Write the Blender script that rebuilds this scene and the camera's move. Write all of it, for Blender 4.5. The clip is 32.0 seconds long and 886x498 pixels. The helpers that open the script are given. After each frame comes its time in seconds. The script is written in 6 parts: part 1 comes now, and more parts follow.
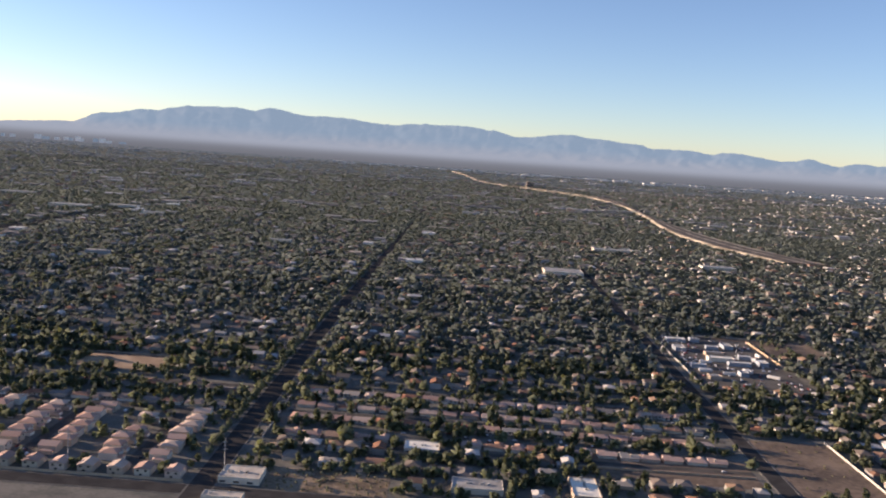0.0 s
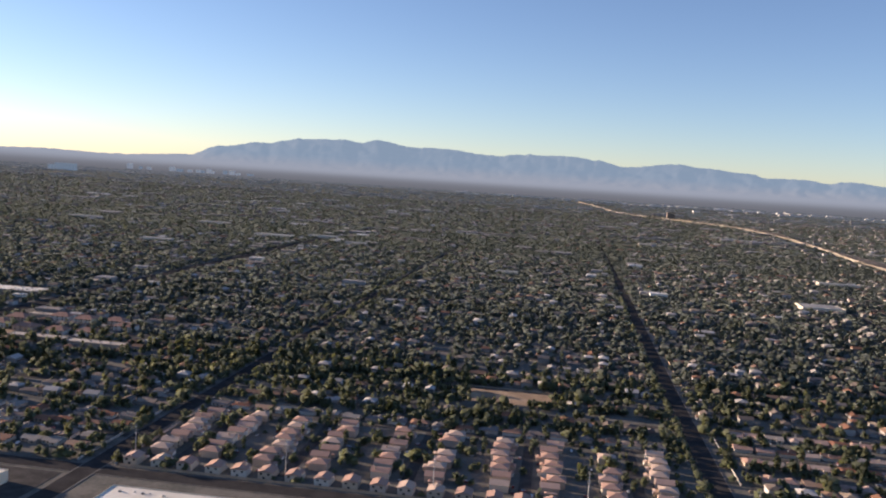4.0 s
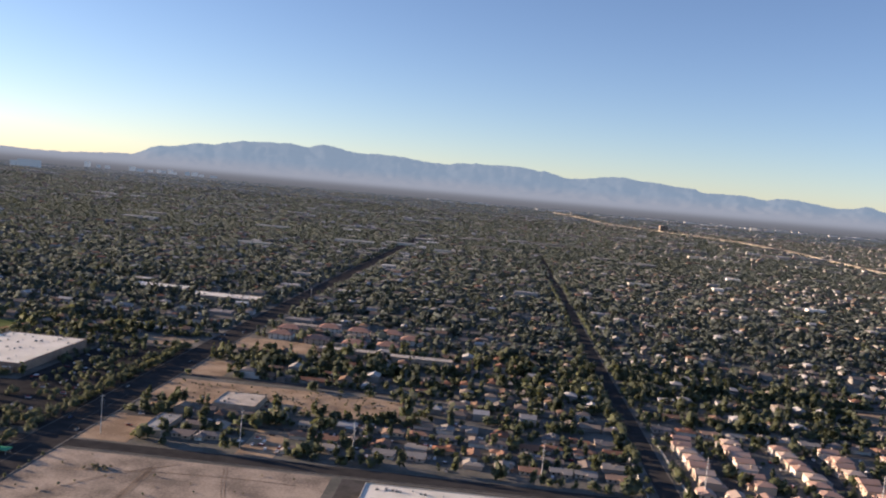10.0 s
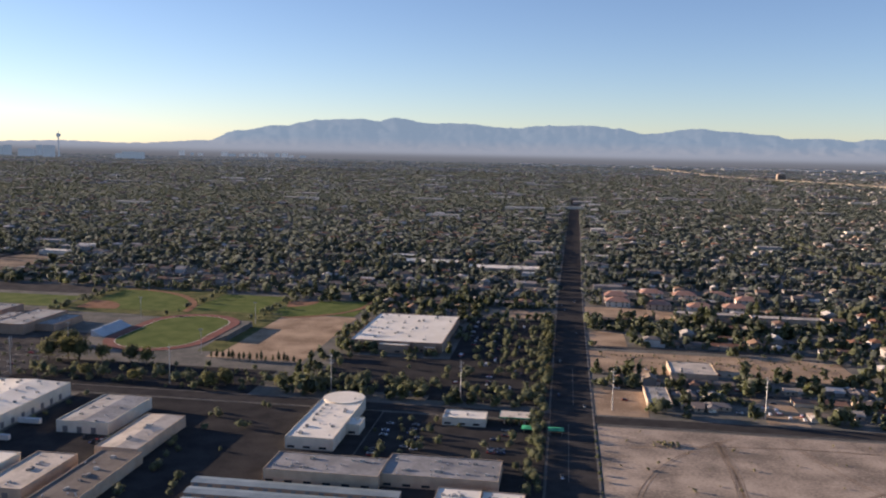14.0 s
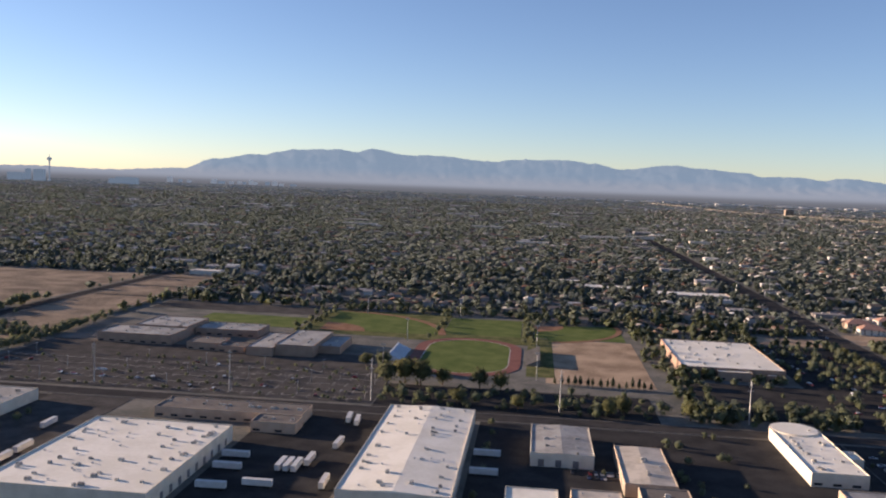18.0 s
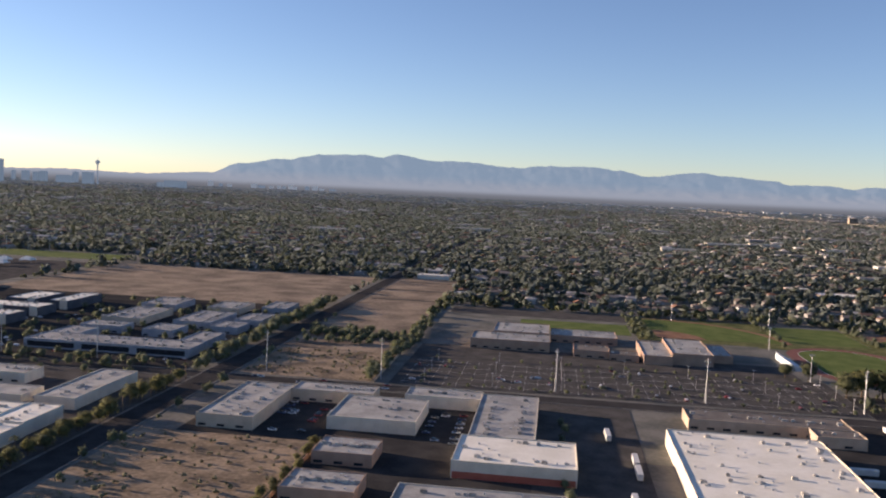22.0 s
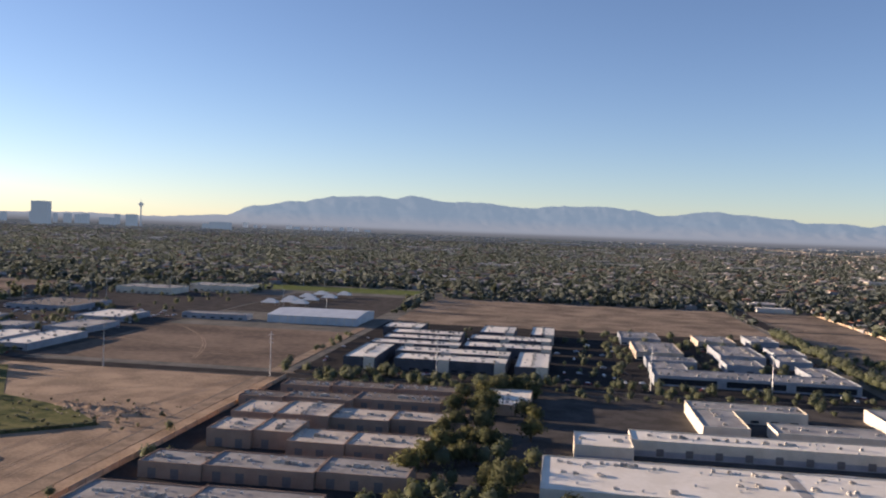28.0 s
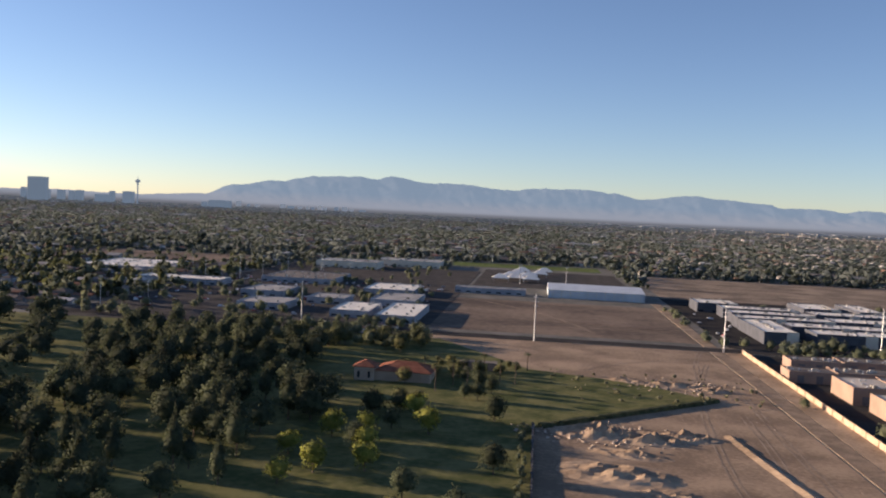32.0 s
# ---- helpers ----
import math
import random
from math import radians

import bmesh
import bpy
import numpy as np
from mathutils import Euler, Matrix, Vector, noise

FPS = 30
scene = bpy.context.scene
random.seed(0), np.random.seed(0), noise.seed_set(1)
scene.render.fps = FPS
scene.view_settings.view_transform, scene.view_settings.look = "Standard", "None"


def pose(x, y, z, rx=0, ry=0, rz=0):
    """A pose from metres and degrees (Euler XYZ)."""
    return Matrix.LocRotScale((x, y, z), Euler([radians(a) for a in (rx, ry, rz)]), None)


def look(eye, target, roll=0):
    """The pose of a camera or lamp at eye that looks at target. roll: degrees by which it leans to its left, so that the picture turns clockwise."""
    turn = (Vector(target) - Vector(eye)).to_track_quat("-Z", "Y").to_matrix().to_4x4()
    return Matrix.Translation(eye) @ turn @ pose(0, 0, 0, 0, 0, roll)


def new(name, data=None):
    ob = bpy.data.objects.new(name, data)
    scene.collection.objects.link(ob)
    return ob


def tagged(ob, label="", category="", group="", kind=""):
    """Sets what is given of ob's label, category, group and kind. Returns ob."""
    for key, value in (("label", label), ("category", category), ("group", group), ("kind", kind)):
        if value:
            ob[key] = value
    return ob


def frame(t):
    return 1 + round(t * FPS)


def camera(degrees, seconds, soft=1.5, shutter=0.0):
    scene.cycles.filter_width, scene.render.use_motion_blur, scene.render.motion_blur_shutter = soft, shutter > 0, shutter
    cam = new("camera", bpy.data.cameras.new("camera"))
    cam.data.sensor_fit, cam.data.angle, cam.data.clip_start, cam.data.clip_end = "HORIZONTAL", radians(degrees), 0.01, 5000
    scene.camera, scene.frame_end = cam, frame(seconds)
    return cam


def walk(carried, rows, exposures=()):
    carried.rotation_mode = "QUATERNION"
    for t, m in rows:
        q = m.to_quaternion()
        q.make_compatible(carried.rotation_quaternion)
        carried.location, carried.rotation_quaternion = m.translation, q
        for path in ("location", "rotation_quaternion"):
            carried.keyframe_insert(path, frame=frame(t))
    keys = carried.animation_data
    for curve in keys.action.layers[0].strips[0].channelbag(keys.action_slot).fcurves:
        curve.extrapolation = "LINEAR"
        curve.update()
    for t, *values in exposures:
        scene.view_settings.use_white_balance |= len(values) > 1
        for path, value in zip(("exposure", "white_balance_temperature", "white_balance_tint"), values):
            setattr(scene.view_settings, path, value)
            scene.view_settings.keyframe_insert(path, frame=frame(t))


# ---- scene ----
PATH = [
    (0, (5.389, 1.597, 24.361), (5.36, 3.583, 24.127), 3.9),
    (0.5, (1.598, 1.65, 24.221), (1.493, 3.638, 24.029), 3.2),
    (1, (-2.174, 1.65, 24.034), (-2.323, 3.638, 23.876), 3.0),
    (1.5, (-5.914, 1.65, 23.815), (-6.105, 3.636, 23.676), 2.9),
    (2, (-9.629, 1.708, 23.561), (-9.79, 3.695, 23.398), 3.0),
    (2.5, (-13.314, 1.838, 23.318), (-13.456, 3.826, 23.149), 3.5),
    (3, (-17.049, 1.956, 23.051), (-17.21, 3.944, 22.902), 3.6),
    (3.5, (-20.812, 2.043, 22.817), (-21.035, 4.026, 22.676), 3.6),
    (4, (-24.497, 2.072, 22.553), (-24.757, 4.047, 22.374), 3.6),
    (4.5, (-28.033, 2.151, 22.291), (-28.33, 4.118, 22.084), 3.3),
    (6.5, (-43.054, 2.54, 21.167), (-43.323, 4.513, 20.977), 3.7),
    (7, (-46.744, 2.526, 20.991), (-46.975, 4.503, 20.795), 4.0),
    (7.5, (-50.553, 2.594, 20.756), (-50.672, 4.578, 20.539), 5.1),
    (8, (-54.436, 2.772, 20.492), (-54.453, 4.762, 20.29), 6.0),
    (8.5, (-58.249, 2.945, 20.172), (-58.272, 4.935, 19.98), 5.5),
    (9, (-62.026, 3.155, 19.854), (-62.032, 5.146, 19.668), 5.6),
    (9.5, (-65.677, 3.254, 19.554), (-65.71, 5.247, 19.391), 5.5),
    (10, (-69.348, 3.381, 19.257), (-69.463, 5.372, 19.106), 5.1),
    (10.5, (-73.031, 3.495, 18.945), (-73.161, 5.484, 18.774), 4.7),
    (11, (-76.681, 3.561, 18.681), (-76.85, 5.545, 18.494), 4.5),
    (11.5, (-80.335, 3.535, 18.451), (-80.517, 5.518, 18.262), 4.5),
    (12, (-84.021, 3.43, 18.232), (-84.273, 5.409, 18.093), 3.4),
    (12.5, (-87.741, 3.371, 17.962), (-88.069, 5.34, 17.83), 2.5),
    (13, (-91.421, 3.382, 17.711), (-91.685, 5.348, 17.462), 2.2),
    (13.5, (-95.084, 3.37, 17.459), (-95.304, 5.337, 17.167), 1.6),
    (14, (-98.687, 3.264, 17.224), (-98.964, 5.231, 16.989), 1.1),
    (14.5, (-102.432, 3.161, 16.997), (-102.716, 5.128, 16.776), 1.1),
    (15, (-106.127, 3.125, 16.769), (-106.417, 5.093, 16.562), 1.2),
    (15.5, (-109.888, 3.205, 16.492), (-110.194, 5.173, 16.308), 1.1),
    (17.5, (-124.718, 4.912, 14.866), (-124.935, 6.891, 14.671), 2.2),
    (18, (-128.342, 4.864, 14.693), (-128.554, 6.846, 14.534), 2.1),
    (18.5, (-131.999, 4.733, 14.529), (-132.239, 6.716, 14.426), 1.9),
    (19, (-135.654, 4.373, 14.402), (-135.91, 6.354, 14.319), 1.8),
    (19.5, (-139.415, 4.072, 14.267), (-139.666, 6.054, 14.177), 2.0),
    (20, (-143.217, 3.849, 14.09), (-143.486, 5.829, 14.002), 1.8),
    (20.5, (-147.066, 3.723, 13.901), (-147.353, 5.7, 13.796), 1.7),
    (21, (-150.942, 3.638, 13.689), (-151.199, 5.615, 13.528), 2.5),
    (21.5, (-154.793, 3.667, 13.442), (-155.006, 5.647, 13.258), 2.8),
    (22, (-158.578, 3.78, 13.211), (-158.833, 5.758, 13.064), 2.5),
    (22.5, (-162.368, 3.857, 12.981), (-162.616, 5.836, 12.835), 2.8),
    (23, (-166.229, 4.074, 12.68), (-166.459, 6.053, 12.511), 3.4),
    (23.5, (-169.996, 4.255, 12.385), (-170.225, 6.234, 12.201), 3.5),
    (24, (-173.852, 4.607, 12.05), (-174.065, 6.586, 11.853), 4.1),
    (24.5, (-177.573, 4.864, 11.743), (-177.786, 6.845, 11.563), 4.2),
    (25, (-181.285, 5.142, 11.454), (-181.533, 7.118, 11.268), 3.1),
    (25.5, (-184.903, 5.417, 11.198), (-185.22, 7.37, 10.902), 0.8),
    (26, (-188.602, 5.405, 10.915), (-188.917, 7.355, 10.599), -0.2),
    (26.5, (-192.313, 5.4, 10.635), (-192.6, 7.37, 10.449), 1.1),
    (28.5, (-206.919, 4.936, 9.578), (-207.191, 6.917, 9.536), 2.11),
    (29, (-210.587, 4.765, 9.346), (-210.845, 6.748, 9.327), 1.84),
    (29.5, (-214.261, 4.641, 9.122), (-214.518, 6.624, 9.128), 2.48),
    (30, (-217.916, 4.586, 8.885), (-218.151, 6.572, 8.896), 2.81),
    (30.5, (-221.569, 4.596, 8.635), (-221.827, 6.579, 8.671), 1.24),
    (31, (-225.230, 4.644, 8.358), (-225.447, 6.632, 8.364), 0.83),
    (31.5, (-228.872, 4.694, 8.055), (-229.067, 6.684, 7.996), 2.70),
    (32, (-232.500, 4.743, 7.742), (-232.713, 6.730, 7.649), 2.69),
]
cam = camera(54.4, 32.0, soft=2.1)
walk(cam, [(t, look(eye, target, roll)) for t, eye, target, roll in PATH], [(0, 1.33, 6850, 26), (3, 1.19, 6800, 26), (7, 1.22, 6850, 26), (14, 1.16, 6800, 26), (23, 1.15, 6850, 26), (26, 1.22, 6900, 26), (30, 0.98, 6800, 26), (32, 1.06, 6850, 25)])

# The plan is drawn at 1:10 (one unit is ten metres), so that the far range lies within the lens's reach.
# Every mesh below is written in true metres; M brings it to the plan.
M = 0.1

# ---- light ----
SUN_UP, SUN_AZ = 9.5, -79.0  # degrees above the horizon; degrees from ahead, to the left
world = bpy.data.worlds.new("sky")
scene.world = world
world.use_nodes = True
wn = world.node_tree.nodes
wbg = wn["Background"]
sky = wn.new("ShaderNodeTexSky")
sky.sky_type = "NISHITA"
sky.sun_disc = False
sky.sun_elevation, sky.sun_rotation = radians(SUN_UP), radians(SUN_AZ)
sky.altitude, sky.air_density, sky.dust_density, sky.ozone_density = 1200, 0.88, 0.3, 2.7
world.node_tree.links.new(sky.outputs[0], wbg.inputs[0])
wbg.inputs[1].default_value = 0.084
sun = bpy.data.lights.new("sun", "SUN")
sun.energy, sun.angle, sun.color = 5.0, radians(0.6), (0.97, 0.82, 0.60)
sun_ob = new("sun", sun)
sd = Vector((math.sin(radians(SUN_AZ)) * math.cos(radians(SUN_UP)), math.cos(radians(SUN_AZ)) * math.cos(radians(SUN_UP)), math.sin(radians(SUN_UP))))
sun_ob.matrix_world = look(sd * 300, (0, 0, 0))

# ---- materials ----


def mat(name, a, b, coarse=8.0, fine=1.5, rough=0.85, metal=0.0, bump=0.0, spread="", lo=0.35, hi=0.65, third=None):
    """A node material: two colours mixed by noise at two sizes in metres; spread "object" or "island" shifts it piece by piece."""
    m = bpy.data.materials.new(name)
    m.use_nodes = True
    nt = m.node_tree
    n, ln = nt.nodes, nt.links
    bsdf = n["Principled BSDF"]
    bsdf.inputs["Roughness"].default_value, bsdf.inputs["Metallic"].default_value = rough, metal
    bsdf.inputs["Specular IOR Level"].default_value = 0.03 if any(w in name for w in ("soil", "grass", "lawn", "ground", "clay", "sand")) else 0.0 if "asphalt" in name else 0.18 if "foliage" in name else 0.2
    co = n.new("ShaderNodeTexCoord")
    big, small = n.new("ShaderNodeTexNoise"), n.new("ShaderNodeTexNoise")
    for tex, size in ((big, coarse), (small, fine)):
        tex.inputs["Scale"].default_value, tex.inputs["Detail"].default_value = 1.0 / size, 4
        ln.new(co.outputs["Object"], tex.inputs["Vector"])
    add = n.new("ShaderNodeMath")
    add.operation = "MULTIPLY_ADD"
    ln.new(small.outputs["Fac"], add.inputs[0])
    add.inputs[1].default_value = 0.5
    ln.new(big.outputs["Fac"], add.inputs[2])
    rng = n.new("ShaderNodeMapRange")
    rng.inputs["From Min"].default_value, rng.inputs["From Max"].default_value = lo + 0.25, hi + 0.25
    ln.new(add.outputs[0], rng.inputs["Value"])
    mix = n.new("ShaderNodeMix")
    mix.data_type = "RGBA"
    mix.inputs["A"].default_value, mix.inputs["B"].default_value = (*a, 1), (*b, 1)
    ln.new(rng.outputs[0], mix.inputs["Factor"])
    out = mix.outputs["Result"]
    if spread:
        if spread == "object":
            src = n.new("ShaderNodeObjectInfo").outputs["Random"]
        else:
            src = n.new("ShaderNodeNewGeometry").outputs["Random Per Island"]
        ramp = n.new("ShaderNodeValToRGB")
        cols = third or [(0.6, 0.6, 0.6), (1, 1, 1), (1.25, 1.25, 1.25)]
        el = ramp.color_ramp.elements
        while len(el) < len(cols):
            el.new(0.5)
        for i, c in enumerate(cols):
            el[i].position, el[i].color = i / len(cols), (*c, 1)
        ramp.color_ramp.interpolation = "CONSTANT" if len(cols) > 3 else "LINEAR"
        ln.new(src, ramp.inputs[0])
        mul = n.new("ShaderNodeMix")
        mul.data_type, mul.blend_type = "RGBA", "MULTIPLY"
        mul.inputs["Factor"].default_value = 1
        ln.new(out, mul.inputs["A"])
        ln.new(ramp.outputs[0], mul.inputs["B"])
        out = mul.outputs["Result"]
    ln.new(out, bsdf.inputs["Base Color"])
    if "foliage" in name:
        # soft grazing sheen stands in for haze; part of the low sun comes through
        bsdf.inputs["Sheen Weight"].default_value, bsdf.inputs["Sheen Roughness"].default_value = (0.23 if name == "tree_foliage_mass" else 0.13 if "near" in name else 0.02), 0.75
        bsdf.inputs["Sheen Tint"].default_value = (0.86, 0.94, 0.92, 1)
        thin, both = n.new("ShaderNodeBsdfTranslucent"), n.new("ShaderNodeMixShader")
        both.inputs[0].default_value = 0.4
        ln.new(out, thin.inputs[0])
        ln.new(bsdf.outputs[0], both.inputs[1])
        ln.new(thin.outputs[0], both.inputs[2])
        ln.new(both.outputs[0], n["Material Output"].inputs[0])
    if bump:
        bp = n.new("ShaderNodeBump")
        bp.inputs["Strength"].default_value, bp.inputs["Distance"].default_value = 0.6, bump * M
        ln.new(add.outputs[0], bp.inputs["Height"])
        ln.new(bp.outputs[0], bsdf.inputs["Normal"])
    return m


ROOFS = [(0.30, 0.15, 0.10), (0.34, 0.20, 0.14), (0.38, 0.26, 0.19), (0.27, 0.22, 0.19), (0.42, 0.36, 0.30), (0.22, 0.20, 0.19), (0.33, 0.30, 0.27)]
WALLS = [(0.52, 0.42, 0.32), (0.60, 0.52, 0.42), (0.46, 0.36, 0.28), (0.66, 0.60, 0.52), (0.56, 0.44, 0.36)]
one = (1, 1, 1)
MT = {}
MT["yard"] = mat("yard_ground", (0.115, 0.115, 0.10), (0.20, 0.185, 0.16), 22, 3, bump=0.1)
MT["asphalt"] = mat("asphalt", (0.038, 0.037, 0.037), (0.060, 0.057, 0.055), 14, 1.2, 0.9, bump=0.02)
MT["roadasphalt"] = mat("dark_road_asphalt", (0.046, 0.044, 0.043), (0.068, 0.064, 0.062), 11, 1.0, 0.9, bump=0.01)
MT["yardasphalt"] = mat("sun_bleached_asphalt", (0.068, 0.064, 0.060), (0.108, 0.100, 0.093), 12, 1.4, 0.9, bump=0.02)
MT["oldasphalt"] = mat("worn_asphalt", (0.10, 0.092, 0.084), (0.16, 0.146, 0.13), 18, 1.5, 0.9, bump=0.02)
MT["concrete"] = mat("pale_concrete", (0.36, 0.34, 0.31), (0.48, 0.45, 0.41), 6, 0.7, 0.85)
MT["pavement"] = mat("dusty_pavement_concrete", (0.115, 0.106, 0.095), (0.175, 0.162, 0.145), 5, 0.7, 0.9)
MT["dirt"] = mat("bare_desert_soil", (0.11, 0.086, 0.070), (0.245, 0.185, 0.14), 75, 5, 0.95, bump=0.25)
MT["dirt2"] = mat("pale_graded_soil", (0.26, 0.185, 0.125), (0.46, 0.335, 0.23), 24, 1.6, 0.95, bump=0.25)
MT["dirt3"] = mat("grey_graded_soil", (0.205, 0.168, 0.135), (0.45, 0.362, 0.285), 26, 1.8, 0.95, bump=0.3)
MT["dirt5"] = mat("graded_building_land", (0.19, 0.131, 0.087), (0.38, 0.268, 0.176), 24, 1.6, 0.95, bump=0.25)
MT["dirt4"] = mat("brown_open_soil", (0.15, 0.117, 0.090), (0.325, 0.25, 0.183), 38, 3.5, 0.95, bump=0.3)
MT["rut"] = mat("rutted_soil", (0.225, 0.165, 0.118), (0.37, 0.28, 0.20), 14, 1.2, 0.95)
MT["scrubsoil"] = mat("dry_scrub_soil", (0.15, 0.115, 0.082), (0.34, 0.255, 0.178), 20, 2.5, 0.95, bump=0.3)
MT["grass"] = mat("watered_grass", (0.085, 0.118, 0.034), (0.142, 0.166, 0.056), 18, 1.5, 0.9, bump=0.05)
MT["drygrass"] = mat("dry_lawn", (0.075, 0.088, 0.034), (0.172, 0.162, 0.070), 13, 2.5, 0.9, bump=0.05)
MT["infield"] = mat("red_clay", (0.22, 0.12, 0.075), (0.30, 0.17, 0.11), 9, 1.2, 0.95)
MT["track"] = mat("red_running_track", (0.17, 0.065, 0.05), (0.23, 0.09, 0.07), 12, 1, 0.85)
MT["paint"] = mat("road_paint", (0.70, 0.68, 0.62), (0.80, 0.78, 0.72), 4, 0.5, 0.7)
MT["whiteroof"] = mat("white_roof_membrane", (0.74, 0.68, 0.565), (0.85, 0.79, 0.68), 16, 2.2, 0.6)
MT["greyroof"] = mat("grey_roof_membrane", (0.25, 0.24, 0.225), (0.39, 0.375, 0.35), 13, 2, 0.8)
MT["tanroof"] = mat("gravel_roof", (0.40, 0.35, 0.29), (0.58, 0.51, 0.43), 13, 2, 0.9)
MT["brownroof"] = mat("dusty_brown_roof", (0.125, 0.108, 0.095), (0.185, 0.16, 0.138), 13, 2, 0.9)
MT["rowroof"] = mat("grey_gravel_roof", (0.22, 0.21, 0.20), (0.33, 0.315, 0.295), 13, 2, 0.9)
MT["whitewall"] = mat("off_white_tilt_up_wall", (0.55, 0.49, 0.40), (0.66, 0.59, 0.49), 7, 1, 0.85)
MT["tanwall"] = mat("tan_stucco_wall", (0.37, 0.285, 0.215), (0.46, 0.36, 0.275), 7, 1, 0.85)
MT["brownwall"] = mat("terracotta_stucco_wall", (0.30, 0.20, 0.15), (0.37, 0.255, 0.19), 7, 1, 0.85)
MT["greywall"] = mat("grey_blue_wall", (0.24, 0.26, 0.29), (0.32, 0.34, 0.37), 7, 1, 0.85)
MT["parkroof"] = mat("grey_flat_roof", (0.20, 0.20, 0.20), (0.31, 0.305, 0.30), 11, 2, 0.85)
MT["creamwall"] = mat("cream_stucco_wall", (0.40, 0.34, 0.27), (0.48, 0.41, 0.33), 7, 1, 0.85)
MT["door"] = mat("dull_door_paint", (0.13, 0.12, 0.12), (0.19, 0.175, 0.17), 3, 0.5, 0.7)
MT["darkwall"] = mat("charcoal_wall", (0.06, 0.065, 0.08), (0.09, 0.095, 0.11), 7, 1, 0.7)
MT["redtrim"] = mat("red_painted_band", (0.36, 0.10, 0.07), (0.42, 0.13, 0.09), 5, 0.8, 0.7)
MT["glass"] = mat("dark_window_glass", (0.02, 0.025, 0.03), (0.03, 0.035, 0.045), 3, 0.6, 0.15)
MT["metal"] = mat("galvanised_metal", (0.42, 0.43, 0.44), (0.55, 0.55, 0.55), 3, 0.4, 0.45, 0.6)
MT["unit"] = mat("rooftop_unit_metal", (0.27, 0.25, 0.225), (0.46, 0.44, 0.405), 2, 0.4, 0.6, 0.1, spread="object")
MT["teal"] = mat("teal_metal_roof", (0.20, 0.255, 0.27), (0.28, 0.33, 0.345), 9, 1, 0.5, 0.1)
MT["bluehall"] = mat("pale_blue_metal_sheet", (0.44, 0.48, 0.52), (0.54, 0.58, 0.61), 9, 1.2, 0.5)
MT["green"] = mat("green_canopy", (0.03, 0.30, 0.15), (0.05, 0.38, 0.20), 4, 0.6, 0.6)
MT["blockwall"] = mat("sandy_block_wall", (0.44, 0.32, 0.22), (0.54, 0.40, 0.28), 5, 0.6, 0.9)
MT["roof_tile"] = mat("clay_tile_roof", (0.9, 0.9, 0.9), (1, 1, 1), 4, 0.5, 0.9, bump=0.05, spread="object", third=ROOFS)
MT["redroof"] = mat("red_clay_roof", (0.22, 0.085, 0.055), (0.30, 0.125, 0.08), 3, 0.5, 0.9)
MT["roof_pink"] = mat("pinkish_tile_roof", (0.9, 0.9, 0.9), (1, 1, 1), 3, 0.4, 0.9, bump=0.05, spread="object", third=[(0.44, 0.28, 0.22), (0.48, 0.33, 0.27), (0.40, 0.26, 0.21), (0.50, 0.38, 0.31)])
MT["sand"] = mat("pale_sand_bank", (0.17, 0.145, 0.115), (0.47, 0.40, 0.31), 130, 14, 0.95)
MT["dustroad"] = mat("dusty_paved_lane", (0.18, 0.130, 0.090), (0.31, 0.224, 0.152), 9, 1.2, 0.95)
MT["pinkroof"] = mat("faded_pink_tile_roof", (0.34, 0.19, 0.14), (0.42, 0.25, 0.19), 5, 0.6, 0.9)
MT["stucco"] = mat("house_stucco", (0.92, 0.92, 0.92), (1, 1, 1), 5, 0.7, 0.9, spread="object", third=WALLS)
MT["tile_far"] = mat("clay_tile_roof_rows", (0.9, 0.9, 0.9), (1, 1, 1), 4, 0.5, 0.9, spread="island", third=[(0.24, 0.13, 0.09), (0.26, 0.17, 0.12), (0.22, 0.18, 0.155), (0.18, 0.16, 0.15), (0.30, 0.24, 0.19), (0.17, 0.14, 0.12), (0.24, 0.21, 0.19), (0.20, 0.13, 0.10), (0.50, 0.47, 0.44), (0.40, 0.37, 0.34)])
MT["stucco_far"] = mat("house_stucco_rows", (0.92, 0.92, 0.92), (1, 1, 1), 5, 0.7, 0.9, spread="island", third=[(0.27, 0.25, 0.23), (0.33, 0.31, 0.29), (0.23, 0.215, 0.20), (0.48, 0.46, 0.44), (0.28, 0.26, 0.24)])
MT["leaf"] = mat("tree_foliage", (0.058, 0.068, 0.036), (0.140, 0.145, 0.074), 2.2, 0.6, 0.9, spread="object", third=[(0.7, 0.75, 0.7), (1, 1, 1), (1.35, 1.25, 1.0)])
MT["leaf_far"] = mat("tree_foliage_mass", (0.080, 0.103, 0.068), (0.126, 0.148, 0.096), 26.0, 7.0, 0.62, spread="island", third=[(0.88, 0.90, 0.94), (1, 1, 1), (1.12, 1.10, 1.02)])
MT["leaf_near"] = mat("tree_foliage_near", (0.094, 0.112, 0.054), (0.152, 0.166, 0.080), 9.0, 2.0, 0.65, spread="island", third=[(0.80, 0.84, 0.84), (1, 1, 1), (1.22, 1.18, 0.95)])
MT["stucco_dim"] = mat("far_house_walls", (0.92, 0.92, 0.92), (1, 1, 1), 5, 0.7, 0.9, spread="island", third=[(0.28, 0.27, 0.26), (0.36, 0.35, 0.34), (0.22, 0.21, 0.20), (0.54, 0.53, 0.51), (0.25, 0.24, 0.23), (0.30, 0.27, 0.24)])
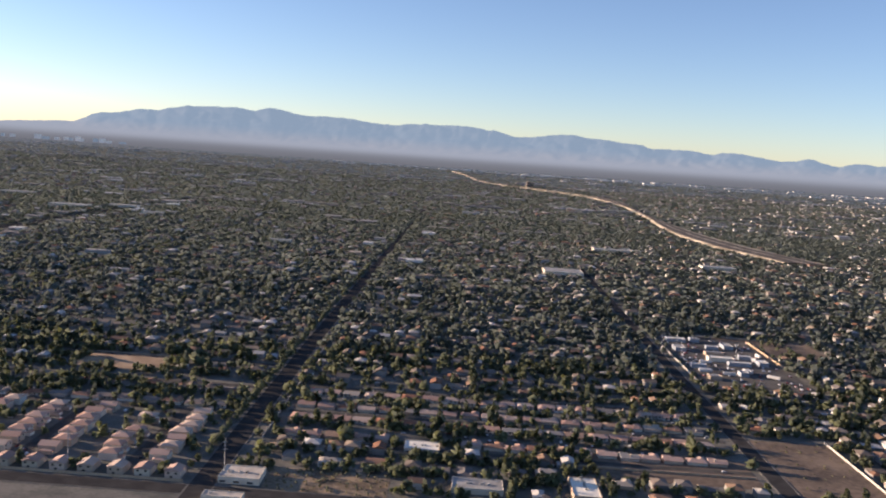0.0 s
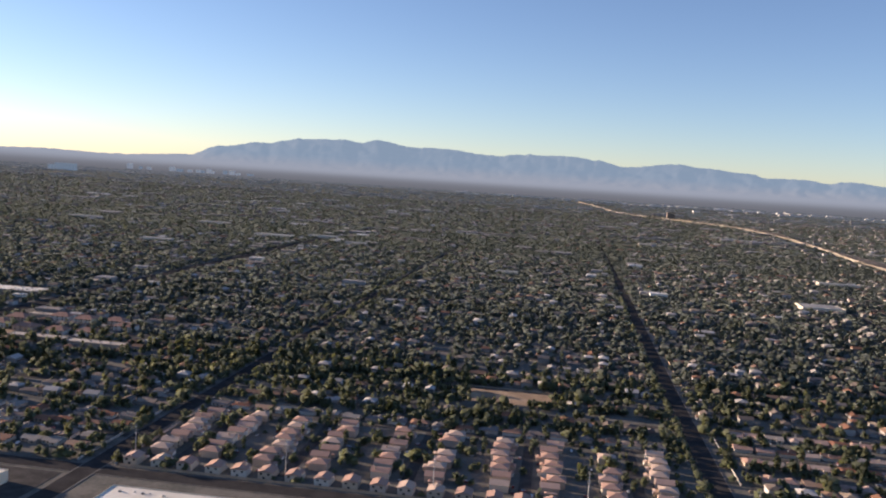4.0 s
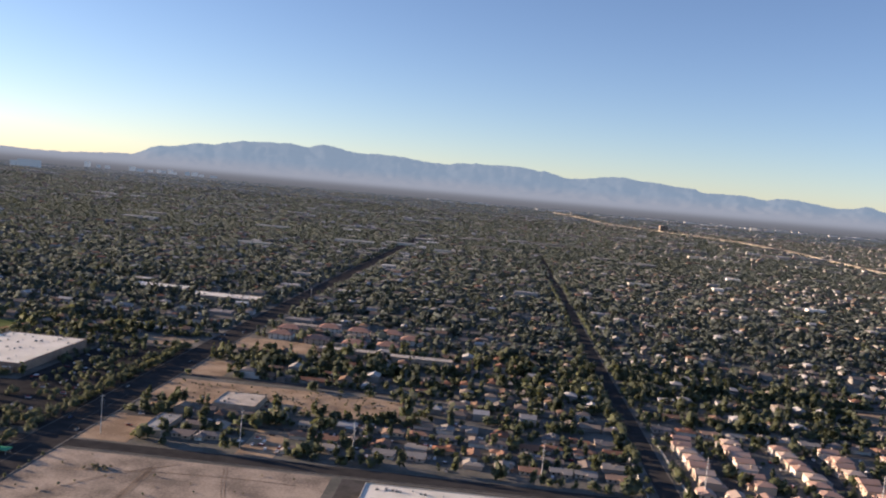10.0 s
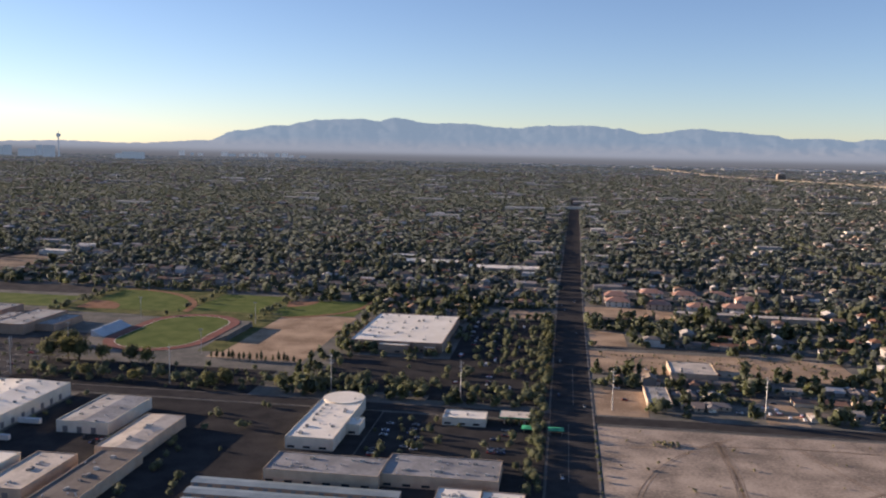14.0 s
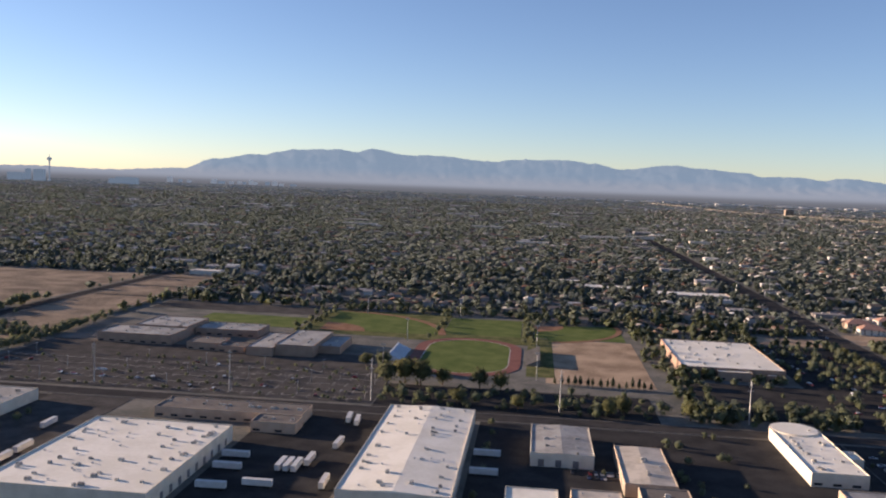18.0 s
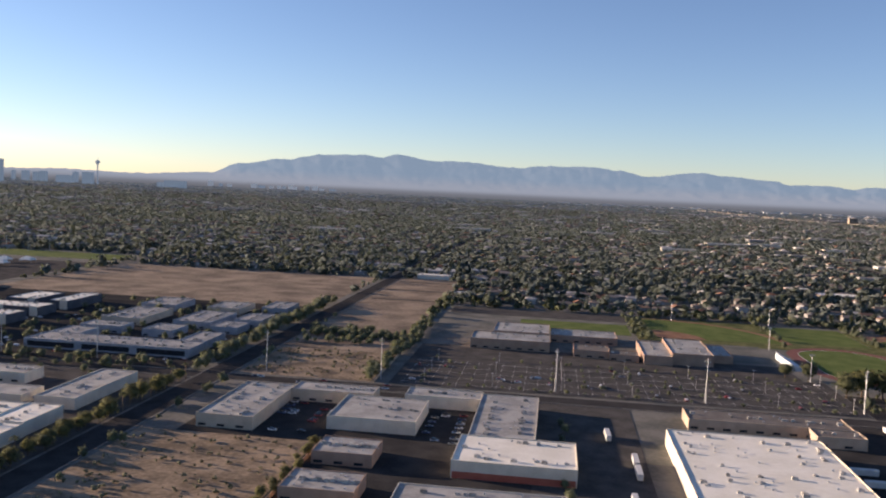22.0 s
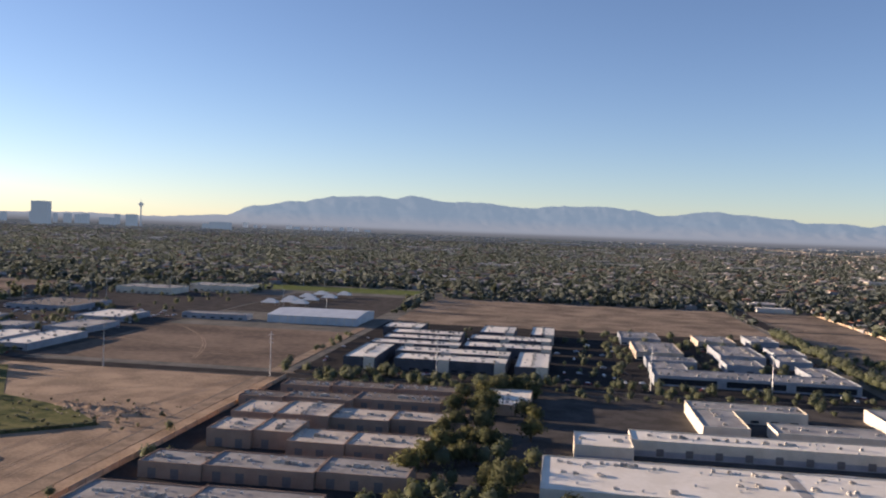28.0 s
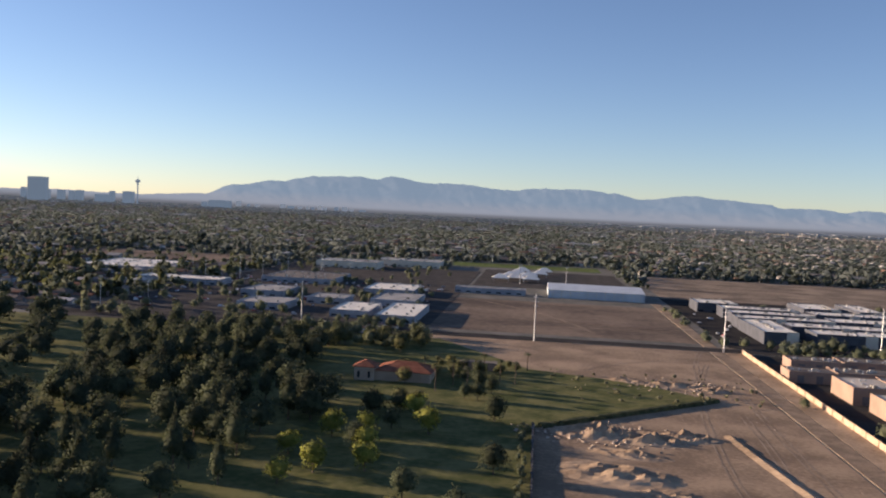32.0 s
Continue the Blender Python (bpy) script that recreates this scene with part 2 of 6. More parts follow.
MT["leaf_yellow"] = mat("yellow_green_foliage", (0.14, 0.16, 0.03), (0.26, 0.26, 0.06), 2, 0.5, 0.85, bump=0.2, spread="object")
MT["conifer"] = mat("dark_pine_foliage", (0.050, 0.064, 0.036), (0.098, 0.112, 0.060), 2.6, 0.7, 0.9, spread="object")
MT["leaf_pine"] = mat("pine_foliage_mass", (0.050, 0.064, 0.036), (0.096, 0.110, 0.060), 3, 0.8, 0.95, spread="island", third=[(0.9, 0.9, 0.9), (1, 1, 1), (1.1, 1.08, 1.0)])
MT["bark"] = mat("tree_bark", (0.10, 0.075, 0.05), (0.16, 0.12, 0.09), 1, 0.2, 0.95, bump=0.05)
MT["scrub"] = mat("dry_shrub", (0.085, 0.085, 0.05), (0.16, 0.145, 0.085), 2, 0.5, 0.95, spread="island")
MT["roadside"] = mat("roadside_building_shell", (0.9, 0.9, 0.9), (1, 1, 1), 9, 1.5, 0.85, spread="island", third=[(0.62, 0.58, 0.52), (0.36, 0.34, 0.32), (0.46, 0.38, 0.30), (0.72, 0.69, 0.64), (0.28, 0.25, 0.23)])
MT["carpaint"] = mat("car_paint", (0.95, 0.95, 0.95), (1, 1, 1), 3, 0.5, 0.35, 0.1, spread="object", third=[(0.75, 0.75, 0.75), (0.05, 0.05, 0.055), (0.35, 0.36, 0.38), (0.65, 0.66, 0.68), (0.25, 0.03, 0.03), (0.06, 0.09, 0.18), (0.45, 0.42, 0.36)])
MT["carfar"] = mat("parked_car_paint", (0.95, 0.95, 0.95), (1, 1, 1), 3, 0.5, 0.35, 0.1, spread="island", third=[(0.75, 0.75, 0.75), (0.05, 0.05, 0.055), (0.35, 0.36, 0.38), (0.65, 0.66, 0.68), (0.25, 0.03, 0.03)])
MT["rubber"] = mat("tyre_rubber", (0.02, 0.02, 0.02), (0.03, 0.03, 0.03), 1, 0.2, 0.9)
MT["trailer"] = mat("white_trailer_sheet", (0.50, 0.49, 0.47), (0.60, 0.59, 0.57), 4, 0.6, 0.5)
MT["rubble"] = mat("pale_rubble", (0.28, 0.215, 0.16), (0.42, 0.34, 0.27), 3, 0.8, 0.95, spread="island")


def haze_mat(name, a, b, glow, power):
    """Distant land, trees and towers as a backdrop: own colour, with haze put in as emission."""
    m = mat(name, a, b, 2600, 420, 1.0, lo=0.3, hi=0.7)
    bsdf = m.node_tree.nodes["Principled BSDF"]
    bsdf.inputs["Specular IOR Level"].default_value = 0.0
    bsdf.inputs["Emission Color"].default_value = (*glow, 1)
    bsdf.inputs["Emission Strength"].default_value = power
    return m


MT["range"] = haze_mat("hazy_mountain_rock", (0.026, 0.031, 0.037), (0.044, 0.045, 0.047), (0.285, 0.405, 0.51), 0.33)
# far crowns glow evenly in place of the haze before them
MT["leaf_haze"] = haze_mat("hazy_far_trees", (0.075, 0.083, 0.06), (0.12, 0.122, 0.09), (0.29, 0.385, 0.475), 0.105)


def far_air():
    """Painted haze: emission grows with the way to the far land, and its tone is dustier low over the plain."""
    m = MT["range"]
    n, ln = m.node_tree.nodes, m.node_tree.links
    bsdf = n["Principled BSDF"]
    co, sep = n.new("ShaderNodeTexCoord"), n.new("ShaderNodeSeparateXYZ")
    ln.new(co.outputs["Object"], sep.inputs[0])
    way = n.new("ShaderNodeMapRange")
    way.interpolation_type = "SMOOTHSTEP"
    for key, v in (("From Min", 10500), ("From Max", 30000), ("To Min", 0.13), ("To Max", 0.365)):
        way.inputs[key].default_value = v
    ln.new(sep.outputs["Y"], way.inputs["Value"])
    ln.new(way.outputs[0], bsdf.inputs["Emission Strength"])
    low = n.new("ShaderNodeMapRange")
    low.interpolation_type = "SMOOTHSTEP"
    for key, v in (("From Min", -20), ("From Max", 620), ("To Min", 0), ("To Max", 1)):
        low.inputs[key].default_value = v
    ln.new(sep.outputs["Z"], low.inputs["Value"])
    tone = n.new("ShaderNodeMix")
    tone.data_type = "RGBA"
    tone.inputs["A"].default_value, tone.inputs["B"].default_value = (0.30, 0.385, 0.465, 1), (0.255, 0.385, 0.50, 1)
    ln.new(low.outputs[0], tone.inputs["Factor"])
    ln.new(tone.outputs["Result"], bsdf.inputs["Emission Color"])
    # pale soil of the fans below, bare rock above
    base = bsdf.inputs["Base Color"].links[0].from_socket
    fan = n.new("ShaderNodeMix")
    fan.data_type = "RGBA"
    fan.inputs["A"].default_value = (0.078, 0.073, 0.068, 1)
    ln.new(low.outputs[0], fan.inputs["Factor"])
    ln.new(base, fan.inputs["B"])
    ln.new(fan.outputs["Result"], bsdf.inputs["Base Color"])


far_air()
MT["far_pale"] = mat("far_pale_walls", (0.30, 0.28, 0.26), (0.42, 0.39, 0.36), 40, 6, 0.9)
MT["far_white"] = mat("far_white_sheds", (0.44, 0.43, 0.41), (0.66, 0.64, 0.61), 60, 9, 0.7)
# skyline glow is painted haze, not lit windows
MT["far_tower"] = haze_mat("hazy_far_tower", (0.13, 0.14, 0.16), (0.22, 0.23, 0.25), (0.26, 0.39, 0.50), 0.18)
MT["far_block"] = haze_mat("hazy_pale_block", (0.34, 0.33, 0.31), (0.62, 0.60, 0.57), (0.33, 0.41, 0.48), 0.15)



def urban_ground():
    """Near yards of gravel and soil; beyond a few kilometres the ground carries the grain of roofs and trees too small to build."""
    m = MT["yard"]
    nt = m.node_tree
    n, ln = nt.nodes, nt.links
    bsdf = n["Principled BSDF"]
    near = bsdf.inputs["Base Color"].links[0].from_socket
    co = n.new("ShaderNodeTexCoord")
    cell = n.new("ShaderNodeTexVoronoi")
    cell.inputs["Scale"].default_value = 1 / 13.0
    ln.new(co.outputs["Object"], cell.inputs["Vector"])
    sep = n.new("ShaderNodeSeparateColor")
    ln.new(cell.outputs["Color"], sep.inputs[0])
    ramp = n.new("ShaderNodeValToRGB")
    ramp.color_ramp.interpolation = "CONSTANT"
    el = ramp.color_ramp.elements
    tones = [(0.0, (0.075, 0.082, 0.055)), (0.45, (0.105, 0.106, 0.072)), (0.76, (0.13, 0.12, 0.092)), (0.88, (0.18, 0.155, 0.125)), (0.95, (0.26, 0.225, 0.19)), (0.985, (0.46, 0.43, 0.40))]
    while len(el) < len(tones):
        el.new(0.5)
    for e, (p, c) in zip(el, tones):
        e.position, e.color = p, (*c, 1)
    ln.new(sep.outputs[0], ramp.inputs[0])
    patch = n.new("ShaderNodeTexNoise")
    patch.inputs["Scale"].default_value, patch.inputs["Detail"].default_value = 1 / 260.0, 5
    ln.new(co.outputs["Object"], patch.inputs["Vector"])
    pr = n.new("ShaderNodeMapRange")
    pr.inputs["From Min"].default_value, pr.inputs["From Max"].default_value = 0.35, 0.65
    pr.inputs["To Min"].default_value, pr.inputs["To Max"].default_value = 0.72, 1.35
    ln.new(patch.outputs["Fac"], pr.inputs["Value"])
    mul = n.new("ShaderNodeVectorMath")
    mul.operation = "SCALE"
    ln.new(ramp.outputs[0], mul.inputs[0])
    ln.new(pr.outputs[0], mul.inputs["Scale"])
    xyz = n.new("ShaderNodeSeparateXYZ")
    ln.new(co.outputs["Object"], xyz.inputs[0])
    far = n.new("ShaderNodeMapRange")
    far.inputs["From Min"].default_value, far.inputs["From Max"].default_value = 1500, 3000
    ln.new(xyz.outputs["Y"], far.inputs["Value"])
    mix = n.new("ShaderNodeMix")
    mix.data_type = "RGBA"
    ln.new(far.outputs[0], mix.inputs["Factor"])
    ln.new(near, mix.inputs["A"])
    ln.new(mul.outputs[0], mix.inputs["B"])
    ln.new(mix.outputs["Result"], bsdf.inputs["Base Color"])


urban_ground()

# ---- builders ----


def mesh(name, verts, faces, mats, index=None):
    me = bpy.data.meshes.new(name)
    me.from_pydata([tuple(v) for v in verts], [], faces)
    for k in mats if isinstance(mats, (list, tuple)) else [mats]:
        me.materials.append(MT[k])
    if index is not None:
        me.polygons.foreach_set("material_index", index)
    me.update()
    return me


def place(x, y, z=0.0, rz=0.0):
    return Matrix.Translation((x * M, y * M, z * M)) @ Matrix.Rotation(radians(rz), 4, "Z") @ Matrix.Diagonal((M, M, M, 1))


def thing(name, x, y, parts, label, category, group="", rz=0.0, z=0.0):
    """One thing: an empty at its base and a mesh for each part (name, mesh[, offset[, label]])."""
    top = new(name)
    top.matrix_basis = place(x, y, z, rz)
    top.empty_display_size = 1
    tagged(top, label, category, group)
    for p in parts:
        part(top, *p)
    return top


def part(parent, name, me, at=None, label="", turn=0.0):
    ob = new(name, me)
    ob.parent = parent
    if at is not None or turn:
        ob.matrix_basis = Matrix.Translation(at or (0, 0, 0)) @ Matrix.Rotation(radians(turn), 4, "Z")
    if label:
        ob["label"] = label
    return ob


def sheet(name, me, label, category="", kind="structure"):
    ob = new(name, me)
    ob.matrix_basis = place(0, 0)
    return tagged(ob, label, category or name.split("_")[0], kind=kind)


BOXF = [(0, 3, 2, 1), (4, 5, 6, 7), (0, 1, 5, 4), (1, 2, 6, 5), (2, 3, 7, 6), (3, 0, 4, 7)]


def box_v(x0, x1, y0, y1, z0, z1):
    return [(x0, y0, z0), (x1, y0, z0), (x1, y1, z0), (x0, y1, z0), (x0, y0, z1), (x1, y0, z1), (x1, y1, z1), (x0, y1, z1)]


def join(*pieces):
    v, f = [], []
    for pv, pf in pieces:
        k = len(v)
        v += pv
        f += [tuple(i + k for i in q) for q in pf]
    return v, f


def box(x0, x1, y0, y1, z0, z1):
    return box_v(x0, x1, y0, y1, z0, z1), list(BOXF)


def hip(x0, x1, y0, y1, z, rise, over=0.5, gable=False):
    """A hipped (or gabled) roof with its soffit, ridge along the longer side."""
    x0, x1, y0, y1 = x0 - over, x1 + over, y0 - over, y1 + over
    w, d = x1 - x0, y1 - y0
    cut = 0.0 if gable else min(w, d) / 2 * 0.9
    if w >= d:
        r = [(x0 + cut, (y0 + y1) / 2, z + rise), (x1 - cut, (y0 + y1) / 2, z + rise)]
    else:
        r = [((x0 + x1) / 2, y0 + cut, z + rise), ((x0 + x1) / 2, y1 - cut, z + rise)]
    e = 0.18
    v = [(x0, y0, z - e), (x1, y0, z - e), (x1, y1, z - e), (x0, y1, z - e), (x0, y0, z), (x1, y0, z), (x1, y1, z), (x0, y1, z), *r]
    f = [(0, 3, 2, 1), (0, 1, 5, 4), (1, 2, 6, 5), (2, 3, 7, 6), (3, 0, 4, 7)]
    if w >= d:
        f += [(4, 5, 9, 8), (6, 7, 8, 9), (5, 6, 9), (7, 4, 8)]
    else:
        f += [(5, 6, 9, 8), (7, 4, 8, 9), (4, 5, 8), (6, 7, 9)]
    return v, f


def rects(name, items, z, m, thick=0.3):
    """Flat slabs laid on the ground, joined."""
    return mesh(name, *join(*[box(a, b, c, d, z - thick, z) for a, b, c, d in items]), m)


R = random.Random(7)


def step(a, b, t):
    t = min(1.0, max(0.0, (t - a) / (b - a)))
    return t * t * (3 - 2 * t)


def zg(y):
    """Height of the land: level near by, sinking towards the middle of the valley."""
    return -24.0 * step(1300, 5600, y)


# ---- ground ----
gx = sorted({*range(-45000, 45001, 3000), *range(-12000, 8001, 500)})
gy = sorted({*range(-6000, 1000, 500), *range(1000, 6001, 125), *range(6000, 49001, 1000)})
gv = [(x, y, zg(y)) for y in gy for x in gx]
gf = [(j * len(gx) + i, j * len(gx) + i + 1, (j + 1) * len(gx) + i + 1, (j + 1) * len(gx) + i) for j in range(len(gy) - 1) for i in range(len(gx) - 1)]
sheet("ground", mesh("ground", gv, gf, "yard"), "dry valley floor of yards, gravel and sparse grass", "ground")


def bend(y):
    """The avenues veer slightly to the right beyond the first kilometre."""
    return 0.0115 * np.maximum(0.0, y - 1000.0)


def strip(x0, x1, y0, y1, lift, seg=125.0):
    """A lane along y that follows the land."""
    n = max(1, int((y1 - y0) / seg)) if y1 > 1200 else 1
    v, f = [], []
    for i in range(n + 1):
        y = y0 + (y1 - y0) * i / n
        z = zg(y) + lift
        u = float(bend(y))
        v += [(x0 + u, y, z - 0.3), (x0 + u, y, z), (x1 + u, y, z), (x1 + u, y, z - 0.3)]
        if i:
            k = 4 * i
            f += [(k - 4, k - 3, k + 1, k), (k - 3, k - 2, k + 2, k + 1), (k - 2, k - 1, k + 3, k + 2)]
    f += [(0, 3, 2, 1), (4 * n, 4 * n + 1, 4 * n + 2, 4 * n + 3)]
    return v, f


# ---- roads: x, half width, near end, far end ----
NS = [(320, 7, -200, 1900), (-110.5, 8.5, -200, 3500), (-562, 7.5, -200, 3000), (-978, 13.5, -200, 3400), (-1806, 8.5, -200, 3200), (-2215, 4, 150, 845)]
for i, (x, w, a, b) in enumerate(NS):
    sheet("road_%d" % (i + 1), mesh("road", *strip(x - w, x + w, a, b, 0.20), "roadasphalt" if w > 5 else "dustroad"), "dark asphalt arterial street with pale kerbs" if w > 5 else "dusty paved lane along a wall", "road")
    for s in (-1, 1) if w > 5 else ():
        kerb = 0.4 if x == -978 and s < 0 else 1.2
        sheet("pavement", mesh("pavement", *strip(*sorted((x + s * w, x + s * (w + kerb))), a, b, 0.30), "pavement"), "pale concrete pavement along the street", "pavement")
sheet("road_cross", rects("road", [(-5200, 3200, 571, 586)], 0.23, "roadasphalt"), "dark asphalt cross street past lots and houses", "road")
for yy in (569.4, 586.1):
    sheet("pavement", rects("pavement", [(a, b, yy, yy + 1.1) for a, b in ((-2300, -1820), (-1792, -996), (-960, -572), (-552, -121), (-99, 310), (330, 800))], 0.33, "pavement"), "narrow concrete pavement along the cross street", "pavement")
sheet("road_marking", rects("road_marking", [(-976.8, -976.4, 608, 706), (-980.1, -979.7, 470, 566)], 0.215, "pavement", 0.01), "solid pale lines of the turning lanes", "road marking")
minor = []
for x0, x1, ys in ((-85, 305, (688, 765, 845, 925, 1005, 1090)), (-545, -125, (748, 830, 915, 1000)), (-955, -572, (655, 790, 1010, 1090, 1170, 1250)), (-545, -125, (1085, 1170, 1255)), (-85, 305, (1175, 1260)), (-1790, -1000, (1000, 1090, 1180, 1270))):
    minor += [(x0, x1, y - 4, y + 4) for y in ys]
for x in (-511, -428, -340, -255, -172):
    minor += [(x - 4.5, x + 4.5, 604, 744)]
sheet("road_residential", rects("road", minor, 0.17, "yardasphalt"), "worn asphalt lanes between the houses", "road")

# ---- open lots and fields: name, material, rectangles, label ----
LOTS = [
    ("bare_lot", "dirt3", [(-962, -782, 430, 566)], "wide pale graded lot of bare soil with tyre tracks"),
    ("dirt_lot", "dirt4", [(-1796, -1710, 862, 1215)], "pale bare lot walled along one side"),
    ("dirt_lot", "dirt4", [(-2200, -1822, 905, 1205)], "brown bare field of desert soil"),
    ("dirt_lot", "dirt", [(-2427, -2220, 601, 804)], "brown bare graded field"),
    ("dirt_lot", "dirt5", [(-2387, -2220, 103, 570)], "pale graded building land with rubble heaps"),
    ("scrub_lot", "scrubsoil", [(-1793, -1702, 592, 690)], "dry tan lot with low scrub"),
    ("dirt_lot", "dirt4", [(-1796, -1705, 691, 860)], "bare brown lot with a few trees"),
    ("tent_yard", "yardasphalt", [(-2388, -2222, 935, 1190)], "worn asphalt yard with white tents"),
    ("scrub_lot", "scrubsoil", [(-1794, -1700, 300, 455)], "dry tan lot with low scrub and bushes"),
    ("school_dirt_field", "dirt2", [(-1271, -1190, 682, 864)], "brown bare play field beside the track"),
    ("dirt_lot", "dirt2", [(-963, -927.5, 590, 655), (-853, -827, 590, 657), (-960, -928, 792, 855), (-962, -865, 925, 985), (-1062, -1002, 902, 945)], "small bare brown lots beside the street"),
    ("desert_strip", "dirt2", [(-962, -758, 704, 774)], "wide strip of dry tan desert between houses"),
    ("dirt_lot", "dirt", [(-2935, -2691, 1018, 1200)], "brown bare field among trees"),
    ("dirt_patch", "dirt2", [(-325, -238, 862, 925)], "pale bare patch among trees"),
    ("scrub_lot", "scrubsoil", [(-70, 18, 588, 630)], "dry lot with yellow scrub"),
    ("dirt_lot", "dirt", [(330, 400, 640, 775), (175, 305, 655, 712)], "reddish bare lots beside the street"),
    ("dirt_lot", "dirt", [(400, 560, 1130, 1230)], "brown bare lots beyond the yards"),
    ("trade_yard", "oldasphalt", [(342, 470, 958, 1215)], "crowded trade yard of sheds and parked vehicles"),
    ("lawn", "grass", [(-2610, -2234, 1236, 1322)], "bright green sports lawn"),
    ("soccer_field", "grass", [(-1368, -1293, 852, 962)], "green sports field"),
    ("soccer_field", "grass", [(-1280, -1194, 868, 938)], "green sports field"),
    ("school_lawn", "drygrass", [(-1505, -1369, 832, 976), (-1292, -1281, 840, 950)], "dull green lawn round the sports fields"),
    ("practice_field", "grass", [(-1615, -1510, 850, 912)], "dull green practice field"),
    ("school_car_park", "yardasphalt", [(-1690, -1385, 592, 690)], "worn asphalt car park with planted islands"),
    ("school_forecourt", "asphalt", [(-1384, -1200, 588, 652)], "asphalt strip with trees before the school fields"),
    ("school_car_park", "yardasphalt", [(-1690, -1506, 930, 978)], "worn asphalt car park behind the practice field"),
    ("school_forecourt", "yardasphalt", [(-1690, -1400, 690.1, 742)], "worn asphalt drive before the school"),
    ("school_lawn", "drygrass", [(-1400, -1264, 826, 864), (-1286, -1264, 700, 826)], "dull green strip beside the running track"),
    ("store_car_park", "asphalt", [(-1076, -993, 600, 890), (-1165, -1076, 612, 715)], "dark asphalt car park beside the store"),
    ("yard_paving", "asphalt", [(-1440, -1372, 380, 568), (-1312, -1100, 380, 568)], "dark asphalt warehouse yard with trailers"),
    ("yard_paving", "yardasphalt", [(-1590, -1535, 380, 568)], "dark asphalt access lane between warehouses"),
    ("yard_paving", "asphalt", [(-1775, -1590, 455, 566), (-1700, -1590, 365, 455)], "worn asphalt between the office buildings"),
    ("yard_paving", "yardasphalt", [(-2090, -1817, 230, 568)], "worn asphalt court round the long white buildings"),
    ("dirt_strip", "dirt2", [(-2210.5, -2200.6, 150, 590)], "strip of tan bare soil along the block wall"),
    ("yard_paving", "asphalt", [(-2200, -2092, 230, 566)], "worn asphalt between the tan buildings"),
    ("yard_paving", "asphalt", [(-2203, -1830, 590, 904)], "worn asphalt round the office park"),
    ("yard_paving", "yardasphalt", [(-2630, -2392, 550, 1139)], "worn asphalt between low commercial buildings"),
    ("yard_paving", "asphalt", [(-1099, -993, 380, 567)], "dark asphalt round the shops by the crossing"),
    ("yard_paving", "yardasphalt", [(-775, -575, 430, 566)], "dark asphalt truck yard"),
]
bays = [(x, x + 0.3, y, y + 10.5) for y in (597, 615, 633, 651, 669) for x in range(-1682, -1392, 9)] + [(-1684, -1390, y + 5.1, y + 5.4) for y in (597, 615, 633, 651, 669)]
sheet("parking_marking", rects("parking_marking", bays, 0.175, "concrete", 0.02), "faded pale parking bay lines", "road marking")
for i, (nm, m, rs, lab) in enumerate(LOTS):
    sheet(nm, rects(nm, rs, 0.03 + 0.004 * i, m, 0.2), lab, "lot" if "lot" in nm else nm.replace("_", " "))

lp = [(-2691, 123), (-2323, 123), (-2323, 357), (-2243, 426), (-2275, 455), (-2326, 475), (-2379, 556), (-2691, 555)]
sheet("cemetery_lawn", mesh("lawn", [(*p, 0.2) for p in lp] + [(*p, -0.2) for p in lp], [tuple(range(8))] + [(i, i + 8, (i + 1) % 8 + 8, (i + 1) % 8) for i in range(8)], "drygrass"), "green lawn with long tree shadows", "lawn")


def disc(cx, cy, r, a0, a1, z, n=28, sx=1.0):
    pts = [(cx, cy, z)] + [(cx + r * sx * math.cos(radians(a0 + (a1 - a0) * i / n)), cy + r * math.sin(radians(a0 + (a1 - a0) * i / n)), z) for i in range(n + 1)]
    return pts, [(0, i, i + 1) for i in range(1, n + 1)]


def oval(hw, hl, z, n=20):
    """An outline of two straights and two half circles, straights along y."""
    p = []
    for s in (1, -1):
        for i in range(n + 1):
            a = math.pi * i / n if s == 1 else math.pi + math.pi * i / n
            p.append((hw * math.cos(a), s * (hl - hw) + hw * math.sin(a), z))
    return p


o1, o2 = oval(46, 79, 0.30), oval(36, 69, 0.30)
k = len(o1)
thing("running_track", -1337, 767, [
    ("track_lane", mesh("track_lane", o1 + o2, [(i, (i + 1) % k, k + (i + 1) % k, k + i) for i in range(k)], "track"), None, "red running surface"),
    ("infield_grass", mesh("infield_grass", oval(35.9, 68.9, 0.27), [tuple(range(k))], "grass"), None, "green infield"),
    ("lane_line", mesh("lane_line", oval(36.3, 69.3, 0.33) + oval(35.9, 68.9, 0.33), [(i, (i + 1) % k, k + (i + 1) % k, k + i) for i in range(k)], "paint"), None, "white inner line"),
], "red oval running track round a green field", "running track")
for cx, cy, r, a in ((-1486, 850, 122, 27), (-1284, 936, 92, -52)):
    thing("baseball_field", cx, cy, [
        ("outfield", mesh("outfield", *disc(0, 0, r, a - 25, a + 65, 0.26), "grass")),
        ("infield", mesh("infield", *disc(0, 0, r * 0.36, a - 25, a + 65, 0.32), "infield"), None, "red clay infield"),
        ("warning_track", mesh("warning_track", [(q[0], q[1], 0.29) for q in disc(0, 0, r, a - 25, a + 65, 0)[0][1:]] + [(q[0], q[1], 0.29) for q in disc(0, 0, r * 0.94, a - 25, a + 65, 0)[0][1:]], [(i, i + 1, 30 + i, 29 + i) for i in range(28)], "infield"), None, "curved clay warning track"),
    ], "green baseball field with red clay diamond", "sports field")

